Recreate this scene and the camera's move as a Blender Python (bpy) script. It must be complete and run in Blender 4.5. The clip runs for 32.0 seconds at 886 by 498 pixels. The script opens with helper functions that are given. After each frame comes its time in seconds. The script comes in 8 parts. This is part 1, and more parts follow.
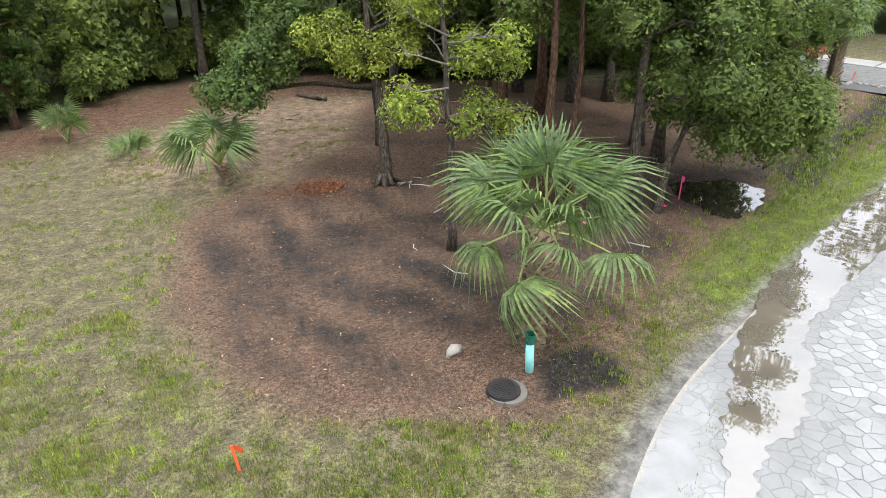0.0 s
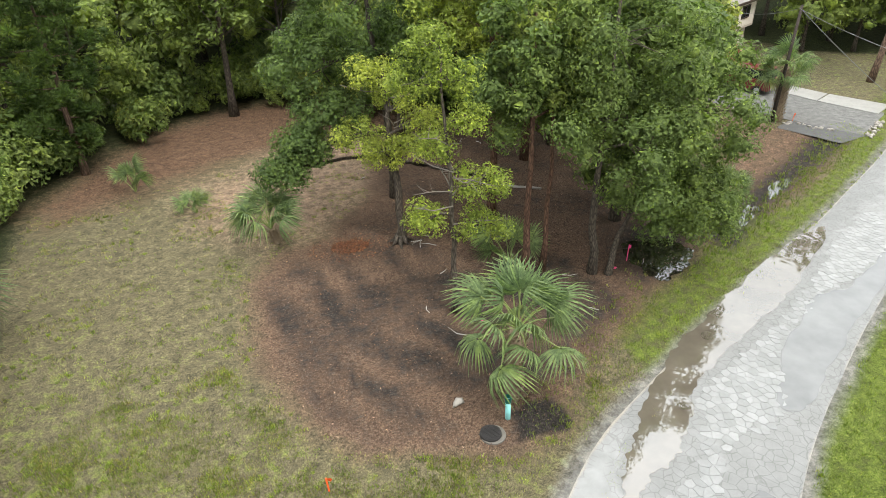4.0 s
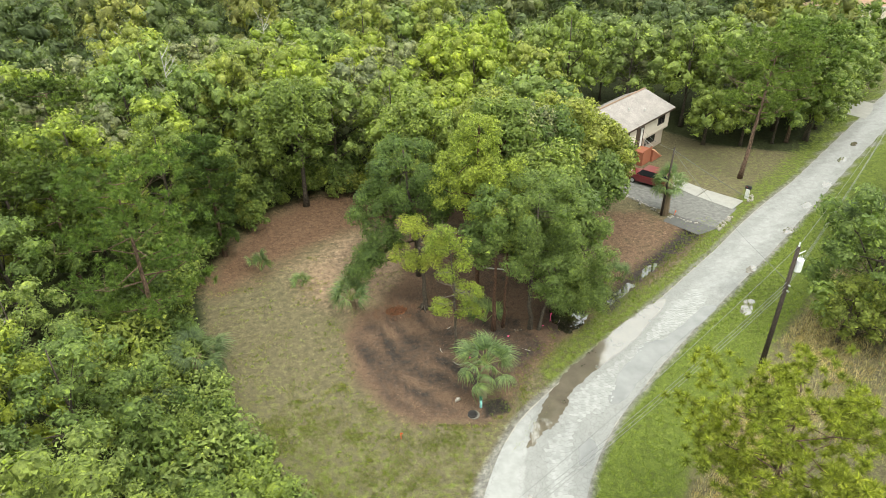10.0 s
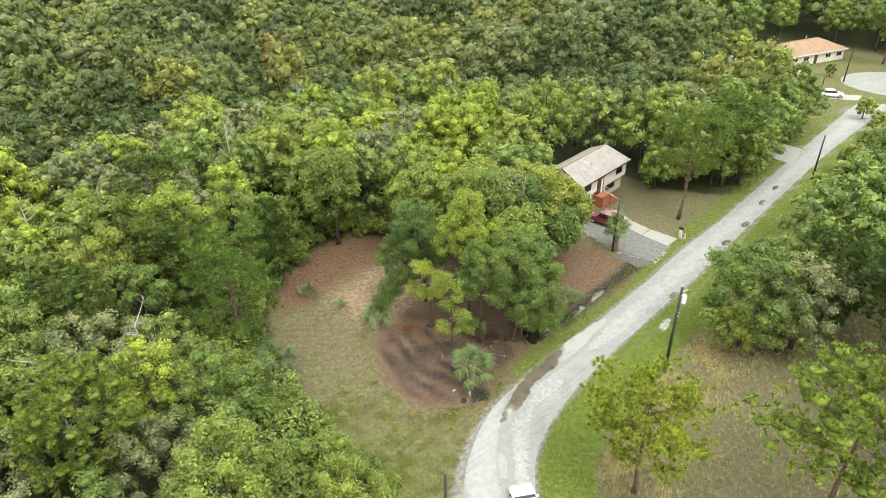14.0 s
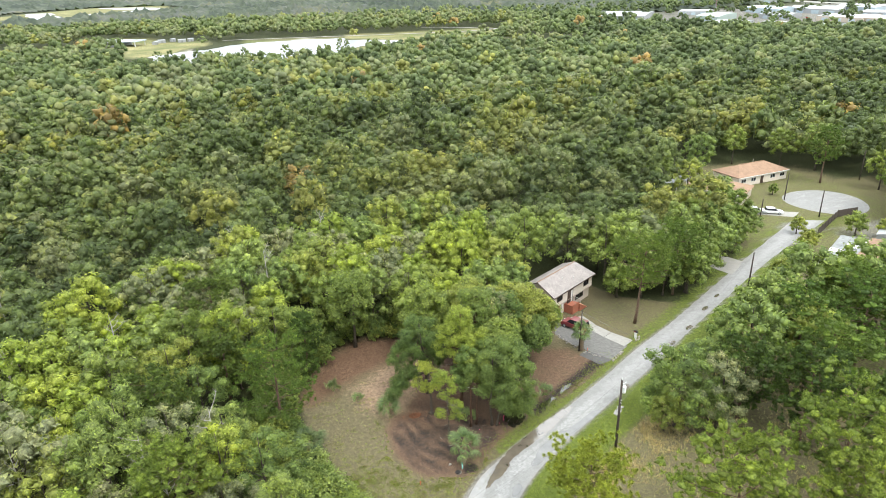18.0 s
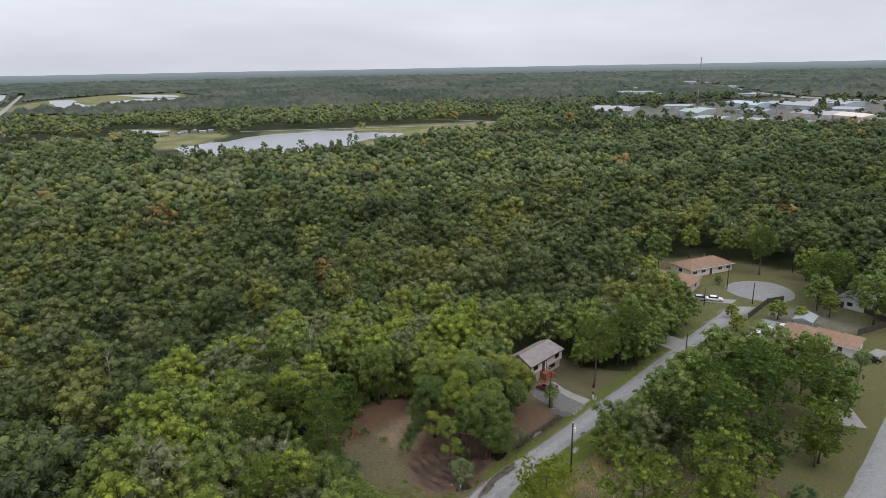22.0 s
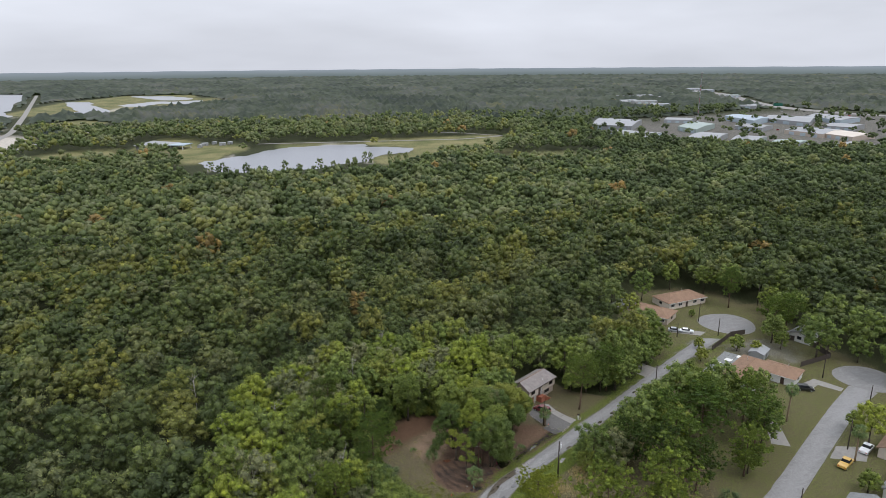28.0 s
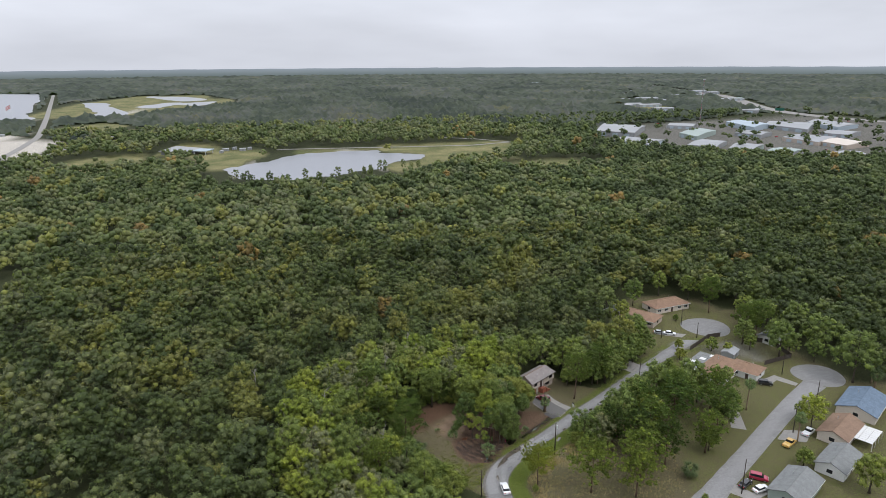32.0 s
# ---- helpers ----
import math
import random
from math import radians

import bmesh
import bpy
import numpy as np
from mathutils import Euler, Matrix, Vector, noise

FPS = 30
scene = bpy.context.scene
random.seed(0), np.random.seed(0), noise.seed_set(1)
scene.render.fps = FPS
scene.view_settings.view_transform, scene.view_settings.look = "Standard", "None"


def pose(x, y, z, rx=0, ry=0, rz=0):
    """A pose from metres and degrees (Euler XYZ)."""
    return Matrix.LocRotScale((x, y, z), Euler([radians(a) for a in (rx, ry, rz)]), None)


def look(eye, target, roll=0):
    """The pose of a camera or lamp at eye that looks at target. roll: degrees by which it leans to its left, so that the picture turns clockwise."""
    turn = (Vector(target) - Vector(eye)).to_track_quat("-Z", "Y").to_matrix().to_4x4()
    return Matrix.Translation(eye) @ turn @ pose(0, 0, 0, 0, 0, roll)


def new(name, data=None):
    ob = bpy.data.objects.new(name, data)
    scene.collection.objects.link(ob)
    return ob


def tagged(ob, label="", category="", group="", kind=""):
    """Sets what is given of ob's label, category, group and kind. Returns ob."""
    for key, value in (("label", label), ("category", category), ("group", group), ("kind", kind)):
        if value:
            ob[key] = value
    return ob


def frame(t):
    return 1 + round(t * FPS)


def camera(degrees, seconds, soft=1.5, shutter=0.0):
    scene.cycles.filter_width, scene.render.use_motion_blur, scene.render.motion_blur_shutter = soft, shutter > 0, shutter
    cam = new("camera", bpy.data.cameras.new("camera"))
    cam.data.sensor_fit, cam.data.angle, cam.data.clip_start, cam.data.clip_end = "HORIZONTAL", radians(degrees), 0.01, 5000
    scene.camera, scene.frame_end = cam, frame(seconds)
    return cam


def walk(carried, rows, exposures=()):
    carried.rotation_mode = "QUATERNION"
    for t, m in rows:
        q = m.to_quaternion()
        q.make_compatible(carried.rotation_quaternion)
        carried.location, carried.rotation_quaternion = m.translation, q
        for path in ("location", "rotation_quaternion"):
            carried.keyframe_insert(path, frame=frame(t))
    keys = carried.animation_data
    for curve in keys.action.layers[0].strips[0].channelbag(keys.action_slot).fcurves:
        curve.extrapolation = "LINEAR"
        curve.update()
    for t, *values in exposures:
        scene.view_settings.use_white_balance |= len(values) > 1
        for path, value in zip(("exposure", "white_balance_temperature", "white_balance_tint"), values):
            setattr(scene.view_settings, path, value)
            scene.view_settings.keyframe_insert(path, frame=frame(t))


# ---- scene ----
cam = camera(68.9, 32.0, soft=0.7)
PATH = [
    (0, (-3.488, -8.997, 7.676), (-3.0273, -7.2603, 6.7986), -1.27),
    (0.5, (-3.453, -8.935, 8.067), (-3.0160, -7.2626, 7.0615), -1.42),
    (1, (-3.420, -8.954, 8.683), (-2.9867, -7.2900, 7.6625), -1.66),
    (1.5, (-3.394, -8.942, 9.297), (-2.9613, -7.2727, 8.2827), -1.51),
    (2, (-3.388, -9.039, 9.919), (-2.9597, -7.3646, 8.9123), -1.55),
    (2.5, (-3.560, -9.674, 10.574), (-3.1359, -7.9927, 9.5766), -1.61),
    (4.5, (-4.997, -12.825, 15.409), (-4.5286, -11.1724, 14.3843), -0.87),
    (5, (-5.054, -12.758, 16.659), (-4.5844, -11.1129, 15.6238), -0.74),
    (5.5, (-5.261, -13.332, 17.674), (-4.7919, -11.6865, 16.6382), -0.79),
    (6, (-5.661, -14.381, 18.515), (-5.1936, -12.7322, 17.4845), -1.03),
    (6.5, (-6.125, -16.073, 19.593), (-5.6610, -14.4227, 18.5631), -0.81),
    (7, (-6.611, -17.951, 20.769), (-6.1478, -16.2996, 19.7406), -0.81),
    (8, (-7.500, -21.475, 23.518), (-7.0389, -19.8212, 22.4929), -0.85),
    (9, (-8.723, -24.456, 26.493), (-8.2523, -22.8076, 25.4637), -0.73),
    (11, (-10.456, -30.840, 33.034), (-9.9878, -29.1936, 31.9991), -0.73),
    (13, (-12.361, -37.616, 39.286), (-11.8980, -35.9672, 38.2535), -0.96),
    (14.5, (-13.965, -43.248, 44.046), (-13.5045, -41.5961, 43.0165), -1.07),
    (16.5, (-17.119, -50.802, 50.583), (-16.6270, -49.1192, 49.6218), -0.86),
    (17, (-17.231, -53.292, 51.599), (-16.7412, -51.5733, 50.7024), -0.82),
    (17.5, (-17.039, -55.130, 52.398), (-16.5455, -53.3795, 51.5656), -1.24),
    (18, (-17.331, -57.175, 53.327), (-16.8277, -55.3989, 52.5566), -1.48),
    (18.5, (-18.162, -59.703, 54.511), (-17.6473, -57.9067, 53.7991), -1.27),
    (19, (-19.215, -62.651, 55.884), (-18.6936, -60.8351, 55.2280), -0.97),
    (19.5, (-20.145, -66.278, 57.308), (-19.6174, -64.4440, 56.7106), -1.11),
    (20, (-21.329, -70.196, 58.796), (-20.7969, -68.3497, 58.2421), -1.11),
    (20.5, (-22.780, -74.063, 60.391), (-22.2450, -72.2143, 59.8483), -0.96),
    (21, (-24.240, -77.864, 62.203), (-23.7061, -76.0143, 61.6591), -0.84),
    (22, (-26.788, -87.187, 66.948), (-26.2554, -85.3376, 66.4038), -1.04),
    (23, (-28.843, -91.965, 71.620), (-28.3103, -90.1164, 71.0735), -0.96),
    (25, (-30.797, -95.834, 78.123), (-30.2607, -93.9863, 77.5768), -0.68),
    (28, (-38.165, -114.697, 89.373), (-37.6461, -112.8464, 88.8221), -0.47),
    (30, (-44.045, -130.072, 97.163), (-43.5420, -128.2176, 96.6079), -0.43),
    (32, (-50.468, -144.221, 104.783), (-49.9681, -142.3675, 104.2227), -0.32),
]
walk(cam, [(t, look(eye, target, roll)) for t, eye, target, roll in PATH],
     exposures=[(0.0, 0.85, 6150, 11), (0.8, 0.5, 6100, 11), (2.0, 0.62, 6200, 10), (5.0, 0.7, 6600, 6), (10.0, 0.7, 6850, 1), (16.5, 0.8, 6700, 3), (18.0, 0.7, 6400, 7), (19.5, -0.1, 6250, 10), (21.0, -0.66, 6200, 14), (23.0, -0.68, 6150, 14), (32.0, -0.66, 6150, 14)])

# ---------------------------------------------------------------- sky and sun
world = bpy.data.worlds.new("overcast_sky")
scene.world = world
world.use_nodes = True
wt = world.node_tree
wt.nodes.clear()
w_out = wt.nodes.new("ShaderNodeOutputWorld")
w_bg = wt.nodes.new("ShaderNodeBackground")
w_sky = wt.nodes.new("ShaderNodeTexSky")
w_sky.sky_type = "NISHITA"
w_sky.sun_disc = False
w_sky.sun_elevation = radians(58)
w_sky.sun_rotation = radians(200)
w_sky.dust_density = 4.0
w_co = wt.nodes.new("ShaderNodeTexCoord")
w_sep = wt.nodes.new("ShaderNodeSeparateXYZ")
wt.links.new(w_co.outputs["Generated"], w_sep.inputs[0])
w_ramp = wt.nodes.new("ShaderNodeMapRange")          # an overcast sky is brighter overhead than at the horizon
w_ramp.inputs["From Min"].default_value = 0.0
w_ramp.inputs["From Max"].default_value = 1.0
w_ramp.inputs["To Min"].default_value = 1.52
w_ramp.inputs["To Max"].default_value = 3.3
wt.links.new(w_sep.outputs["Z"], w_ramp.inputs["Value"])
w_map = wt.nodes.new("ShaderNodeMapping")
w_map.inputs["Scale"].default_value = (1.0, 1.0, 5.0)
wt.links.new(w_co.outputs["Generated"], w_map.inputs["Vector"])
w_noise = wt.nodes.new("ShaderNodeTexNoise")
w_noise.inputs["Scale"].default_value = 2.2
w_noise.inputs["Detail"].default_value = 5.0
w_noise.inputs["Roughness"].default_value = 0.5
wt.links.new(w_map.outputs[0], w_noise.inputs["Vector"])
w_cl = wt.nodes.new("ShaderNodeMapRange")
w_cl.inputs["From Min"].default_value = 0.3
w_cl.inputs["From Max"].default_value = 0.7
w_cl.inputs["To Min"].default_value = 0.86
w_cl.inputs["To Max"].default_value = 1.12
wt.links.new(w_noise.outputs["Fac"], w_cl.inputs["Value"])
w_mul = wt.nodes.new("ShaderNodeMath")
w_mul.operation = "MULTIPLY"
wt.links.new(w_ramp.outputs[0], w_mul.inputs[0])
wt.links.new(w_cl.outputs[0], w_mul.inputs[1])
w_grey = wt.nodes.new("ShaderNodeVectorMath")
w_grey.operation = "SCALE"
w_grey.inputs[0].default_value = (0.81, 0.835, 0.86)
wt.links.new(w_mul.outputs[0], w_grey.inputs["Scale"])
w_dim = wt.nodes.new("ShaderNodeVectorMath")
w_dim.operation = "SCALE"
w_dim.inputs["Scale"].default_value = 0.10
wt.links.new(w_sky.outputs[0], w_dim.inputs[0])
w_mix = wt.nodes.new("ShaderNodeMix")
w_mix.data_type = "RGBA"
w_mix.inputs["Factor"].default_value = 0.88
wt.links.new(w_dim.outputs[0], w_mix.inputs[6])
wt.links.new(w_grey.outputs[0], w_mix.inputs[7])
wt.links.new(w_mix.outputs[2], w_bg.inputs["Color"])
w_bg.inputs["Strength"].default_value = 1.0
wt.links.new(w_bg.outputs[0], w_out.inputs[0])

sun_data = bpy.data.lights.new("sun", "SUN")
sun_data.energy = 1.7
sun_data.angle = radians(14)
sun_data.color = (1.0, 0.95, 0.88)
sun = new("sun", sun_data)
sun.matrix_world = pose(0, 0, 60, 30, 0, 25)

# ---------------------------------------------------------------- small tools
RNG = np.random.default_rng(7)


def nrm(v):
    return v / np.maximum(np.linalg.norm(v, axis=-1, keepdims=True), 1e-9)


class Geo:
    """Collects vertices and faces of one mesh."""

    def __init__(self):
        self.v, self.f, self.m = [], [], []

    def add(self, verts, faces, mat=0):
        k = len(self.v)
        self.v.extend(tuple(map(float, p)) for p in verts)
        self.f.extend(tuple(int(i) + k for i in f) for f in faces)
        self.m.extend([mat] * len(faces))
        return self

    def box(self, lo, hi, mat=0, m=None):
        (x0, y0, z0), (x1, y1, z1) = lo, hi
        vs = [Vector(p) for p in ((x0, y0, z0), (x1, y0, z0), (x1, y1, z0), (x0, y1, z0), (x0, y0, z1), (x1, y0, z1), (x1, y1, z1), (x0, y1, z1))]
        if m is not None:
            vs = [m @ p for p in vs]
        return self.add(vs, [(0, 3, 2, 1), (4, 5, 6, 7), (0, 1, 5, 4), (1, 2, 6, 5), (2, 3, 7, 6), (3, 0, 4, 7)], mat)

    def tube(self, path, radii, n=8, mat=0, cap=True):
        path = [Vector(p) for p in path]
        vs, fs = [], []
        for i, p in enumerate(path):
            d = (path[min(i + 1, len(path) - 1)] - path[max(i - 1, 0)]).normalized()
            a = d.orthogonal().normalized() if abs(d.z) < 0.9 else Vector((1, 0, 0)).cross(d).normalized()
            b = d.cross(a)
            for k in range(n):
                w = 2 * math.pi * k / n
                vs.append(p + (a * math.cos(w) + b * math.sin(w)) * radii[i])
        for i in range(len(path) - 1):
            for k in range(n):
                fs.append((i * n + k, i * n + (k + 1) % n, (i + 1) * n + (k + 1) % n, (i + 1) * n + k))
        if cap:
            fs.append(tuple(range(n))[::-1])
            fs.append(tuple((len(path) - 1) * n + k for k in range(n)))
        return self.add(vs, fs, mat)

    def prism(self, poly, z0, z1, mat=0, m=None):
        n = len(poly)
        vs = [Vector((x, y, z0)) for x, y in poly] + [Vector((x, y, z1)) for x, y in poly]
        if m is not None:
            vs = [m @ p for p in vs]
        return self.add(vs, [tuple(range(n))[::-1], tuple(range(n, 2 * n))] + [(i, (i + 1) % n, n + (i + 1) % n, n + i) for i in range(n)], mat)

    def mesh(self, name, mats, smooth=False, bevel=0.0):
        me = bpy.data.meshes.new(name)
        me.from_pydata(self.v, [], self.f)
        for mt in mats if isinstance(mats, (list, tuple)) else [mats]:
            me.materials.append(mt)
        me.polygons.foreach_set("material_index", self.m)
        if smooth:
            me.polygons.foreach_set("use_smooth", [True] * len(self.f))
        if bevel:
            bm = bmesh.new()
            bm.from_mesh(me)
            bmesh.ops.bevel(bm, geom=[e for e in bm.edges if e.is_manifold and e.calc_face_angle(0) > 0.6], offset=bevel, segments=2, affect="EDGES", clamp_overlap=True)
            bm.to_mesh(me)
            bm.free()
        me.update()
        return me


def part(name, mesh, parent=None, label="", m=None):
    """Links a mesh as one object, under a thing or a part of it."""
    ob = new(name, mesh)
    if parent is not None:
        ob.parent = parent
    if m is not None:
        ob.matrix_basis = m
    if label:
        ob["label"] = label
    return ob


def thing(name, label, category, m=None, group="", kind="", mesh=None):
    ob = new(name, mesh)
    if m is not None:
        ob.matrix_basis = m
    return tagged(ob, label, category, group, kind)


def fast_mesh(name, verts, tris=None, quads=None, mats=(), attrs=None, smooth=False):
    """A mesh from arrays; attrs: float values per vertex."""
    me = bpy.data.meshes.new(name)
    tris = np.zeros((0, 3), int) if tris is None else np.asarray(tris)
    quads = np.zeros((0, 4), int) if quads is None else np.asarray(quads)
    me.vertices.add(len(verts))
    me.vertices.foreach_set("co", np.ascontiguousarray(verts, np.float32).ravel())
    loops = np.concatenate([tris.ravel(), quads.ravel()]).astype(np.int32)
    me.loops.add(len(loops))
    me.loops.foreach_set("vertex_index", loops)
    tot = np.concatenate([np.full(len(tris), 3), np.full(len(quads), 4)]).astype(np.int32)
    me.polygons.add(len(tot))
    me.polygons.foreach_set("loop_start", np.concatenate([[0], np.cumsum(tot)[:-1]]).astype(np.int32))
    me.polygons.foreach_set("loop_total", tot)
    if smooth:
        me.polygons.foreach_set("use_smooth", np.ones(len(tot), bool))
    for mt in mats:
        me.materials.append(mt)
    for key, val in (attrs or {}).items():
        a = me.attributes.new(key, "FLOAT", "POINT")
        a.data.foreach_set("value", np.ascontiguousarray(val, np.float32))
    me.update(calc_edges=True)
    me.validate()
    return me


def inside(poly, x, y):
    """Which of the places lie inside a polygon."""
    c = np.zeros(np.shape(x), bool)
    n = len(poly)
    for i in range(n):
        (x0, y0), (x1, y1) = poly[i], poly[(i + 1) % n]
        if y0 != y1:
            c ^= ((y0 > y) != (y1 > y)) & (x < (x1 - x0) * (y - y0) / (y1 - y0) + x0)
    return c


def edge_gap(poly, x, y, closed=True):
    """The distance of places from a polygon's edge or a line."""
    d = np.full(np.shape(x), 1e9)
    n = len(poly)
    for i in range(n if closed else n - 1):
        (x0, y0), (x1, y1) = poly[i], poly[(i + 1) % n]
        ux, uy = x1 - x0, y1 - y0
        s = np.clip(((x - x0) * ux + (y - y0) * uy) / (ux * ux + uy * uy + 1e-9), 0, 1)
        d = np.minimum(d, np.hypot(x - x0 - s * ux, y - y0 - s * uy))
    return d


def zone(poly, x, y, soft=1.0):
    """1 well inside a polygon, 0 well outside, 0.5 on its edge."""
    d = edge_gap(poly, x, y)
    return np.clip(0.5 + np.where(inside(poly, x, y), d, -d) / (2 * soft), 0, 1)


# ---------------------------------------------------------------- materials
class Nodes:
    def __init__(self, name):
        self.mat = bpy.data.materials.new(name)
        self.mat.use_nodes = True
        self.t = self.mat.node_tree
        self.b = self.t.nodes["Principled BSDF"]

    def n(self, kind, **at):
        nd = self.t.nodes.new(kind)
        for k, v in at.items():
            nd.inputs[k.replace("_", " ")].default_value = v
        return nd

    def link(self, a, b):
        self.t.links.new(a, b)

    def co(self):
        return self.n("ShaderNodeTexCoord").outputs["Object"]

    def geo(self):
        return self.n("ShaderNodeNewGeometry").outputs["Position"]

    def noise(self, scale, detail=4.0, rough=0.55, vec=None, dist=0.0):
        nd = self.n("ShaderNodeTexNoise", Scale=scale, Detail=detail, Roughness=rough, Distortion=dist)
        if vec is not None:
            self.link(vec, nd.inputs["Vector"])
        return nd.outputs["Fac"]

    def ramp(self, fac, stops, mode="LINEAR"):
        nd = self.n("ShaderNodeValToRGB")
        nd.color_ramp.interpolation = mode
        while len(nd.color_ramp.elements) < len(stops):
            nd.color_ramp.elements.new(0.5)
        for e, (p, c) in zip(nd.color_ramp.elements, stops):
            e.position = p
            e.color = (*c, 1) if len(c) == 3 else c
        self.link(fac, nd.inputs[0])
        return nd.outputs["Color"]

    def mix(self, fac, a, b, mode="MIX"):
        nd = self.n("ShaderNodeMix")
        nd.data_type = "RGBA"
        nd.blend_type = mode
        for sock, val in ((nd.inputs["Factor"], fac), (nd.inputs[6], a), (nd.inputs[7], b)):
            if isinstance(val, (int, float)):
                sock.default_value = val
            elif isinstance(val, tuple):
                sock.default_value = (*val, 1)
            else:
                self.link(val, sock)
        return nd.outputs[2]

    def math(self, op, a, b=0.0, c=0.0, clamp=False):
        nd = self.n("ShaderNodeMath")
        nd.operation = op
        nd.use_clamp = clamp
        for i, val in enumerate((a, b, c)):
            if isinstance(val, (int, float)):
                nd.inputs[i].default_value = val
            else:
                self.link(val, nd.inputs[i])
        return nd.outputs[0]

    def span(self, val, a, b, c=0.0, d=1.0):
        nd = self.n("ShaderNodeMapRange", From_Min=a, From_Max=b, To_Min=c, To_Max=d)
        self.link(val, nd.inputs["Value"])
        return nd.outputs[0]

    def attr(self, name):
        nd = self.n("ShaderNodeAttribute")
        nd.attribute_name = name
        return nd.outputs["Fac"]

    def bump(self, height, strength=0.4, dist=0.05):
        nd = self.n("ShaderNodeBump", Strength=strength, Distance=dist)
        self.link(height, nd.inputs["Height"])
        self.link(nd.outputs[0], self.b.inputs["Normal"])

    def out(self, color=None, rough=0.7, metal=0.0, spec=0.4):
        if isinstance(color, tuple):
            self.b.inputs["Base Color"].default_value = (*color, 1)
        elif color is not None:
            self.link(color, self.b.inputs["Base Color"])
        if isinstance(rough, (int, float)):
            self.b.inputs["Roughness"].default_value = rough
        else:
            self.link(rough, self.b.inputs["Roughness"])
        self.b.inputs["Metallic"].default_value = metal
        self.b.inputs["Specular IOR Level"].default_value = spec
        return self.mat


LEAF_GAIN = 1.28                                    # young summer leaves are light


def mat_leaf(name, stops, by="object", thin=0.34, spread=0.42, deep=1.0, gloss=0.55, broad=0.35):
    """Foliage: a species colour per tree, uneven from leaf to leaf, a little light passing through."""
    s = Nodes(name)
    if by == "object":
        pick = s.n("ShaderNodeObjectInfo").outputs["Random"]
    else:
        pick = s.attr("tint")
    col = s.ramp(pick, [(p, (min(0.6, c[0] * LEAF_GAIN * 1.13), min(0.6, c[1] * LEAF_GAIN), min(0.6, c[2] * LEAF_GAIN * 1.08))) for p, c in stops])
    isl = s.n("ShaderNodeNewGeometry").outputs["Random Per Island"]
    col = s.mix(1.0, col, s.ramp(isl, [(0.0, (1 - spread,) * 3), (0.75, (1.0, 1.0, 1.0)), (1.0, (1 + spread, 1 + spread * 0.9, 1.0))]), "MULTIPLY")
    big = s.noise(broad, 4.0, 0.6, s.geo())
    col = s.mix(1.0, col, s.ramp(big, [(0.3, (0.72, 0.76, 0.78)), (0.7, (1.24, 1.18, 1.05))]), "MULTIPLY")
    fine = s.noise(5.0, 6.0, 0.78, s.geo())
    col = s.mix(1.0, col, s.ramp(fine, [(0.33, (1 - 0.54 * deep, 1 - 0.5 * deep, 1 - 0.48 * deep)), (0.5, (1.0, 1.0, 1.0)), (0.66, (1 + 0.62 * deep, 1 + 0.55 * deep, 1 + 0.45 * deep))]), "MULTIPLY")
    s.bump(fine, 0.7, 0.12)
    s.out(col, gloss, 0.0, 0.22)
    tr = s.n("ShaderNodeBsdfTranslucent")
    s.link(s.mix(1.0, col, (1.05, 1.25, 0.6), "MULTIPLY"), tr.inputs["Color"])
    mx = s.n("ShaderNodeMixShader")
    mx.inputs[0].default_value = thin
    s.link(s.b.outputs[0], mx.inputs[1])
    s.link(tr.outputs[0], mx.inputs[2])
    s.link(mx.outputs[0], s.t.nodes["Material Output"].inputs["Surface"])
    return s.mat


def mat_plain(name, col, rough=0.6, metal=0.0, scale=6.0, vary=0.18, bump=0.15, spec=0.4):
    """Paint, render, metal or plastic, uneven at two scales."""
    s = Nodes(name)
    v = s.co()
    a, b = s.noise(scale, 5.0, 0.6, v), s.noise(scale * 9, 3.0, 0.6, v)
    f = s.math("ADD", s.math("MULTIPLY", a, 0.65), s.math("MULTIPLY", b, 0.35))
    lo, hi = tuple(c * (1 - vary) for c in col), tuple(min(1, c * (1 + vary * 0.7)) for c in col)
    c = s.ramp(f, [(0.3, lo), (0.7, hi)])
    if bump:
        s.bump(b, bump, 0.01)
    return s.out(c, s.span(a, 0.3, 0.7, max(0.02, rough - 0.08), min(1, rough + 0.08)), metal, spec)


def mat_bark(name, dark, light, scale=14.0):
    s = Nodes(name)
    mp = s.n("ShaderNodeMapping", Scale=(1.0, 1.0, 0.22))
    s.link(s.co(), mp.inputs["Vector"])
    vo = s.n("ShaderNodeTexVoronoi", Scale=scale)
    vo.feature = "DISTANCE_TO_EDGE"
    s.link(mp.outputs[0], vo.inputs["Vector"])
    ns = s.noise(scale * 1.4, 5.0, 0.65, mp.outputs[0])
    f = s.math("ADD", s.math("MULTIPLY", vo.outputs["Distance"], 1.2), s.math("MULTIPLY", ns, 0.6))
    s.bump(f, 0.8, 0.03)
    return s.out(s.ramp(f, [(0.2, dark), (0.65, light)]), 0.9, 0.0, 0.2)


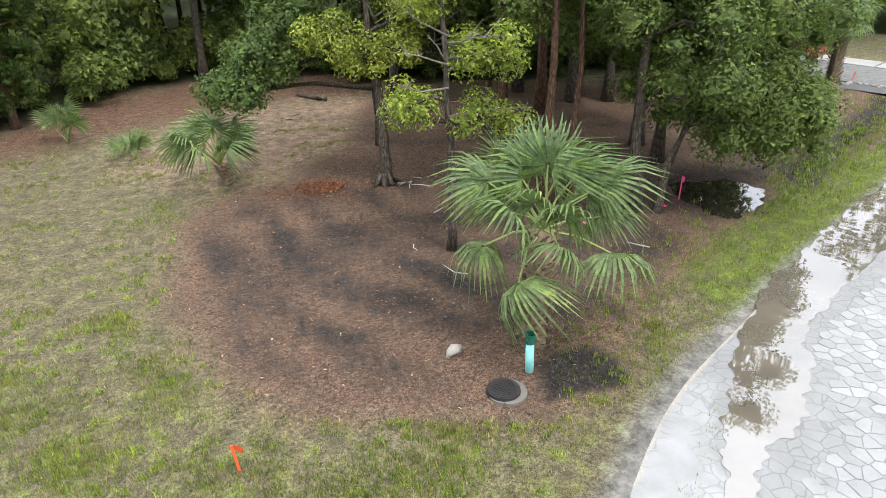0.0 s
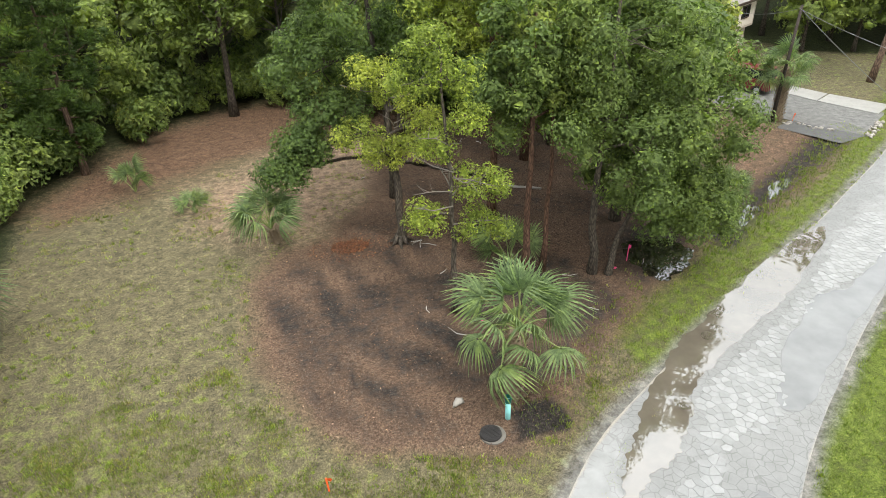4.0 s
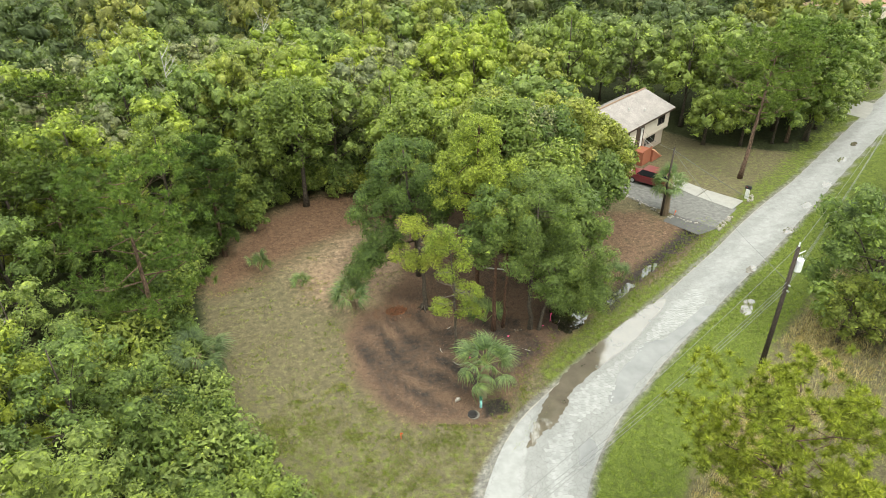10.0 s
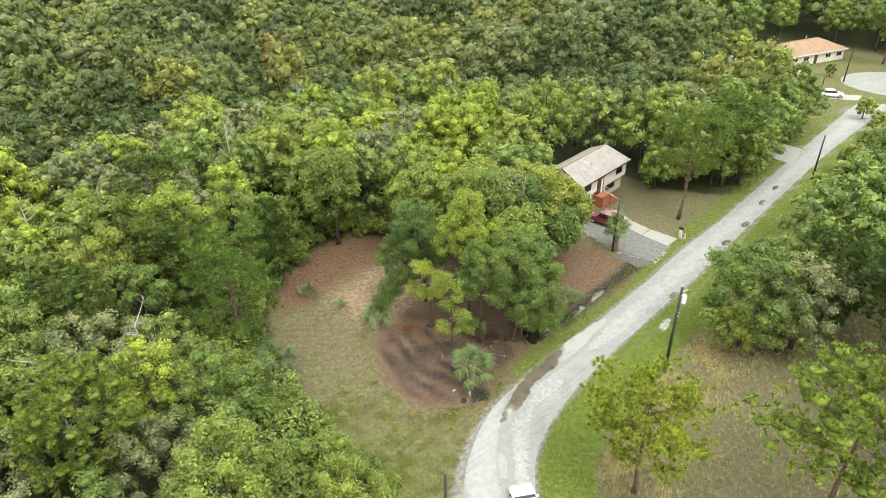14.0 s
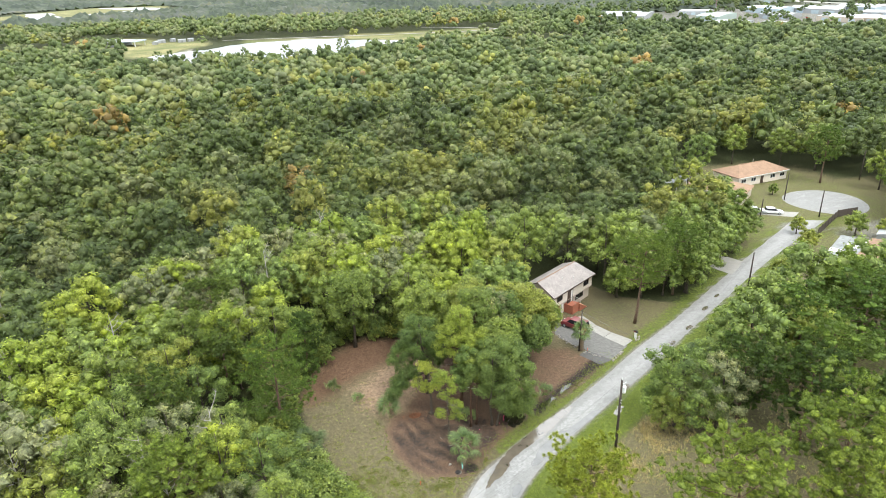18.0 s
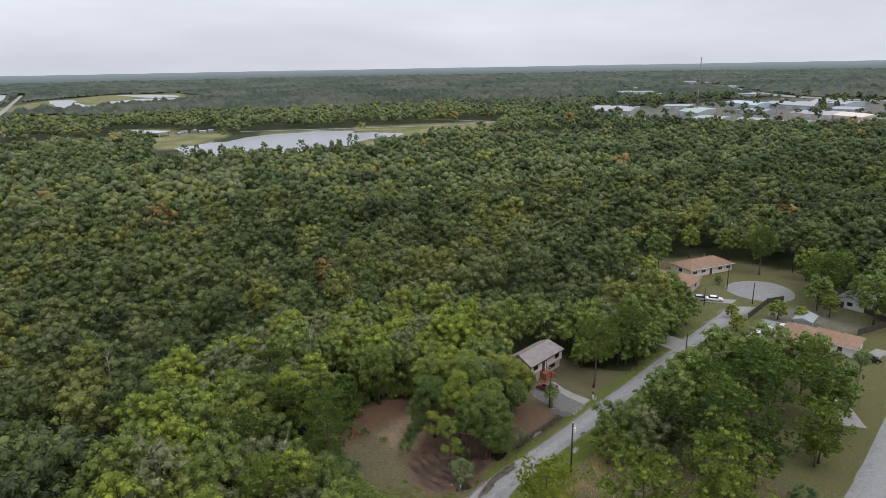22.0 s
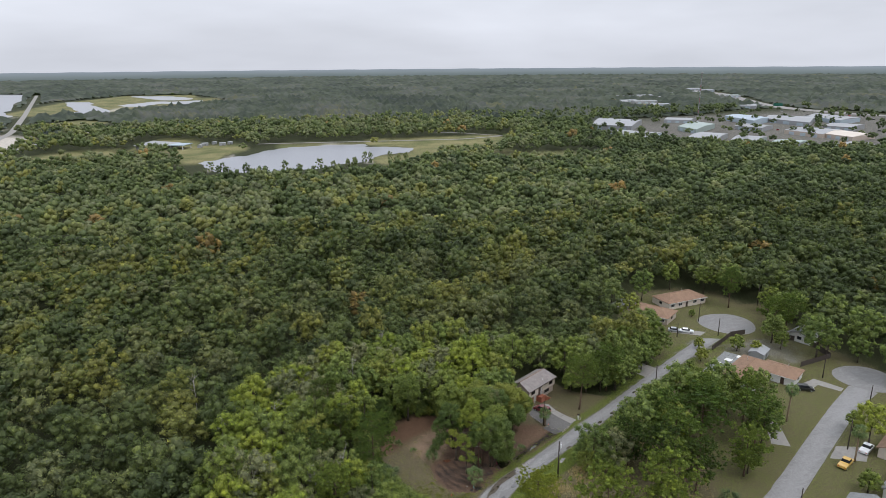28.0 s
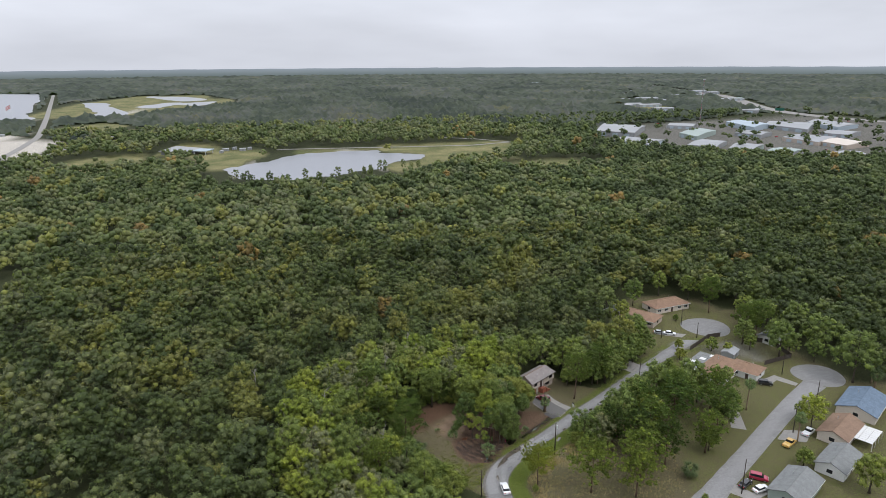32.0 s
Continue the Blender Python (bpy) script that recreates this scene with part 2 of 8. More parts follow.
def mat_roof(name, col, row=7.0):
    s = Nodes(name)
    v = s.co()
    br = s.n("ShaderNodeTexBrick", Scale=row, Mortar_Size=0.012)
    s.link(v, br.inputs["Vector"])
    br.inputs["Color1"].default_value = (0.82, 0.82, 0.82, 1)
    br.inputs["Color2"].default_value = (1.1, 1.1, 1.1, 1)
    br.inputs["Mortar"].default_value = (0.6, 0.6, 0.6, 1)
    a = s.noise(0.9, 5.0, 0.6, v)
    c = s.mix(1.0, s.ramp(a, [(0.3, tuple(x * 0.8 for x in col)), (0.7, tuple(x * 1.12 for x in col))]), br.outputs["Color"], "MULTIPLY")
    s.bump(s.noise(60.0, 2.0, 0.6, v), 0.3, 0.01)
    return s.out(c, 0.9, 0.0, 0.2)


def mat_ground():
    s = Nodes("ground_soil_and_grass")
    v = s.geo()
    n1, n2, n3 = s.noise(0.35, 5.0, 0.6, v), s.noise(2.4, 6.0, 0.65, v), s.noise(14.0, 5.0, 0.7, v)
    n4 = s.noise(45.0, 3.0, 0.7, v)
    blades = s.span(s.math("ADD", s.math("MULTIPLY", n3, 0.5), s.math("MULTIPLY", n4, 0.5)), 0.36, 0.64, 0.22, 0.82)

    def zoned(name, k=0.9, w=0.18, scale_mix=0.5):
        j = s.math("ADD", s.math("MULTIPLY", n2, scale_mix), s.math("MULTIPLY", n1, 1 - scale_mix))
        j = s.math("ADD", j, s.math("MULTIPLY", s.math("SUBTRACT", n3, 0.5), 0.35))
        f = s.math("ADD", s.attr(name), s.math("MULTIPLY", s.math("SUBTRACT", j, 0.5), k))
        return s.span(f, 0.5 - w, 0.5 + w)

    woods = s.ramp(blades, [(0.3, (0.022, 0.028, 0.012)), (0.55, (0.050, 0.060, 0.024)), (0.75, (0.082, 0.086, 0.036))])
    green = s.ramp(blades, [(0.3, (0.040, 0.062, 0.010)), (0.5, (0.108, 0.145, 0.024)), (0.72, (0.20, 0.228, 0.055))])
    dry = s.ramp(blades, [(0.3, (0.055, 0.049, 0.027)), (0.5, (0.138, 0.118, 0.066)), (0.72, (0.255, 0.222, 0.135))])
    mulch = s.ramp(blades, [(0.3, (0.050, 0.031, 0.020)), (0.48, (0.128, 0.080, 0.053)), (0.6, (0.205, 0.132, 0.090)), (0.75, (0.31, 0.228, 0.162))])
    muck = s.ramp(blades, [(0.3, (0.012, 0.010, 0.009)), (0.6, (0.045, 0.038, 0.034)), (0.75, (0.11, 0.095, 0.08))])
    litter = s.ramp(blades, [(0.3, (0.045, 0.026, 0.017)), (0.5, (0.125, 0.072, 0.044)), (0.7, (0.26, 0.17, 0.11))])
    tan = s.ramp(blades, [(0.3, (0.17, 0.11, 0.07)), (0.55, (0.33, 0.23, 0.155)), (0.75, (0.46, 0.36, 0.26))])
    sand = s.ramp(blades, [(0.2, (0.185, 0.175, 0.158)), (0.5, (0.21, 0.20, 0.182)), (0.8, (0.245, 0.235, 0.215))])
    pale = s.ramp(n2, [(0.3, (0.52, 0.48, 0.42)), (0.7, (0.72, 0.68, 0.60))])
    field = s.ramp(s.noise(0.03, 5.0, 0.6, v), [(0.35, (0.13, 0.15, 0.055)), (0.65, (0.30, 0.275, 0.13))])
    c = woods
    c = s.mix(zoned("field", 0.5), c, field)
    c = s.mix(zoned("dry", 0.7), c, dry)
    c = s.mix(zoned("green", 2.0, 0.2, 0.8), c, green)
    c = s.mix(zoned("litter", 1.5, 0.3), c, litter)
    c = s.mix(zoned("tan", 1.3, 0.3), c, tan)
    c = s.mix(zoned("mulch", 1.3, 0.22), c, mulch)
    c = s.mix(zoned("muck", 2.2, 0.22, 0.6), c, muck)
    c = s.mix(zoned("sand", 1.1, 0.2), c, sand)
    c = s.mix(zoned("pale", 0.3), c, pale)
    c = s.mix(1.0, c, s.ramp(n2, [(0.3, (0.42, 0.42, 0.42)), (0.5, (0.69, 0.685, 0.68)), (0.7, (1.06, 1.04, 1.0))]), "MULTIPLY")
    c = s.mix(1.0, c, s.ramp(s.noise(6.0, 6.0, 0.75, v), [(0.34, (0.68, 0.69, 0.69)), (0.5, (1.0, 1.0, 1.0)), (0.66, (1.34, 1.32, 1.28))]), "MULTIPLY")
    s.bump(s.math("ADD", n3, s.math("MULTIPLY", n2, 0.6)), 0.9, 0.06)
    return s.out(c, 0.95, 0.0, 0.15)


def mat_road():
    """Old pavement: bleached crazed plates, grey worn lanes, damp hollows."""
    s = Nodes("bleached_cracked_pavement")
    v = s.geo()
    n1, n2, n3 = s.noise(0.45, 5.0, 0.6, v), s.noise(1.7, 5.0, 0.6, v), s.noise(30.0, 4.0, 0.7, v)
    wob = s.n("ShaderNodeVectorMath")
    wob.operation = "ADD"
    nz = s.n("ShaderNodeTexNoise", Scale=2.5, Detail=3.0)
    s.link(v, nz.inputs["Vector"])
    sc = s.n("ShaderNodeVectorMath")
    sc.operation = "SCALE"
    sc.inputs["Scale"].default_value = 0.14
    s.link(nz.outputs["Color"], sc.inputs[0])
    s.link(v, wob.inputs[0])
    s.link(sc.outputs[0], wob.inputs[1])
    vo = s.n("ShaderNodeTexVoronoi", Scale=3.6)
    vo.feature = "DISTANCE_TO_EDGE"
    s.link(wob.outputs[0], vo.inputs["Vector"])
    crack = s.span(vo.outputs["Distance"], 0.01, 0.06)
    grey = s.ramp(s.math("ADD", s.math("MULTIPLY", n2, 0.6), s.math("MULTIPLY", n3, 0.4)), [(0.3, (0.16, 0.158, 0.152)), (0.6, (0.21, 0.208, 0.202)), (0.8, (0.25, 0.247, 0.24))])
    white = s.ramp(n2, [(0.3, (0.205, 0.203, 0.197)), (0.7, (0.262, 0.26, 0.254))])
    grey = s.mix(s.math("MULTIPLY", s.math("SUBTRACT", 1.0, crack), 0.6), grey, (0.11, 0.107, 0.10))
    crack = s.math("MAXIMUM", crack, s.span(s.attr("white"), 1.1, 1.4))
    plates = s.mix(crack, (0.19, 0.186, 0.18), white)
    rot = s.n("ShaderNodeMapping", Rotation=(0.0, 0.0, radians(-31)), Scale=(0.22, 0.9, 1.0))
    s.link(v, rot.inputs["Vector"])
    lane = s.noise(1.0, 6.0, 0.62, rot.outputs[0], 0.4)
    jag = s.math("ADD", s.math("ADD", s.math("MULTIPLY", n1, 0.25), s.math("MULTIPLY", n2, 0.2)), s.math("MULTIPLY", lane, 0.55))
    f = s.math("ADD", s.attr("white"), s.math("MULTIPLY", s.math("SUBTRACT", jag, 0.5), 2.3))
    c = s.mix(s.span(f, 0.30, 0.66), grey, plates)
    g = s.math("ADD", s.attr("damp"), s.math("MULTIPLY", s.math("SUBTRACT", jag, 0.5), 1.1))
    wet = s.span(g, 0.45, 0.6)
    c = s.mix(wet, c, s.ramp(n2, [(0.3, (0.07, 0.058, 0.042)), (0.7, (0.12, 0.10, 0.075))]))
    e = s.math("ADD", s.attr("soil"), s.math("MULTIPLY", s.math("SUBTRACT", jag, 0.5), 0.8))
    c = s.mix(s.span(e, 0.45, 0.6), c, s.ramp(n3, [(0.3, (0.20, 0.175, 0.14)), (0.7, (0.36, 0.33, 0.285))]))
    s.bump(s.math("ADD", s.math("MULTIPLY", crack, 0.5), n3), 0.35, 0.02)
    return s.out(c, s.math("SUBTRACT", 0.85, s.math("MULTIPLY", wet, 0.45)), 0.0, 0.35)


def mat_plate():
    """Bleached pavement plates, each a little different."""
    s = Nodes("bleached_plates")
    v = s.geo()
    rnd = s.n("ShaderNodeObjectInfo").outputs["Random"]
    isl = s.n("ShaderNodeNewGeometry").outputs["Random Per Island"]
    c = s.ramp(s.noise(2.2, 6.0, 0.65, v), [(0.3, (0.225, 0.224, 0.218)), (0.7, (0.28, 0.279, 0.273))])
    for r in (rnd, isl):
        c = s.mix(1.0, c, s.ramp(r, [(0.0, (0.86, 0.86, 0.86)), (1.0, (1.08, 1.08, 1.08))]), "MULTIPLY")
    grit = s.noise(60.0, 4.0, 0.7, v)
    c = s.mix(1.0, c, s.ramp(grit, [(0.3, (0.86, 0.86, 0.85)), (0.6, (1.0, 1.0, 1.0))]), "MULTIPLY")
    s.bump(grit, 0.3, 0.006)
    return s.out(c, 0.85, 0.0, 0.3)


def mat_water(name, col, rough=0.03, ripple=0.0, ior=1.33):
    s = Nodes(name)
    v = s.geo()
    c = s.ramp(s.noise(0.8, 4.0, 0.6, v), [(0.3, tuple(x * 0.75 for x in col)), (0.7, tuple(x * 1.2 for x in col))])
    if ripple:
        s.bump(s.noise(0.6, 3.0, 0.6, v), ripple, 0.05)
    s.b.inputs["IOR"].default_value = ior
    return s.out(c, rough, 0.0, 0.5)


GREENS = [(0.0, (0.052, 0.086, 0.030)), (0.2, (0.070, 0.115, 0.036)), (0.42, (0.098, 0.150, 0.048)), (0.58, (0.118, 0.162, 0.068)),
          (0.74, (0.130, 0.178, 0.046)), (0.90, (0.185, 0.210, 0.050)), (0.97, (0.20, 0.190, 0.055)), (1.0, (0.165, 0.125, 0.05))]
M_GROUND = mat_ground()
M_ROAD = mat_road()
M_OAK = mat_leaf("oak_leaves", [(0.0, (0.070, 0.118, 0.032)), (1.0, (0.105, 0.160, 0.043))])
M_GREY = mat_leaf("silvery_leaves", [(0.0, (0.130, 0.165, 0.082)), (1.0, (0.178, 0.212, 0.110))])
M_LIME = mat_leaf("lime_green_leaves", [(0.0, (0.155, 0.225, 0.038)), (1.0, (0.205, 0.265, 0.047))])
M_WOODOAK = mat_leaf("woodland_oak_leaves", [(0.0, (0.102, 0.160, 0.044)), (1.0, (0.155, 0.218, 0.062))])
M_MID = mat_leaf("maple_leaves", [(0.0, (0.092, 0.142, 0.032)), (0.6, (0.138, 0.195, 0.045)), (1.0, (0.178, 0.22, 0.050))])
# far leaves bluer, with less contrast: distance haze put into the base colours
M_PLAIN = mat_leaf("haze_tinted_plain_leaves", [(p, (c[0] * 0.96, c[1] * 0.86, c[2] * 1.80)) for p, c in GREENS], by="tint", spread=0.35, deep=0.5, gloss=0.7, broad=0.03)
M_FARWOODS = mat_leaf("haze_tinted_woodland_leaves", [(p, (c[0] * 1.26, c[1] * 1.14, c[2] * 1.45)) for p, c in GREENS], by="tint", spread=0.25, deep=0.6, gloss=0.7, broad=0.06)
M_WOODS = mat_leaf("mixed_woodland_leaves", [(p, (c[0] * 1.02, c[1] * 0.94, c[2] * 1.05)) for p, c in GREENS], by="tint")
M_PINE = mat_leaf("pine_needles", [(0.0, (0.060, 0.112, 0.022)), (1.0, (0.108, 0.162, 0.028))], thin=0.3)
M_DARKPINE = mat_leaf("dark_pine_needles", [(0.0, (0.042, 0.076, 0.016)), (1.0, (0.066, 0.104, 0.020))], thin=0.3)
M_BRIGHTPINE = mat_leaf("young_pine_needles", [(0.0, (0.150, 0.205, 0.028)), (1.0, (0.18, 0.23, 0.034))], thin=0.3)
M_MIDPINE = mat_leaf("yellow_green_pine_needles", [(0.0, (0.105, 0.160, 0.026)), (1.0, (0.135, 0.188, 0.032))], thin=0.3)
M_PALM = mat_leaf("palm_fan_leaves", [(0.0, (0.092, 0.150, 0.058)), (1.0, (0.125, 0.185, 0.078))], thin=0.3, spread=0.35)
# darker copy of the palm leaves, with the wood edge's shade in its colour
M_PALMDARK = mat_leaf("shade_tinted_palm_fans", [(0.0, (0.056, 0.092, 0.040)), (1.0, (0.078, 0.118, 0.052))], thin=0.3, spread=0.3)
M_PETIOLE = mat_plain("palm_leaf_stalk", (0.20, 0.25, 0.07), 0.5)
M_DEADLEAF = mat_plain("dead_palm_leaf", (0.30, 0.22, 0.12), 0.8)
M_BOOTS = mat_plain("palm_leaf_bases", (0.21, 0.155, 0.10), 0.9, 0, 9.0, 0.45, 0.5)
M_BARK = mat_bark("oak_bark", (0.018, 0.014, 0.011), (0.11, 0.09, 0.07))
M_PINEBARK = mat_bark("pine_bark", (0.03, 0.02, 0.014), (0.19, 0.125, 0.09), 9.0)
M_REDBARK = mat_bark("reddish_bark", (0.025, 0.014, 0.010), (0.14, 0.078, 0.052))
M_DEADWOOD = mat_plain("bleached_dead_wood", (0.34, 0.32, 0.29), 0.85)
M_TWIG = mat_plain("grey_brown_twig", (0.17, 0.145, 0.12), 0.9)
M_WATER = mat_water("puddle_water", (0.105, 0.088, 0.068), 0.02, 0.0, 2.3)
M_FILM = mat_water("clear_rain_film", (0.125, 0.123, 0.118), 0.08, 0.0, 1.7)
M_PLATE = mat_plate()
M_DITCH = mat_water("dark_ditch_water", (0.022, 0.019, 0.014), 0.03, 0.0, 2.1)
M_LAKE = mat_water("lake_water", (0.22, 0.23, 0.25), 0.3, 0.0, 1.45)
M_RING = mat_plain("old_concrete_ring", (0.13, 0.118, 0.102), 0.9, 0, 6.0, 0.3, 0.3)
M_CONC = mat_plain("weathered_concrete", (0.25, 0.24, 0.22), 0.85, 0, 1.2, 0.25, 0.25)
M_GRAVEL = mat_plain("grey_gravel", (0.135, 0.13, 0.122), 0.95, 0, 2.6, 0.6, 0.9)
M_ASPHALT = mat_plain("dark_asphalt", (0.085, 0.083, 0.08), 0.9, 0, 2.0, 0.35, 0.4)
M_POLE = mat_bark("weathered_pole_wood", (0.022, 0.017, 0.014), (0.075, 0.06, 0.05), 22.0)
M_STEEL = mat_plain("galvanised_steel", (0.55, 0.56, 0.57), 0.4, 0.8)
M_TRANSF = mat_plain("white_enamel", (0.64, 0.66, 0.66), 0.35)
M_CABLE = mat_plain("pale_cable", (0.15, 0.15, 0.145), 0.6, 0.0)
M_SIDING = mat_plain("cream_siding", (0.58, 0.52, 0.45), 0.7, 0, 3.0, 0.1)
M_SIDING2 = mat_plain("beige_siding", (0.42, 0.36, 0.30), 0.75, 0, 3.0, 0.12)
M_TRIM = mat_plain("dark_brown_trim", (0.055, 0.035, 0.026), 0.6)
M_WHITE = mat_plain("white_paint", (0.62, 0.62, 0.60), 0.5)
M_SHINGLE = mat_roof("pale_taupe_shingles", (0.262, 0.235, 0.222))
M_TANROOF = mat_roof("tan_shingles", (0.26, 0.17, 0.115))
M_BROWNROOF = mat_roof("brown_shingles", (0.25, 0.17, 0.12))
M_GREYROOF = mat_roof("grey_shingles", (0.22, 0.23, 0.225))
M_BLUEROOF = mat_roof("blue_grey_metal_roof", (0.15, 0.20, 0.26))
M_TERRA = mat_plain("terracotta_paint", (0.29, 0.10, 0.058), 0.7, 0, 4.0, 0.2)
M_TREAD = mat_plain("pale_terracotta_tread", (0.52, 0.27, 0.17), 0.75, 0, 4.0, 0.2)
M_GLASS = mat_water("dark_window_glass", (0.02, 0.022, 0.025), 0.05)
M_TYRE = mat_plain("tyre_rubber", (0.018, 0.018, 0.018), 0.85)
M_ORANGE = mat_plain("orange_plastic", (0.85, 0.12, 0.03), 0.5)
M_PINK = mat_plain("pink_flagging", (0.85, 0.08, 0.25), 0.6)
M_PVC = mat_plain("pale_turquoise_pipe", (0.24, 0.55, 0.53), 0.4, 0, 5.0, 0.15)
M_PVCTOP = mat_plain("dark_green_pipe_collar", (0.012, 0.11, 0.075), 0.45)
M_IRON = mat_plain("rusty_cast_iron", (0.034, 0.031, 0.030), 0.6, 0.4, 8.0, 0.4, 0.4)
M_ROCK = mat_plain("pale_limestone", (0.30, 0.275, 0.24), 0.9, 0, 5.0, 0.25, 0.6)
M_SHED = mat_plain("corrugated_white_metal", (0.30, 0.31, 0.315), 0.45, 0.2, 2.0, 0.12)
M_SHEDBLUE = mat_plain("pale_blue_metal", (0.36, 0.43, 0.48), 0.5, 0.1, 2.0, 0.12)
M_SHEDGREEN = mat_plain("grey_green_metal", (0.30, 0.36, 0.33), 0.5, 0.1, 2.0, 0.12)
M_FENCE = mat_plain("dark_fence_boards", (0.06, 0.048, 0.04), 0.85)
M_RED = mat_plain("red_paint", (0.42, 0.02, 0.03), 0.3)


def mat_car(name, col):
    s = Nodes(name)
    s.b.inputs["Coat Weight"].default_value = 1.0
    s.b.inputs["Coat Roughness"].default_value = 0.04
    c = s.ramp(s.noise(3.0, 3.0, 0.5, s.co()), [(0.3, tuple(x * 0.92 for x in col)), (0.7, col)])
    return s.out(c, 0.35, 0.1, 0.5)

# ---------------------------------------------------------------- the plan
ROAD_L = [(-6, -70), (-4.8, -25), (-4.0, -14.8), (-3.5, -10.4), (-2.2, -7.2), (-0.4, -4.5), (0.7, -3.1), (1.8, -1.95), (3.2, -0.75), (4.7, 0.1), (6.2, 1.0), (8.0, 2.1), (11.6, 4.0), (14.8, 5.8), (18.8, 7.95), (23.3, 10.6),
          (26.8, 12.6), (32.0, 15.9), (36.1, 18.3), (43.2, 22.1), (51.9, 27.4), (63.7, 34.5), (78.6, 43.5), (98.5, 55.0)]
ROAD_R = [(0.5, -70), (1.6, -25), (1.7, -16), (2.0, -12), (3.1, -8.8), (5.0, -6.2), (7.1, -4.1), (9.4, -2.3), (13.9, 0.7), (19.3, 4.0), (24.9, 7.2), (31.6, 11),
          (38.1, 15.0), (44.1, 18.6), (53.2, 24.1), (63.2, 30), (74.8, 36.8), (92, 46), (105.5, 52.3)]
ROAD2_L = [(-20, -66), (14, -46), (43.9, -28.4), (68.1, -14.4), (83.3, -5.2), (102.9, 6.4), (118, 14.6)]
ROAD2_R = [(-15, -71), (18, -51.5), (53.3, -30.6), (64, -23.8), (89.4, -8.7), (109.4, 3.0), (122.5, 8.5)]
LOT = [(-4.6, -14), (-8.5, -9.5), (-11.2, -2.5), (-14.5, 4.3), (-16.2, 10.8), (-16.6, 18.9), (-14.9, 24.3), (-12.2, 28.9), (-7.3, 32.8), (-2, 32), (2, 28), (13, 26),
       (20, 26), (22, 29), (22, 36), (30, 44), (38, 41), (41, 34), (48, 29), (52, 27.6), (43.2, 22), (21, 8.9), (7.6, 1.2), (0, -4.6), (-3.5, -10)]
NEIGHBOURHOOD = [(-5, -75), (-4, -14), (0, -4), (8, 2), (36, 18), (64, 36), (74, 42), (76, 52), (80, 66), (82, 84), (96, 96), (124, 104), (131, 84), (142, 78), (141, 66), (134, 52), (138, 30), (138, 12), (150, -10), (150, -75)]
MULCH = [(-6.6, 10.2), (-6.5, 6.0), (-5.4, 2.6), (-4.0, 0.4), (-1.6, -0.4), (0.4, -0.9), (2.0, -0.5), (3.6, 1.3), (6.0, 3.2), (9.3, 5.5), (14, 8.5), (17, 14), (16, 22), (8, 27), (2.5, 27), (0.5, 21), (-0.5, 17), (-3.2, 13.2), (-5.2, 12.4)]
LITTER = [(-17, 20.0), (-15, 25), (-12, 30), (-6, 34), (0, 33), (6, 28), (3, 26), (-2.5, 25.5), (-6, 24), (-9.5, 22.2), (-12.3, 19.9), (-15, 18.6)]
TAN = [(-6, 12.6), (-9, 16), (-9.5, 20), (-5, 24.5), (0, 26), (5, 26), (3, 20), (0, 15), (-3, 12.5)]
DIRT2 = [(13.6, 8.6), (16, 14), (18, 22), (24.5, 21.3), (26.6, 17.5), (28.4, 16), (24, 12.6), (18.8, 9.6)]
DITCH = [(13, 6.6), (17, 9.3), (22, 12.1), (27.5, 15.2), (26.8, 17.0), (22, 14.2), (17, 11.3), (13, 9.2)]
DRYFIELD = [(4, -16), (7, -9), (15, -2.6), (24, 3.0), (32, 7.4), (46, 16.5), (60, 25.5), (75, 34.5), (80, 30), (60, 12), (52, -10), (44, -27), (20, -42), (4, -40)]
LAKES = [("lake", [(-95, 538), (-74, 565), (-48, 588), (-22, 626), (5, 638), (42, 643), (76, 638), (81, 612), (106, 602), (124, 576), (106, 551), (74, 533), (62, 504), (29, 485), (0, 466), (-39, 462), (-75, 480)]),
         ("far_lake", [(-1150, 2600), (-803, 2424), (-597, 1683), (-535, 1433), (-483, 1272), (-493, 1185), (-620, 1140), (-900, 1400)]),
         ("pond", [(-515, 1790), (-462, 1796), (-406, 1615), (-317, 1319), (-353, 1288), (-394, 1361), (-413, 1473)]),
         ("long_pond", [(-352, 1595), (-301, 1749), (-240, 1741), (-173, 1767), (-210, 1598), (-264, 1650), (-294, 1544)]),
         ("back_pond", [(-406, 2117), (-318, 2084), (-253, 2007), (-209, 1851), (-290, 1838)])]
SANDFLAT = [(-560, 1000), (-431, 960), (-384, 930), (-333, 870), (-316, 773), (-310, 700), (-340, 660), (-560, 700)]
FIELDS = [[(-285, 600), (-260, 650), (-213, 660), (-160, 632), (-155, 590), (-194, 556), (-262, 570)],
          [(-390, 1110), (-330, 1140), (-225, 1000), (-243, 925), (-352, 960)],
          [(-110, 530), (-96, 570), (-50, 605), (-20, 645), (0, 690), (110, 670), (250, 685), (265, 655), (235, 600), (215, 560), (150, 500), (60, 470), (30, 468), (62, 500), (76, 530), (126, 575), (80, 645), (-25, 640)],
          [(180, 500), (255, 505), (289, 500), (280, 450), (219, 425), (176, 452)],
          [(-170, 760), (-110, 730), (-60, 690), (-50, 640), (-90, 560), (-120, 560), (-130, 640), (-180, 660)]]
MARSH = [(-545, 1250), (-310, 1235), (-215, 1480), (-130, 1560), (-130, 1800), (-250, 2150), (-420, 2160), (-545, 1850)]
FIELDS.append(MARSH)
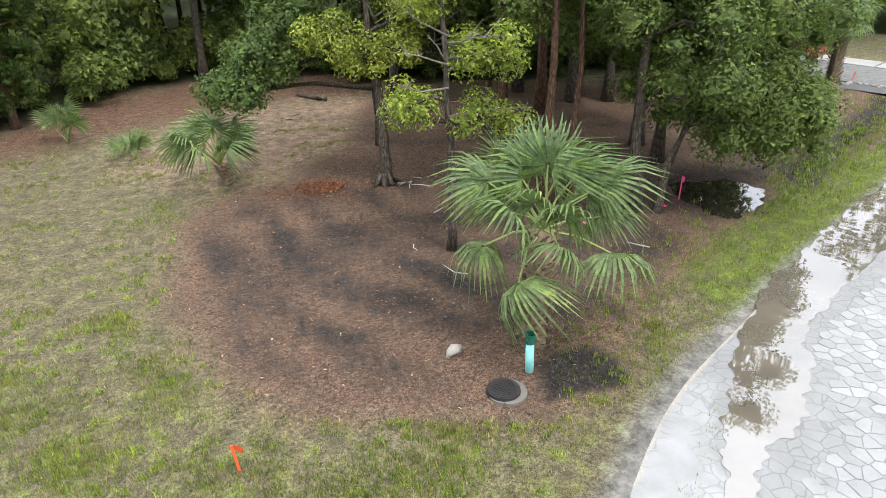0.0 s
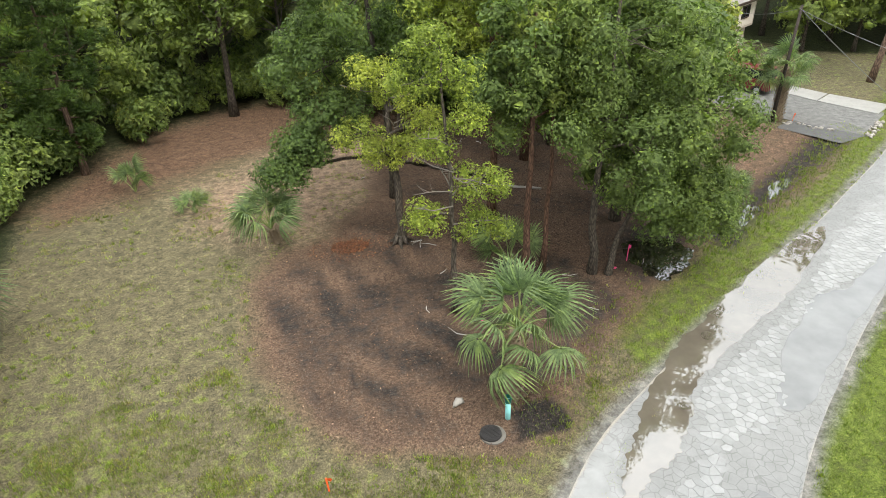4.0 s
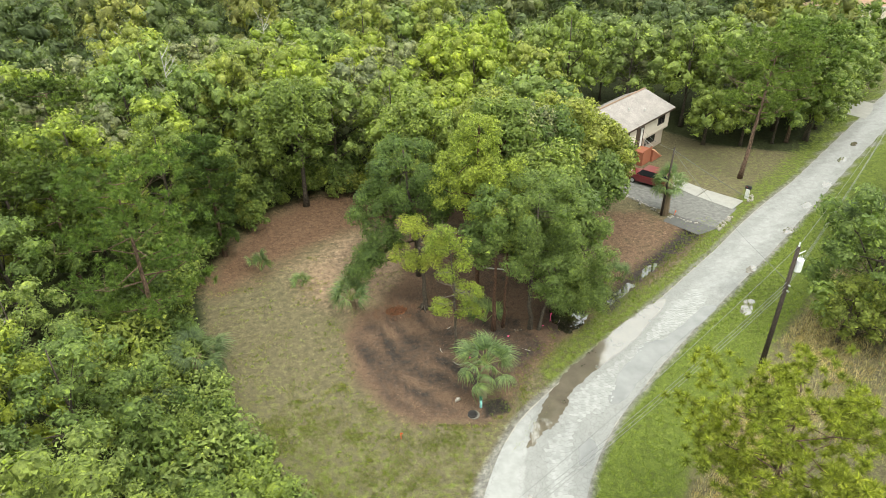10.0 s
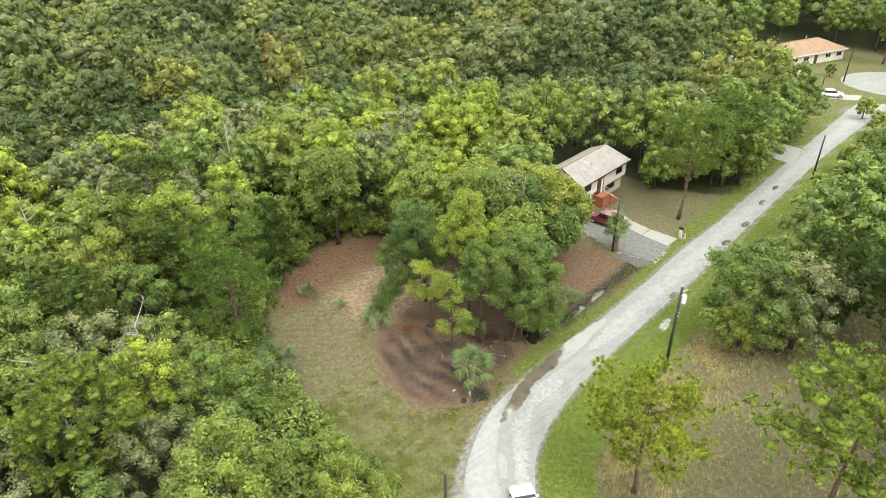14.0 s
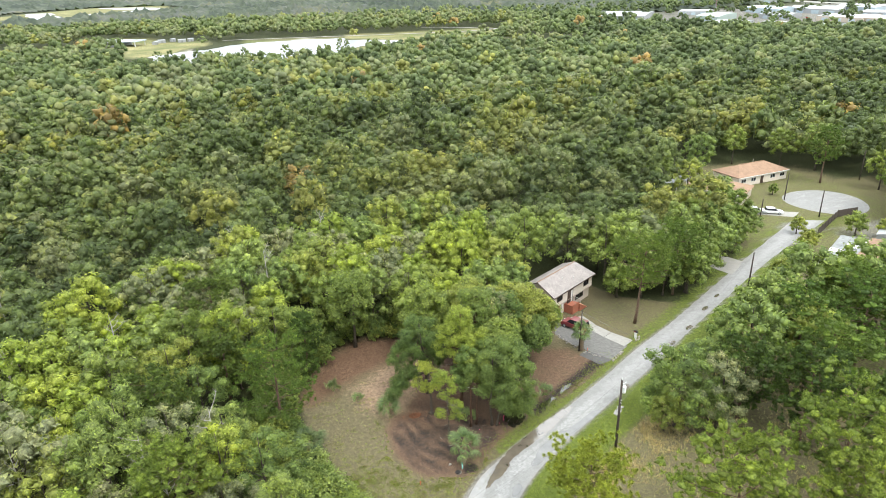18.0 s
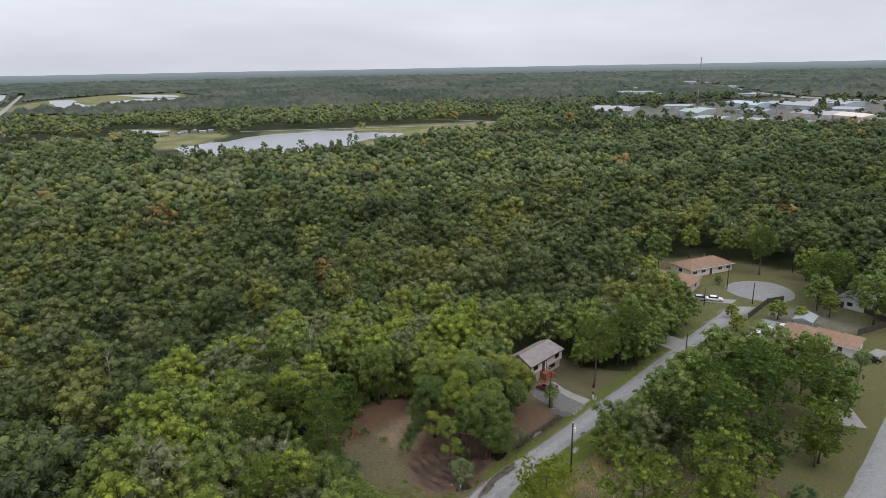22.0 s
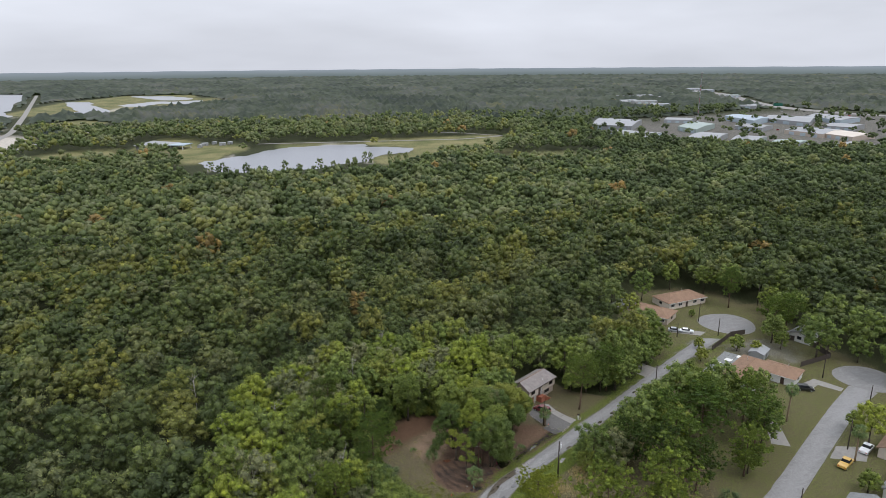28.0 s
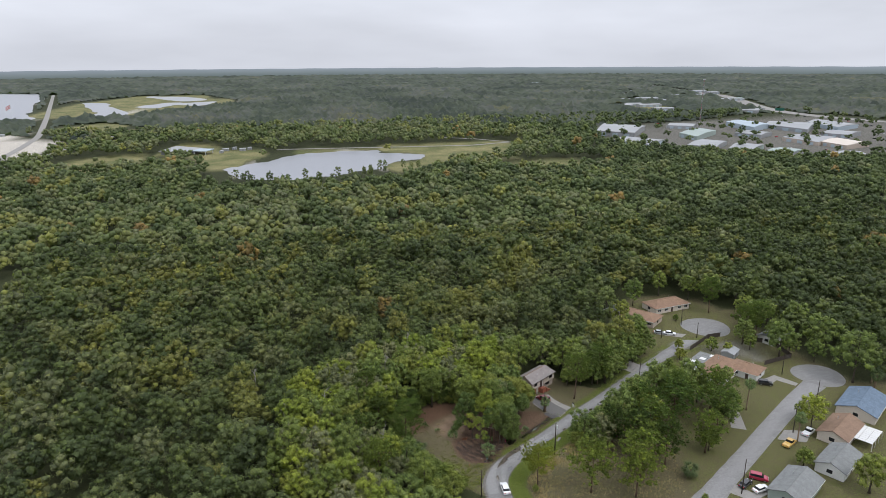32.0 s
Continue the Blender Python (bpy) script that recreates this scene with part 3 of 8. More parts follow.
TOWN = [(1159, 1840), (929, 1368), (775, 1099), (738, 1015), (796, 1255), (1332, 1748), (1314, 1654), (1138, 2678), (1053, 3498), (1095, 1540), (805, 1200), (749, 1225), (1139, 1333), (960, 1460), (1010, 1700), (860, 1420), (1200, 1560), (1972, 3981)]
FIELDS += [[(x - 32, y - 40), (x + 32, y - 55), (x + 36, y + 40), (x - 30, y + 45)] for x, y in TOWN]
INDUSTRY = [(370, 600), (400, 530), (480, 440), (560, 395), (640, 400), (760, 470), (1000, 620), (1010, 900), (900, 960), (700, 860), (520, 830), (430, 760)]
FAR_ROADS = [("far_road", [(-727, 2334), (-463, 1298), (-374, 937), (-355, 800), (-330, 560)], 9), ("far_road", [(-330, 560), (-302, 726), (-291, 839), (-286, 900), (-243, 914), (-120, 890)], 9),
             ("far_road", [(-40, 682), (35, 673), (105, 662), (165, 655), (202, 650), (262, 668)], 6), ("far_road", [(190, 744), (227, 717), (262, 668)], 5),
             ("highway", [(1500, 2300), (1334, 1784), (1264, 1523), (1020, 1090), (965, 954), (955, 807), (1000, 640), (1250, 500)], 34)]
CUL1, CUL2 = (116.0, 63.0, 9.8), (126.5, 16.5, 8.6)


def strip(left, right, rows, cols):
    """A grid between two edge lines, evenly stepped along both."""
    def even(line, n):
        p = np.array(line, float)
        s = np.concatenate([[0], np.cumsum(np.linalg.norm(np.diff(p, axis=0), axis=1))])
        t = np.linspace(0, s[-1], n)
        return np.stack([np.interp(t, s, p[:, 0]), np.interp(t, s, p[:, 1])], 1)
    a, b = even(left, rows), even(right, rows)
    for _ in range(3):
        a[1:-1] = (a[:-2] + 2 * a[1:-1] + a[2:]) / 4
        b[1:-1] = (b[:-2] + 2 * b[1:-1] + b[2:]) / 4
    u = np.linspace(0, 1, cols)
    pts = a[:, None] * (1 - u)[None, :, None] + b[:, None] * u[None, :, None]
    idx = np.arange(rows * cols).reshape(rows, cols)
    quads = np.stack([idx[:-1, :-1], idx[:-1, 1:], idx[1:, 1:], idx[1:, :-1]], -1).reshape(-1, 4)
    return pts.reshape(-1, 2), quads, np.tile(u, rows)


BLEACHED = [(0.5, -12.5), (1.6, -8.3), (2.6, -5.6), (3.2, -3.9), (4.0, -3.2), (4.8, -3.0), (5.6, -2.0), (6.1, -1.3), (6.5, -0.5), (7.4, 0.0), (8.6, 0.6), (10.3, 1.3), (11.8, 2.1), (13.1, 2.9), (14.3, 3.6), (17.3, 5.6), (19.5, 6.9), (22.3, 8.2),
            (25.0, 9.4), (25.8, 8.6), (21.3, 6.3), (18.6, 4.5), (17.4, 4.0), (15.3, 3.2), (14.3, 3.1), (12.7, 2.1), (11.5, 1.6), (10.5, 0.6), (9.6, -0.5), (8.7, -1.5), (7.8, -2.3), (7.0, -2.0), (6.2, -2.2), (5.6, -3.0), (4.9, -3.7), (4.2, -5.2), (2.4, -9.4), (1.8, -12.5)]
OLDSLAB = [(-3.4, -13.5), (-2.6, -8.6), (-1.6, -6.4), (-0.3, -4.5), (0.75, -3.1), (1.2, -2.4), (1.8, -1.95), (2.7, -1.3), (3.2, -0.75), (3.7, -0.6), (3.7, -1.0), (3.3, -1.5), (2.9, -2.0), (2.6, -2.5), (2.1, -3.5), (1.2, -5.2), (-0.2, -8.5), (-0.9, -13.5)]
POOL_A = [(2.2, -3.5), (2.6, -2.9), (2.9, -2.4), (3.4, -1.8), (3.9, -1.3), (4.4, -0.7), (5.1, 0.1), (6.1, 0.9), (7.1, 1.75), (7.9, 2.3), (9.3, 3.0), (10.6, 3.85), (11.6, 4.35), (14.2, 5.75), (16.6, 6.85), (18.2, 7.35), (18.0, 6.75), (14.9, 4.5), (13.4, 3.5), (11.9, 2.7), (9.8, 1.7), (8.2, 0.85), (7.1, 0.25), (6.4, -0.3), (6.0, -1.0), (5.4, -1.5), (4.9, -2.0), (4.4, -2.4), (3.7, -2.6), (3.2, -2.95), (2.7, -3.4)]
POOL_B = [(8.7, -1.3), (10.5, 0.6), (12.4, 1.9), (13.8, 2.9), (15.3, 2.95), (16.4, 3.4), (18.6, 4.5), (20.2, 5.4), (21.6, 5.2), (18.1, 3.3), (14.6, 1.5), (12.7, 0.3), (10.9, -0.8), (9.3, -1.8)]
ROAD_POLY = ROAD_L + ROAD_R[::-1]
ROAD2_POLY = ROAD2_L + ROAD2_R[::-1]


# ---------------------------------------------------------------- ground
def axis(lo, hi, step, far_lo, far_hi, grow=1.16):
    mid = np.arange(lo, hi + step, step)
    out, s = [], step
    x = lo
    while x > far_lo:
        s *= grow
        x -= s
        out.append(x)
    up, s, x = [], step, mid[-1]
    while x < far_hi:
        s *= grow
        x += s
        up.append(x)
    return np.array(out[::-1] + list(mid) + up)


def build_ground():
    gx, gy = axis(-19, 32, 0.40, -4900, 4900, 1.14), axis(-15, 33, 0.40, -900, 4900, 1.14)
    x, y = [a.ravel() for a in np.meshgrid(gx, gy)]
    nx, ny = len(gx), len(gy)
    idx = np.arange(nx * ny).reshape(ny, nx)
    quads = np.stack([idx[:-1, :-1], idx[:-1, 1:], idx[1:, 1:], idx[1:, :-1]], -1).reshape(-1, 4)
    lot, mul = zone(LOT, x, y, 1.0), zone(MULCH, x, y, 1.2)
    road = np.minimum(edge_gap(ROAD_L, x, y, False), edge_gap(ROAD_R, x, y, False))
    on_road = inside(ROAD_POLY, x, y)
    road = np.where(on_road, 0, road)
    nb = zone(NEIGHBOURHOOD, x, y, 2.0)
    dryf = zone(DRYFIELD, x, y, 2.0)
    near = (np.hypot(x - 40, y - 10) < 160)
    verge = np.clip(1 - (road - 2.2) / 1.6, 0, 1) * near
    # the lawn is greener towards the road and the open end, drier in the middle
    green = lot * np.clip(0.28 + 0.24 * np.clip((-y + 3) / 9, -1, 1) + 0.12 * np.clip((-x - 9) / 5, -1, 1), 0, 1)
    green = np.maximum(green, verge * 0.62 * (x > 5.5) * (~inside(DIRT2, x, y)))
    green = np.maximum(green, nb * (1 - dryf) * 0.42)
    house_yard = zone([(33.5, 21), (31, 30), (36, 35), (44, 33), (50, 27.5), (41, 21)], x, y, 1.5)
    green = np.maximum(green, dryf * 0.3)
    green = np.maximum(green, house_yard * 0.3)
    right_verge = np.clip(1 - (edge_gap(ROAD_R, x, y, False) - 4.2) / 1.5, 0, 1) * near * (nb > 0.5) * (x < 85)
    green = np.maximum(green, right_verge * 0.85)
    shoulder = zone([(-4.8, -16), (-4.1, -9), (-1.2, -4.4), (1.4, -1.9), (3.2, -0.7), (5.2, 0.5), (7.5, 2.0), (8.0, 0.5), (3, -4), (-2, -12)], x, y, 0.5)
    sand = np.maximum(np.clip(1 - road / 0.9, 0, 1) * 0.75 * near, shoulder)
    dry = np.maximum.reduce([lot, nb * 0.95, dryf])
    stripes = np.sin(2 * np.pi * (0.89 * x + 0.45 * y + 0.35 * np.sin(0.7 * (0.45 * x - 0.89 * y)) + 0.2 * np.sin(1.9 * x)) / 1.75) * (0.55 + 0.45 * np.sin(0.6 * x - 1.0 * y))
    muck = mul * (0.37 + 0.21 * stripes * (x < 5) * (y < 11.5) + 0.16 * (inside([(-6.2, 9), (-5, 3), (4, 1.5), (7, 5), (6, 9), (0, 9)], x, y)) + 0.25 * zone([(8, 4.8), (14, 7.4), (15, 10), (9, 9.5)], x, y, 1.0))
    muck = np.maximum(muck, zone(DITCH, x, y, 0.8) * 0.85)
    muck = np.maximum(muck, zone([(0.95, 0.75), (0.9, -0.25), (1.5, -0.5), (2.3, -0.3), (2.35, 0.5), (1.9, 0.95)], x, y, 0.12) * 1.1)
    far_sand = zone(SANDFLAT, x, y, 20) + sum(np.clip(1.15 - edge_gap(p, x, y) / (14 if n != "lake" else 7), 0, 1) * 0.62 for n, p in LAKES)
    field = np.clip(sum(zone(p, x, y, 10) for p in FIELDS), 0, 1)
    yard = zone(INDUSTRY, x, y, 20)
    yards_dry = zone([(98, 44), (110, 52), (128, 46), (126, 30), (110, 29)], x, y, 2.0)
    mulch = np.maximum(mul, zone(DIRT2, x, y, 0.8) * 0.6)
    z = np.zeros_like(x)
    fine = (np.abs(x - 8) < 60) & (np.abs(y - 8) < 60)
    wave = np.array([noise.noise(Vector((a * 0.35, b * 0.35, 0.0))) for a, b in zip(x[fine], y[fine])])
    z[fine] = 0.05 * wave * np.clip((road[fine] - 0.3) / 2, 0, 1)
    z -= 0.10 * zone(DITCH, x, y, 1.0) + 0.12 * zone([(8.3, 5.6), (9, 9), (11.6, 9), (13, 7.5), (11, 6)], x, y, 0.8)
    z -= 0.03 * np.clip(1 - road / 0.3, 0, 1) * near
    me = fast_mesh("ground", np.stack([x, y, z], 1), quads=quads, mats=[M_GROUND], smooth=True, attrs={
        "green": green, "dry": dry, "mulch": mulch, "muck": muck, "litter": np.maximum(zone(LITTER, x, y, 2.4), zone(DIRT2, x, y, 1.0) * 0.62),
        "tan": zone(TAN, x, y, 2.2) * 0.75, "sand": np.maximum(sand, np.maximum(yards_dry * 0.55, yard * 0.6)), "pale": np.clip(far_sand, 0, 1), "field": field})
    return tagged(new("ground", me), "patchy lawn, brown mulch and leaf litter on flat sandy ground", "ground", kind="structure")


build_ground()


def build_road(name, left, right, rows, label, near=False):
    p, quads, u = strip(left, right, rows, 15)
    x, y = p[:, 0], p[:, 1]
    crown = 0.012 + 0.053 * (1 - (2 * u - 1) ** 2)
    crown[(u < 0.01) | (u > 0.99)] = -0.02
    if near:
        along = np.clip((x - 2) / 40, 0, 1)
        white = 0.05 + 0.62 * np.exp(-((u - 0.52) / 0.2) ** 2)
        white = np.where(x < 21, np.clip(zone(BLEACHED, x, y, 0.5) * 0.9 + zone(OLDSLAB, x, y, 0.35) * 2.0 - 0.25 * (x < 16), -0.3, 1.8), white) * (1 - along) + along * (0.36 + 0.42 * np.exp(-((u - 0.52) / 0.22) ** 2))
        damp = zone(POOL_A, x, y, 0.5) * 0.8 * (x < 9) + 0.16 * along
        soil = np.clip(1 - u / 0.07, 0, 1) * 0.62 * (y > -3) + np.clip(1 - (1 - u) / 0.05, 0, 1) * 0.5
    else:
        white = 0.44 + 0.32 * np.exp(-((u - 0.5) / 0.25) ** 2)
        damp = 0.16 + 0.16 * np.clip(1 - np.minimum(u, 1 - u) / 0.16, 0, 1)
        soil = np.clip(1 - np.minimum(u, 1 - u) / 0.05, 0, 1) * 0.5
    me = fast_mesh(name, np.stack([x, y, crown], 1), quads=quads, mats=[M_ROAD], smooth=True, attrs={"white": white, "damp": damp, "soil": soil})
    return tagged(new(name, me), label, "road", kind="structure")


MAIN_ROAD = build_road("road", ROAD_L, ROAD_R, 260, "narrow old road of bleached cracked pavement with damp grey lanes", True)
build_road("side_road", ROAD2_L, ROAD2_R, 160, "worn pale grey residential road with cracked patches")


def build_disc(name, cx, cy, r, label):
    n, rings = 40, 8
    vs, qs = [], []
    for j in range(rings + 1):
        for k in range(n):
            w = 2 * math.pi * k / n
            q = r * (j / rings) * (1 + 0.03 * math.sin(3 * w))
            vs.append((cx + q * math.cos(w), cy + q * math.sin(w), 0.062 if j < rings else -0.02))
    for j in range(rings):
        for k in range(n):
            qs.append((j * n + k, (j + 1) * n + k, (j + 1) * n + (k + 1) % n, j * n + (k + 1) % n))
    one = np.ones(len(vs))
    me = fast_mesh(name, np.array(vs), quads=np.array(qs), mats=[M_ROAD], smooth=True, attrs={"white": one * 0.36, "damp": one * 0.30, "soil": one * 0.0})
    return tagged(new(name, me), label, "road", kind="structure")


build_disc("turning_circle", *CUL1, "round end of the road in cracked grey pavement")
build_disc("turning_circle", *CUL2, "round end of the side road in cracked grey pavement")


def flat(name, poly, z, mat, label, category, kind="structure", wobble=0.0, seed=1, sub=4):
    """A flat sheet with a rounded, uneven rim."""
    rg = random.Random(seed)
    q, wet = np.array(poly, float), category in ("puddle", "lake")
    a, b, c, d = np.roll(q, 1, 0), q, np.roll(q, -1, 0), np.roll(q, -2, 0)
    pts, ph = [], [rg.uniform(0, 6.28) for _ in range(4)]
    for i in range(len(q)):
        for k in range(sub * 2):
            f = k / (sub * 2)
            m = b[i] + (c[i] - b[i]) * f if not wet else 0.5 * (2 * b[i] + (c[i] - a[i]) * f + (2 * a[i] - 5 * b[i] + 4 * c[i] - d[i]) * f * f + (3 * b[i] - a[i] - 3 * c[i] + d[i]) * f ** 3)
            w = i + f
            n = nrm(np.array([-(c[i] - b[i])[1], (c[i] - b[i])[0]]))
            o = wobble * (0.5 * math.sin(5.1 * w + ph[0]) + 0.35 * math.sin(11.3 * w + ph[1]) + 0.2 * rg.uniform(-1, 1))
            pts.append((m[0] + n[0] * o, m[1] + n[1] * o))
    me = bpy.data.meshes.new(name)
    bm = bmesh.new()
    f = bm.faces.new([bm.verts.new((x, y, z(x, y) if callable(z) else z)) for x, y in pts])
    bmesh.ops.triangulate(bm, faces=[f])
    for f in bm.faces:
        if f.normal.z < 0:
            f.normal_flip()
    bm.to_mesh(me)
    bm.free()
    me.materials.append(mat)
    return tagged(new(name, me), label, category, kind=kind)


for nm, poly in LAKES:
    big = nm == "lake"
    flat("lake" if "lake" in nm else "pond", poly, 0.15, M_LAKE, "calm grey lake among woods and reed banks" if big else "distant pale lake mirroring the cloudy sky", "lake", "structure", 4.0 if big else 9.0, 3, 4)
for nm, line, wd in FAR_ROADS:
    p = np.array(line, float)
    d = nrm(np.gradient(p, axis=0))
    side = np.stack([-d[:, 1], d[:, 0]], 1) * wd / 2
    q, quads, u = strip((p + side).tolist(), (p - side).tolist(), 80, 3)
    me = fast_mesh(nm, np.column_stack([q, np.full(len(q), 0.3)]), quads=quads, mats=[M_CONC])
    tagged(new("distant_" + ("highway" if nm == "highway" else "road"), me), "distant pale road through fields and woods", "road", kind="structure")

# ---------------------------------------------------------------- foliage
ICO_V = None


def ico():
    bm = bmesh.new()
    bmesh.ops.create_icosphere(bm, subdivisions=1, radius=1.0)
    v = np.array([x.co[:] for x in bm.verts])
    f = np.array([[q.index for q in p.verts] for p in bm.faces])
    bm.free()
    return v, f


ICO_V, ICO_F = ico()


def leaf_cards(rg, centres, radii, n, size, squash=0.85, up=0.25, wide=0.34, three=False, shell=(0.68, 0.44)):
    """Small bent leaf sprays on and in the shells of the clumps."""
    w = radii ** 2
    pick = rg.choice(len(radii), n, p=w / w.sum())
    d = rg.normal(size=(n, 3))
    d[:, 2] += up
    d = nrm(d)
    c, r = centres[pick], radii[pick][:, None]
    p = c + d * r * (shell[0] + shell[1] * np.sqrt(rg.random((n, 1)))) * np.array([1, 1, squash])
    nv = nrm(1.1 * d + 0.52 * rg.normal(size=(n, 3)) + np.array([0, 0, 0.6]))
    t = nrm(np.cross(nv, rg.normal(size=(n, 3))))
    b = np.cross(nv, t)
    s = size * (0.6 + 0.8 * rg.random((n, 1)))
    if three:
        v = np.stack([p - t * s * 0.5 + b * s * wide, p - t * s * 0.5 - b * s * wide, p + t * s * 0.62 - nv * s * 0.1], 1).reshape(-1, 3)
        return v, np.arange(3 * n).reshape(n, 3)
    v = np.stack([p - t * s * 0.5, p + b * s * wide, p + t * s * 0.5 - nv * s * 0.2, p - b * s * wide], 1).reshape(-1, 3)
    q = np.arange(4 * n).reshape(n, 4)
    return v, q


def clump_cores(rg, centres, radii, k=0.78, squash=0.85, n=14, leaf=0.55, heart=0.74):
    """The inner mass of the clumps: broad ragged sprays, one across another, over a dense heart."""
    m = len(radii) * n
    c, r = np.repeat(centres, n, 0), np.repeat(radii, n)[:, None]
    d = nrm(rg.normal(size=(m, 3)) + np.array([0, 0, 0.3]))
    p = c + d * r * k * rg.uniform(0.62, 1.05, (m, 1)) * np.array([1, 1, squash])
    nv = nrm(d + 0.45 * rg.normal(size=(m, 3)) + np.array([0, 0, 0.4]))
    t = nrm(np.cross(nv, rg.normal(size=(m, 3))))
    b = np.cross(nv, t)
    s = r * leaf * rg.uniform(0.6, 1.2, (m, 1))
    v = np.stack([p - t * s * 0.5 + b * s * 0.45, p - t * s * 0.45 - b * s * 0.5, p + t * s * 0.6], 1).reshape(-1, 3)
    if not heart:
        return v, np.arange(3 * m).reshape(m, 3)
    k0 = len(radii)
    w = centres[:, None] + ICO_V[None] * (radii * k * heart)[:, None, None] * np.array([1, 1, squash]) * (1 + 0.2 * rg.normal(size=(k0, 12, 1)))
    f = ICO_F[None] + 12 * np.arange(k0)[:, None, None]
    return np.concatenate([v, w.reshape(-1, 3)]), np.concatenate([np.arange(3 * m).reshape(m, 3), f.reshape(-1, 3) + 3 * m])


def crown_clumps(rg, h, base, rx, n, r0):
    """Clump places over an uneven, lobed dome, from the height of its base to the top."""
    u = (np.arange(n) + rg.random(n)) / n
    zz = -0.72 + 1.66 * u ** 0.92
    a = 2.399963 * np.arange(n) + 0.5 * rg.random(n)
    p1, p2 = rg.uniform(0, 6.28, 2)
    lobe = 1 + 0.17 * np.sin(2 * a + p1) + 0.14 * np.sin(3 * a + p2 + 2.5 * zz)
    deep = np.where(rg.random(n) < 0.2, 0.55, 1 - 0.22 * rg.random(n) ** 2)
    rad = (rx - 0.45 * r0) * np.sqrt(np.clip(1 - zz * zz, 0.02, 1)) * lobe * deep
    z = (h + base) / 2 + zz * ((h - base) / 2 - 0.3 * r0) * (0.6 + 0.4 * deep)
    return np.stack([rad * np.cos(a), rad * np.sin(a), z], 1), r0 * (0.62 + 0.6 * rg.random(n))


def crown_arrays(seed, h, base, rx, clumps, cards, size, r0=None, core=0.66, three=False, skip=1, shell=(0.68, 0.44)):
    rg = np.random.default_rng(seed)
    c, r = crown_clumps(rg, h, base, rx, clumps, r0 or rx * 0.36)
    v1, f1 = clump_cores(rg, c[::skip], r[::skip], core, n=12 if clumps > 12 else 6)
    v2, q2 = leaf_cards(rg, c, r, cards, size, three=three, shell=shell)
    if three:
        return np.concatenate([v1, v2]), np.concatenate([f1, q2 + len(v1)]), np.zeros((0, 4), int), c
    return np.concatenate([v1, v2]), f1, q2 + len(v1), c


def limb_mesh(name, seed, h, r, ends, mat, lean=0.0, fork=0.45):
    """A tapered trunk with limbs that run out to some of the crown's clumps."""
    rg = random.Random(seed)
    g = Geo()
    n = 7
    path = [(0, 0, -0.15)]
    x = y = 0.0
    for i in range(1, n + 1):
        x += rg.uniform(-0.03, 0.03) * h / 6 + lean * h / n
        y += rg.uniform(-0.03, 0.03) * h / 6
        path.append((x, y, h * 0.92 * i / n))
    rad = [r * (1.55 if i == 0 else 1.0 - 0.82 * i / n) for i in range(n + 1)]
    g.tube(path, rad, 8)
    for e in ends:
        k = max(1, min(n - 1, int(n * fork + rg.random() * n * (0.9 - fork))))
        while k > 1 and path[k][2] > e[2]:
            k -= 1
        p = Vector(path[k])
        q = Vector([float(c) for c in e])
        m = p.lerp(q, 0.5) + Vector((rg.uniform(-0.2, 0.2), rg.uniform(-0.2, 0.2), rg.uniform(-0.1, 0.35))) * (q - p).length * 0.3
        g.tube([p, m, q], [rad[k] * 0.5, rad[k] * 0.3, rad[k] * 0.1], 5, cap=False)
    return g.mesh(name, mat, smooth=True)


def make_tree(name, label, m, seed, h, base, rx, clumps, cards, size, leaf, bark, r=None, lean=0.0, group="", r0=None, core=0.5):
    """A broadleaf tree: trunk and limbs, and a crown of many leaf sprays."""
    v, f, q, c = crown_arrays(seed, h, base, rx, clumps, int(cards * 1.75), size * 0.85, r0, core, True, 1, (0.66, 0.5))
    c[:, 0] += lean * c[:, 2]
    v[:, 0] += lean * v[:, 2]
    root = thing(name, label, "tree", m, group)
    part("trunk", limb_mesh("trunk", seed, h, r or 0.016 * h + 0.04, c[:: max(1, len(c) // 12)], bark, lean), root)
    part("crown", fast_mesh("crown", v, f, q, [leaf]), root)
    return root


def needle_tufts(rg, tips, n_blades, length, width):
    """Round bursts of long needles at the twig tips."""
    m = len(tips)
    p = np.repeat(tips, n_blades, 0)
    d = rg.normal(size=(m * n_blades, 3))
    d[:, 2] += 0.45
    d = nrm(d)
    s = nrm(np.cross(d, rg.normal(size=d.shape)))
    ln = length * (0.75 + 0.4 * rg.random((len(p), 1))) * np.repeat(rg.uniform(0.75, 1.2, (m, 1)), n_blades, 0)
    v = np.stack([p + d * ln * 0.1 - s * width, p + d * ln * 0.1 + s * width, p + d * ln], 1).reshape(-1, 3)
    return v, np.arange(len(v)).reshape(-1, 3)


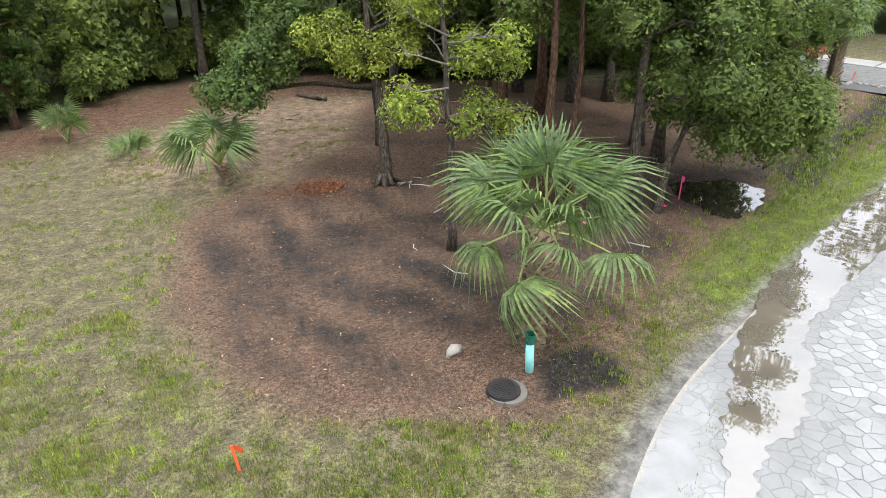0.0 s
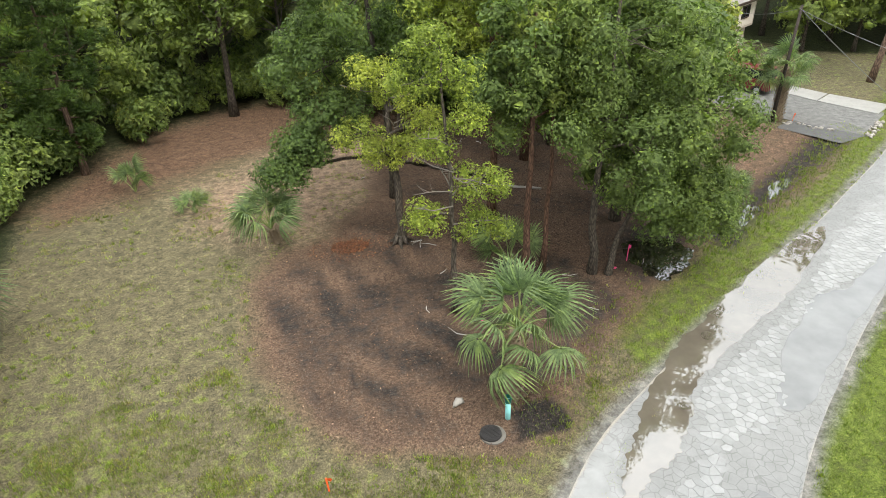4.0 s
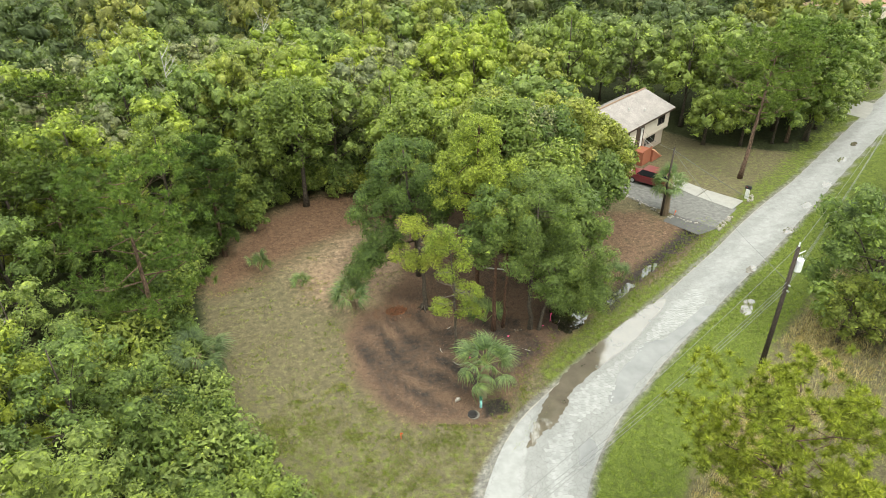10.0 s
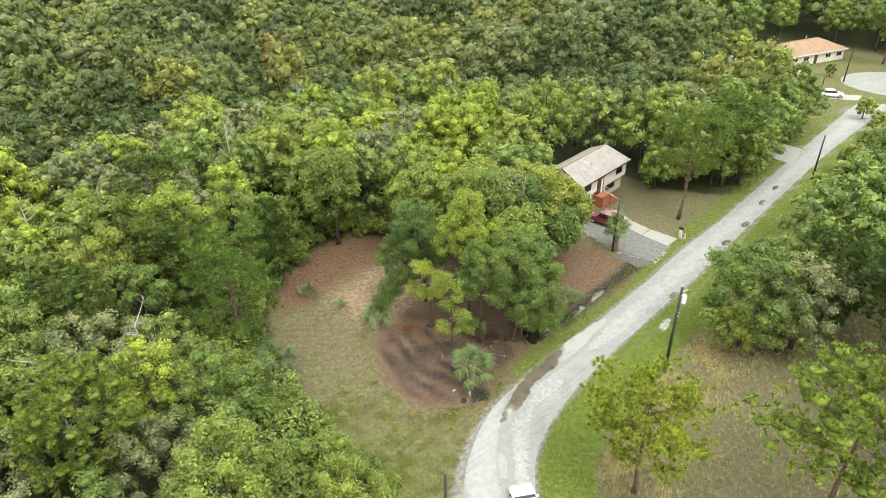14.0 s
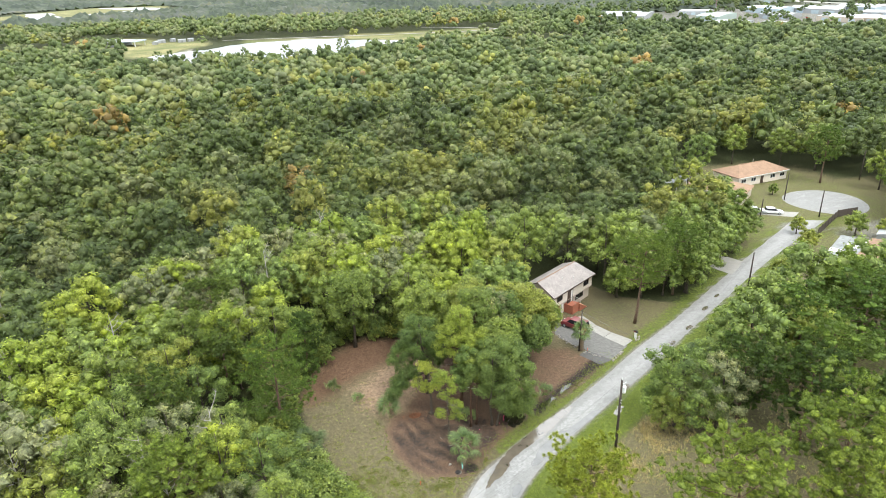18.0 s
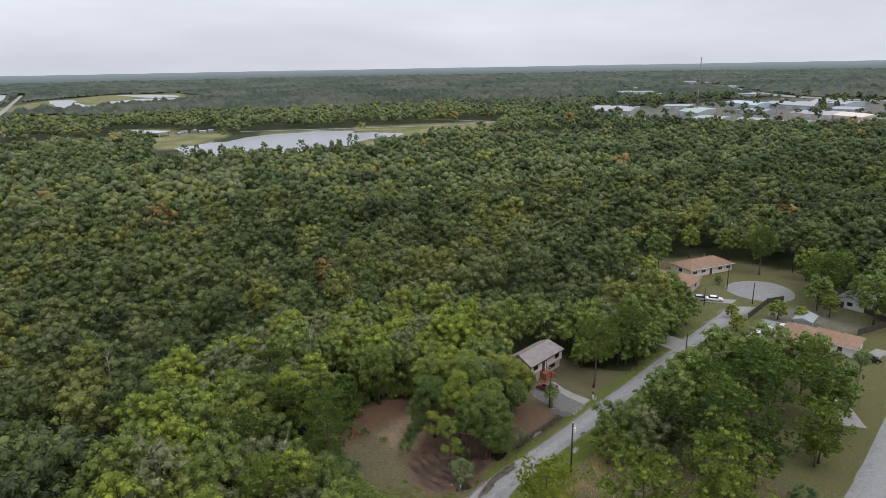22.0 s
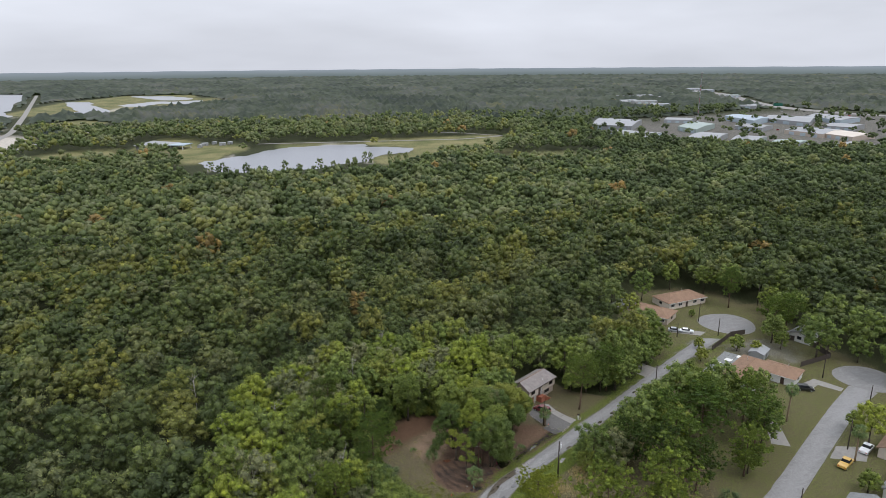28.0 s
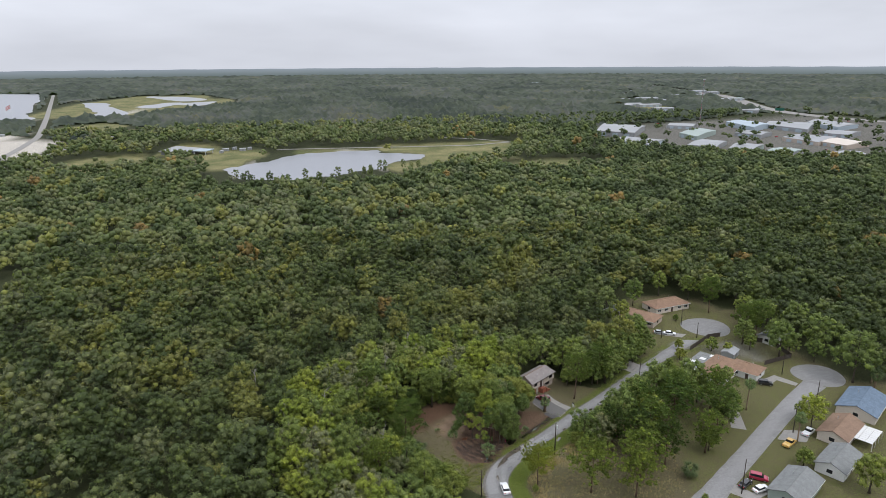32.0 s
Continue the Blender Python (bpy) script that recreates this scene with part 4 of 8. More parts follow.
def make_pine(name, label, m, seed, h, base, rx, tufts=420, blades=20, length=0.36, r=None, lean=0.0, group="", flat_top=True, leaf=None, fill=2, width=0.05):
    """A pine: a scaly trunk, crooked limbs that fork into twigs, and a burst of needles at each twig's end."""
    rg = np.random.default_rng(seed)
    rr = random.Random(seed)
    root = thing(name, label, "tree", m, group)
    g = Geo()
    n = 8
    r = r or 0.012 * h + 0.06
    path = [(lean * h * i / n + rr.uniform(-0.05, 0.05), rr.uniform(-0.05, 0.05), -0.15 + h * 0.95 * i / n) for i in range(n + 1)]
    rad = [r * (1.3 if i == 0 else 1 - 0.8 * i / n) for i in range(n + 1)]
    g.tube(path, rad, 8)
    tips = []
    nb = 24
    per = max(4, tufts // (nb * 5))
    for k in range(nb):
        f = (k + 0.5) / nb
        z = base + (h - base) * f
        i = min(n - 1, int(z / (h * 0.95) * n))
        s = (z / (h * 0.95) * n) - i
        p = Vector(path[i]).lerp(Vector(path[min(n, i + 1)]), min(1, s))
        reach = rx * (math.sin(math.pi * (0.24 + 0.62 * f)) if flat_top else (1.05 - 0.92 * f)) * rr.uniform(0.6, 1.1)
        a = 2.4 * k + rr.uniform(-0.4, 0.4)
        e = p + Vector((math.cos(a) * reach, math.sin(a) * reach, reach * rr.uniform(0.12, 0.45)))
        mid = p.lerp(e, 0.5) + Vector((rr.uniform(-0.1, 0.1), rr.uniform(-0.1, 0.1), -0.1)) * reach
        br = r * 0.26 * (1.1 - 0.6 * f)
        g.tube([p, mid, e], [br, br * 0.7, br * 0.3], 5, cap=False)
        for j in range(5):
            q0 = (mid.lerp(e, (j + rr.random()) / 4.4 - 0.1))
            ln = rx * rr.uniform(0.14, 0.30)
            d = Vector((rr.gauss(0, 1), rr.gauss(0, 1), rr.uniform(0.1, 1.1))).normalized() * ln
            g.tube([q0, q0 + d * 0.5 + Vector((0, 0, -0.03)), q0 + d], [br * 0.3, br * 0.22, br * 0.12], 4, cap=False)
            for _ in range(per):
                c = q0 + d * rr.uniform(0.45, 1.1) + Vector((rr.gauss(0, 1), rr.gauss(0, 1), rr.gauss(0.15, 0.55))) * ln * 0.46
                tips.append(c[:])
    v, q = needle_tufts(rg, np.array(tips), blades, length, width * length / 0.36)
    hearts = np.array(tips)[::fill]
    v2, f2 = clump_cores(rg, hearts, np.full(len(hearts), length * 0.5), 1.0, 0.7, 4, 0.7, 0.9)
    if fill == 4:
        v3, f3 = clump_cores(rg, np.array(tips)[::per] - np.array([0, 0, 0.38]), np.full(len(tips) // per, rx * 0.088), 1.0, 0.6, 6, 0.6, 0.9)
        v2, f2 = np.concatenate([v2, v3]), np.concatenate([f2, f3 + len(v2)])
    v, q = np.concatenate([v, v2]), np.concatenate([q, f2 + len(v)])
    part("trunk", g.mesh("trunk", M_PINEBARK, smooth=True), root)
    part("crown", fast_mesh("crown", v, q, None, [leaf or M_PINE]), root)
    return root


def fan_leaf(seed, stalk, blade, segs=32, droop=0.35, dead=False, leaf=None):
    """A palm leaf: a curved stalk and a fan of folded, drooping, pointed segments."""
    rg = random.Random(seed)
    g = Geo()
    sag = 0.25 * droop * stalk
    g.tube([(0, 0, 0), (stalk * 0.5, 0, sag * 0.25), (stalk, 0, -sag * 0.4)], [0.028 * blade / 0.9, 0.02 * blade / 0.9, 0.014 * blade / 0.9], 5, mat=1)
    base = Vector((stalk, 0, -sag * 0.4))
    for i in range(segs):
        a = math.radians(-142 + 284 * i / (segs - 1)) + rg.uniform(-0.03, 0.03)
        ln = blade * (0.70 + 0.30 * math.cos(a * 0.6)) * rg.uniform(0.9, 1.08)
        d = Vector((math.cos(a) * 0.95 + 0.12, math.sin(a), 0)).normalized()
        s = Vector((-d.y, d.x, 0))
        lift = 0.22 * math.cos(a) - 0.05
        w = blade * 0.031
        vs = []
        tip = rg.uniform(0.7, 1.3) * droop
        for f, k in ((0.06, 0.35), (0.4, 1.0), (0.72, 0.85), (1.0, 0.06)):
            z = lift * ln * f - tip * ln * max(0, f - 0.35) ** 2 * 2.1 - 0.25 * abs(math.sin(a)) * ln * f * 0.5
            c = base + d * (ln * f * (1 - 0.16 * tip * f)) + Vector((0, 0, z))
            vs += [c + s * w * k + Vector((0, 0, w * 0.45 * k)), c, c - s * w * k + Vector((0, 0, w * 0.45 * k))]
        fs = []
        for j in range(3):
            for k in range(2):
                fs.append((3 * j + k, 3 * j + k + 1, 3 * j + k + 4, 3 * j + k + 3))
        g.add(vs, fs, 0)
    return g.mesh("frond", [M_DEADLEAF, M_DEADLEAF] if dead else [leaf or M_PALM, M_PETIOLE])


FANS = {}


def fan(kind, stalk, blade, droop):
    key = (kind, stalk, blade, droop)
    if key not in FANS:
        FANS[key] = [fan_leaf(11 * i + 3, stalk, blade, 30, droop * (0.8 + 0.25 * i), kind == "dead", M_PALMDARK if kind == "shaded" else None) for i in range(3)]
    return FANS[key]


def make_palm(label, m, seed, trunk_h, trunk_r, fronds, stalk, blade, lean=0.0, droop=0.45, low=-30, high=78, boots=True, dead=0, group="", name="palm_tree", leaves="live"):
    """A cabbage palm: a stem wrapped in old leaf bases, and separate fan leaves."""
    rg = random.Random(seed)
    root = thing(name, label, "palm", m, group)
    top = Vector((lean * trunk_h, 0, trunk_h))
    if trunk_h > 0.05:
        g = Geo()
        n = 6
        g.tube([(lean * trunk_h * (i / n) ** 1.5, 0, -0.1 + (trunk_h + 0.1) * i / n) for i in range(n + 1)], [trunk_r * (1.15 if i == 0 else 1.0) for i in range(n + 1)], 12)
        part("trunk", g.mesh("trunk", M_BOOTS, smooth=True), root)
        if boots:
            g = Geo()
            rows = max(3, int(trunk_h / 0.11))
            for j in range(rows):
                z = trunk_h * (j + 0.5) / rows
                for k in range(8):
                    a = 2 * math.pi * (k + 0.5 * (j % 2)) / 8 + rg.uniform(-0.1, 0.1)
                    mm = pose(lean * trunk_h * (z / trunk_h) ** 1.5, 0, z, 0, 0, math.degrees(a)) @ pose(trunk_r * 0.92, 0, 0, rg.uniform(-18, 18), rg.uniform(18, 40), 0)
                    ln = rg.uniform(0.14, 0.24) * (0.7 + 1.2 * trunk_r)
                    g.add([mm @ Vector(p) for p in ((0, -0.055, 0), (0, 0.055, 0), (0.03, 0, 0.0), (0.045, -0.025, ln), (0.045, 0.025, ln), (0.075, 0, ln * 0.96))],
                          [(0, 2, 5, 3), (2, 1, 4, 5), (3, 5, 4), (0, 3, 4, 1)])
            part("stem_sheath", g.mesh("stem_sheath", M_BOOTS), root, "criss-cross stubs of old leaf stalks")
    meshes = fan(leaves, stalk, blade, droop)
    for i in range(fronds):
        f = (i + 0.5) / fronds
        el = high + (low - high) * f ** 0.9 + rg.uniform(-17, 17)
        az = 137.5 * i + rg.uniform(-14, 14)
        k = rg.uniform(0.82, 1.15) * (0.9 + 0.12 * f)
        part("frond", meshes[i % 3], root, m=Matrix.Translation(top) @ pose(0, 0, 0, 0, -el, az) @ pose(0, 0, 0, rg.uniform(-38, 38), 0, 0) @ Matrix.Scale(k, 4))
    for i in range(dead):
        part("dead_frond", fan("dead", stalk, blade, 0.9)[i % 3], root, "brown withered fan leaf", Matrix.Translation(top) @ pose(0, 0, -0.1, 0, 62 + rg.uniform(-8, 8), 71 * i + 20) @ Matrix.Scale(0.8, 4))
    return root

# ---------------------------------------------------------------- palms of the clearing
make_palm("full cabbage palm with arching green fans on the mulch", pose(1.1, 1.25, 0, 0, 0, 40), 3, 2.55, 0.25, 19, 1.3, 1.04, 0.08, 0.7, -13, 86, group="palms of the clearing")
make_palm("young palm with drooping fans at the lawn's edge", pose(-5.2, 13.3, 0, 0, 0, 178), 5, 0.75, 0.15, 17, 1.35, 0.92, 0.22, 0.8, 28, 86, group="palms of the clearing")
make_palm("small palm seedling with a few upright fans", pose(-8.75, 17.5, 0), 6, 0.0, 0.05, 7, 0.8, 0.62, 0, 0.35, 45, 84, group="palms of the clearing")
make_palm("small palm seedling with upright fans on red leaf litter", pose(-11.9, 21.0, 0, 0, 0, 60), 7, 0.0, 0.06, 8, 1.3, 0.85, 0, 0.4, 58, 86, group="palms of the clearing")
make_palm("low palmetto with stiff fans between the oaks", pose(3.9, 8.7, 0, 0, 0, 20), 8, 0.0, 0.06, 7, 1.5, 1.1, 0, 0.2, 50, 84, group="palms of the clearing")
make_palm("low palmetto with stiff fans on bare dirt", pose(16.0, 10.6, 0, 0, 0, 50), 9, 0.0, 0.06, 6, 1.2, 0.85, 0, 0.3, 45, 82, group="palms of the clearing")
make_palm("leaning cabbage palm with shaggy stem beside the driveway", pose(26.2, 19.7, 0, 0, 0, 70), 10, 3.3, 0.30, 20, 1.05, 0.95, 0.10, 0.6, -40, 70, dead=2, group="palms of the clearing")
for i, (x, y, th, rz) in enumerate(((-19.3, 5.4, 1.6, 10), (-16.4, 8.6, 1.8, 80), (38.8, 9.6, 2.2, 30), (41.5, 11.2, 2.0, 120), (49.0, -20.9, 2.6, 0), (137, 4, 5.0, 0), (139, 7, 6.0, 0))):
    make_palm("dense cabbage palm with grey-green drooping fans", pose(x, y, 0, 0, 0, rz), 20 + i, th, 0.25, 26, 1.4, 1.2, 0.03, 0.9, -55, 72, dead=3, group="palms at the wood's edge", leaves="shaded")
make_palm("tall slender palm in a front lawn", pose(86.6, 3.6, 0), 31, 9.4, 0.2, 24, 1.1, 1.1, 0.03, 0.7, -50, 70, boots=False, group="tall palms")
make_palm("tall slender palm beside a driveway", pose(88.5, -15, 0), 32, 8.0, 0.2, 24, 1.1, 1.1, -0.02, 0.7, -50, 70, boots=False, group="tall palms")

# ---------------------------------------------------------------- trees of the clearing
G1 = "trees of the clearing"
def lobed_tree(name, label, m, seed, lobes, stems, clump, leaves, size, leaf, bark, group, core=0.55, squash=0.8, spur=1):
    """A tree whose limbs carry separate leafy lobes (x, y, z, width, height, clumps), on one or more crooked stems."""
    rg, rr = np.random.default_rng(seed), random.Random(seed)
    cs = []
    for x, y, z, w, hh, n in lobes:
        u = (np.arange(n) + rg.random(n)) / n
        zz = -0.85 + 1.8 * u
        a = 2.399963 * np.arange(n) + rg.random(n)
        deep = 1.0 - 0.3 * rg.random(n)
        rad = w * np.sqrt(np.clip(1 - zz * zz, 0.05, 1)) * deep
        cs.append(np.stack([x + rad * np.cos(a), y + rad * np.sin(a), z + zz * hh * deep], 1))
    c = np.concatenate(cs)
    r = clump * (0.6 + 0.7 * rg.random(len(c)))
    v1, f1 = clump_cores(rg, c, r, core, squash, 26, 0.45, 0.85)
    v2, f2 = leaf_cards(rg, c, r, leaves, size, squash, three=True, shell=(0.62, 0.55))
    root = thing(name, label, "tree", m, group)
    g = Geo()
    for path, r0 in stems:
        k = len(path)
        pts = []
        for i in range(k - 1):
            for j in range(3):
                q = Vector(path[i]).lerp(Vector(path[i + 1]), j / 3)
                pts.append(q + Vector((rr.gauss(0, 0.04), rr.gauss(0, 0.04), 0)) * (1 if i + j else 0))
        pts.append(Vector(path[-1]))
        rad = [r0 * (1.45 if i == 0 else 1.05 - 0.85 * i / len(pts)) for i in range(len(pts))]
        g.tube(pts, rad, 9)
        for L, cc in zip(lobes, cs):
            q = Vector(L[:3])
            near = min(range(2, len(pts)), key=lambda i: (pts[i] - q).length + 0.8 * max(0, pts[i].z - q.z))
            p = pts[near]
            if (p - q).length > max(3.2, L[3] * 1.9) and len(stems) > 1:
                continue
            mid = p.lerp(q, 0.5) + Vector((rr.gauss(0, 0.15), rr.gauss(0, 0.15), rr.uniform(0.0, 0.3)))
            b0 = min(rad[near] * 0.7, 0.11)
            g.tube([p, mid, q], [b0, b0 * 0.75, b0 * 0.5], 6, cap=False)
            for e in cc[:: max(1, len(cc) // (5 * spur))]:
                e = Vector([float(t) for t in e])
                g.tube([mid.lerp(q, rr.random()), q.lerp(e, 0.55) + Vector((0, 0, rr.uniform(-0.1, 0.15))), e], [b0 * 0.5, b0 * 0.3, b0 * 0.1], 4, cap=False)
    part("trunk", g.mesh("trunk", bark, smooth=True), root)
    part("crown", fast_mesh("crown", np.concatenate([v1, v2]), np.concatenate([f1, f2 + len(v1)]), None, [leaf]), root)
    return root


lobed_tree("oak_tree", "dense dark green oak with low hanging branches", pose(6.8, 7.0, 0), 101,
           [(0.5, 1.0, 9.0, 2.9, 3.0, 34), (3.4, 0.2, 6.4, 2.5, 2.6, 26), (4.3, 0.6, 2.9, 1.9, 1.9, 20), (-1.9, 1.0, 6.9, 2.3, 2.1, 20), (1.6, 3.0, 6.2, 2.7, 2.6, 24), (1.2, -0.8, 5.3, 2.2, 2.2, 22), (2.5, 1.6, 3.2, 2.0, 1.5, 18), (3.0, -0.7, 3.0, 1.6, 1.5, 16), (4.0, -0.7, 2.6, 1.4, 1.3, 14)],
           [([(0, 0, -0.15), (-0.1, 0.2, 3.0), (0.3, 0.7, 6.0), (0.5, 1.0, 10.5)], 0.17), ([(0.55, -0.3, -0.15), (1.1, 0.0, 1.6), (2.3, 0.5, 4.2), (3.4, 0.2, 7.5)], 0.14)], 0.66, 66000, 0.105, M_OAK, M_BARK, G1)
lobed_tree("oak_tree", "broad dark green oak with one long drooping branch", pose(0.75, 16.3, 0), 102,
           [(-1.0, -0.5, 9.6, 2.8, 3.2, 34), (-3.2, -0.2, 6.9, 1.9, 1.9, 20), (0.7, -0.9, 7.2, 2.0, 2.0, 18), (-3.1, -1.3, 4.9, 1.4, 1.1, 11), (-4.2, -2.1, 3.8, 1.0, 0.7, 9), (-5.2, -2.6, 3.1, 0.8, 0.5, 7)],
           [([(0, 0, -0.15), (-0.1, 0.0, 3.5), (-0.6, -0.2, 7.0), (-1.0, -0.5, 11.5)], 0.22)], 0.66, 34000, 0.125, M_OAK, M_BARK, G1)
lobed_tree("maple_tree", "tall lime green tree behind the oaks", pose(4.5, 12.6, 0), 103,
           [(0.0, 0.0, 13.2, 1.5, 1.8, 16), (-0.8, 0.3, 11.0, 2.1, 1.6, 20), (1.3, -0.3, 10.4, 2.1, 1.6, 18), (-2.0, 0.6, 8.8, 1.6, 1.2, 12), (0.4, -1.0, 8.2, 1.8, 1.3, 14), (2.4, 0.2, 8.0, 1.4, 1.1, 10)],
           [([(0, 0, -0.15), (0.1, 0.0, 4.0), (-0.1, 0.1, 8.5), (0.0, 0.0, 14.2)], 0.2)], 0.58, 22000, 0.14, M_LIME, M_REDBARK, G1, 0.42)
lobed_tree("maple_tree", "slim reddish-trunked tree with dark green crown", pose(4.15, 7.6, 0), 104,
           [(0.1, 0.6, 9.4, 1.7, 1.6, 14), (-0.6, 0.9, 7.6, 1.5, 1.1, 10), (0.8, 0.8, 6.9, 1.3, 1.0, 8)], [([(0, 0, -0.15), (0.05, 0.1, 4.5), (0.1, 0.5, 10.2)], 0.15)], 0.58, 7000, 0.17, M_OAK, M_REDBARK, G1, 0.45)
lobed_tree("maple_tree", "second reddish slender trunk beside its twin", pose(4.95, 7.75, 0), 107,
           [(0.3, 0.9, 8.8, 1.6, 1.4, 12), (0.9, 0.6, 7.0, 1.2, 1.0, 8)], [([(0, 0, -0.15), (0.15, 0.15, 4.2), (0.3, 0.8, 9.4)], 0.12)], 0.58, 5000, 0.17, M_MID, M_REDBARK, G1, 0.45)
lobed_tree("cypress_tree", "thin dark trunk with lime green feathery tufts", pose(0.75, 6.1, 0), 105,
           [(-0.7, 0.2, 9.6, 0.8, 0.6, 8), (-0.1, 0.0, 8.6, 0.9, 0.6, 8), (-1.3, 0.4, 8.4, 0.55, 0.5, 5), (0.5, 0.1, 7.3, 0.7, 0.5, 7), (0.9, -0.3, 5.1, 0.95, 0.55, 9), (-0.9, 0.2, 3.9, 0.62, 0.45, 7), (0.9, -0.2, 3.6, 0.75, 0.38, 7), (-0.5, 0.2, 6.4, 0.45, 0.4, 4)],
           [([(0, 0, -0.15), (0.05, 0.0, 3.0), (-0.1, 0.1, 6.0), (-0.3, 0.1, 9.4)], 0.11)], 0.40, 10500, 0.085, M_LIME, M_BARK, G1, 0.3)
lobed_tree("cypress_tree", "flared dark trunk with bright feathery crown", pose(0.0, 11.7, 0), 106,
           [(-1.4, 0.4, 5.0, 0.9, 0.7, 9), (-0.4, 0.1, 4.2, 0.75, 0.6, 8), (0.6, -0.2, 4.5, 0.8, 0.55, 8), (0.2, 0.3, 6.4, 0.9, 0.6, 8), (-0.8, 0.2, 7.3, 0.8, 0.6, 8), (1.3, -0.3, 5.6, 0.7, 0.5, 6)],
           [([(0, 0, -0.15), (0.0, 0.0, 2.5), (-0.2, 0.1, 5.0), (-0.3, 0.2, 7.6)], 0.19)], 0.44, 11000, 0.09, M_LIME, M_BARK, G1, 0.3)
for i, (x, y, h, b, rx, lf, bk) in enumerate(((9.9, 10.8, 10.2, 2.0, 4.2, M_OAK, M_BARK), (10.4, 13.0, 11.5, 3.5, 3.2, M_MID, M_BARK), (8.8, 18.9, 13.5, 5, 3.4, M_MID, M_REDBARK), (12.8, 19.9, 12, 4, 3.4, M_OAK, M_BARK),
                                            (11.1, 20.4, 12.5, 4, 3.2, M_GREY, M_BARK), (9.5, 23.6, 13, 4.5, 3.5, M_MID, M_BARK), (15.6, 21.6, 12.5, 3.6, 4.0, M_MID, M_BARK), (17.0, 18.6, 8.0, 2.6, 2.9, M_OAK, M_BARK),
                                            (19.4, 23.0, 9.6, 3.2, 3.5, M_MID, M_BARK), (3.0, 24.5, 12.5, 4.2, 3.4, M_MID, M_BARK), (21.4, 23.6, 7.6, 2.2, 2.8, M_MID, M_BARK), (-6.9, 31.9, 13, 3.5, 3.6, M_MID, M_BARK))):
    make_tree("oak_tree", "slender-trunked tree with dense green crown in the shaded grove", pose(x, y, 0, 0, 0, 50 * i), 120 + i, h, b, rx, 40, 4200, 0.32, lf, bk, None, 0.0, "trees of the grove", 1.0)

# ---------------------------------------------------------------- pines
for i, (x, y, h, b, rx, ln) in enumerate(((38.5, 24.5, 15.0, 6.5, 5.6, 0.06), (50.5, 31.5, 13.5, 5.0, 4.6, 0.0), (9.6, -13.3, 10.6, 4.6, 4.5, 0.02), (21.5, -19.6, 13.4, 5.0, 6.6, 0.0), (46.0, -14.5, 12.5, 4.0, 5.0, 0.0),
                                     (-14.8, 24.3, 11.0, 1.6, 2.5, 0.0), (-19.2, 13.2, 13.4, 3.2, 5.2, 0.0), (-29.4, -2.6, 12.5, 5.0, 5.0, 0.0), (-25.5, 21.0, 12.0, 3.4, 3.8, 0.0), (63.0, 6.0, 14.0, 5.0, 6.4, 0.0), (70.2, -3.8, 13.5, 5.0, 6.2, 0.0),
                                     (60.0, -12.5, 12.0, 2.5, 4.6, 0.0), (36.9, -17.1, 13.6, 4.5, 6.6, 0.0), (58.6, 1.1, 14.0, 4.5, 6.6, 0), (31.5, -24.0, 13.0, 4.5, 5.4, 0), (127, 76, 15, 6, 4.6, 0), (129, 50, 14, 5, 5.5, 0), (124, 50, 13, 5, 5.5, 0), (76.5, 7.5, 12.5, 4.0, 5.0, 0), (37.5, -1.5, 11.0, 2.5, 4.6, 0), (50.5, 3.5, 13.5, 4.0, 5.4, 0), (41.0, -8.0, 12.5, 4.0, 5.4, 0), (47.3, -4.2, 13.6, 4.0, 6.2, 0), (63.5, 10.0, 13.0, 4.0, 5.4, 0), (-33, 12, 12.5, 4, 4.4, 0), (-27, 33, 14, 5, 4.6, 0))):
    make_pine("pine_tree", "tall pine with bare scaly trunk and tufted yellow-green needles", pose(x, y, 0, 0, 0, 37 * i), 200 + i, h, b, rx, 720 if i == 2 else 660, 74 if i == 2 else 40 if i in (0, 5, 6) else 22, 0.36 if i == 2 else 0.42, None, ln, "pines", leaf=M_DARKPINE if i in (4, 5, 8, 19, 21, 24, 25) else M_BRIGHTPINE if i == 2 else M_MIDPINE if i in (3, 14) else None, fill=6 if i in (0, 2, 6) else 4, width=0.026 if i == 2 else 0.03 if i in (0, 5, 6) else 0.048)

# ---------------------------------------------------------------- woodland trees that stand near the clearing and the houses
KINDS = []
for k, (lf, h, b, rx, nc, cards, sz) in enumerate(((M_WOODOAK, 10.5, 2.2, 4.0, 40, 1650, 0.5), (M_MID, 12.0, 3.0, 3.7, 38, 1650, 0.5), (M_GREY, 11.0, 2.4, 4.2, 42, 1650, 0.5), (M_LIME, 11.5, 2.8, 3.4, 34, 1550, 0.5),
                                                  (M_MID, 9.0, 1.4, 3.4, 32, 1700, 0.44), (M_WOODOAK, 12.5, 2.6, 4.6, 46, 1750, 0.54), (M_MID, 7.0, 0.8, 2.8, 26, 1500, 0.4))):
    v, f, q, c = crown_arrays(300 + k, h, b, rx, nc, int(cards * 0.85), sz * 0.62, 1.0, 0.9, True)
    KINDS.append((fast_mesh("crown", v, f, q, [lf]), limb_mesh("trunk", 300 + k, h, 0.2, c[::4], M_BARK)))
FINE = []
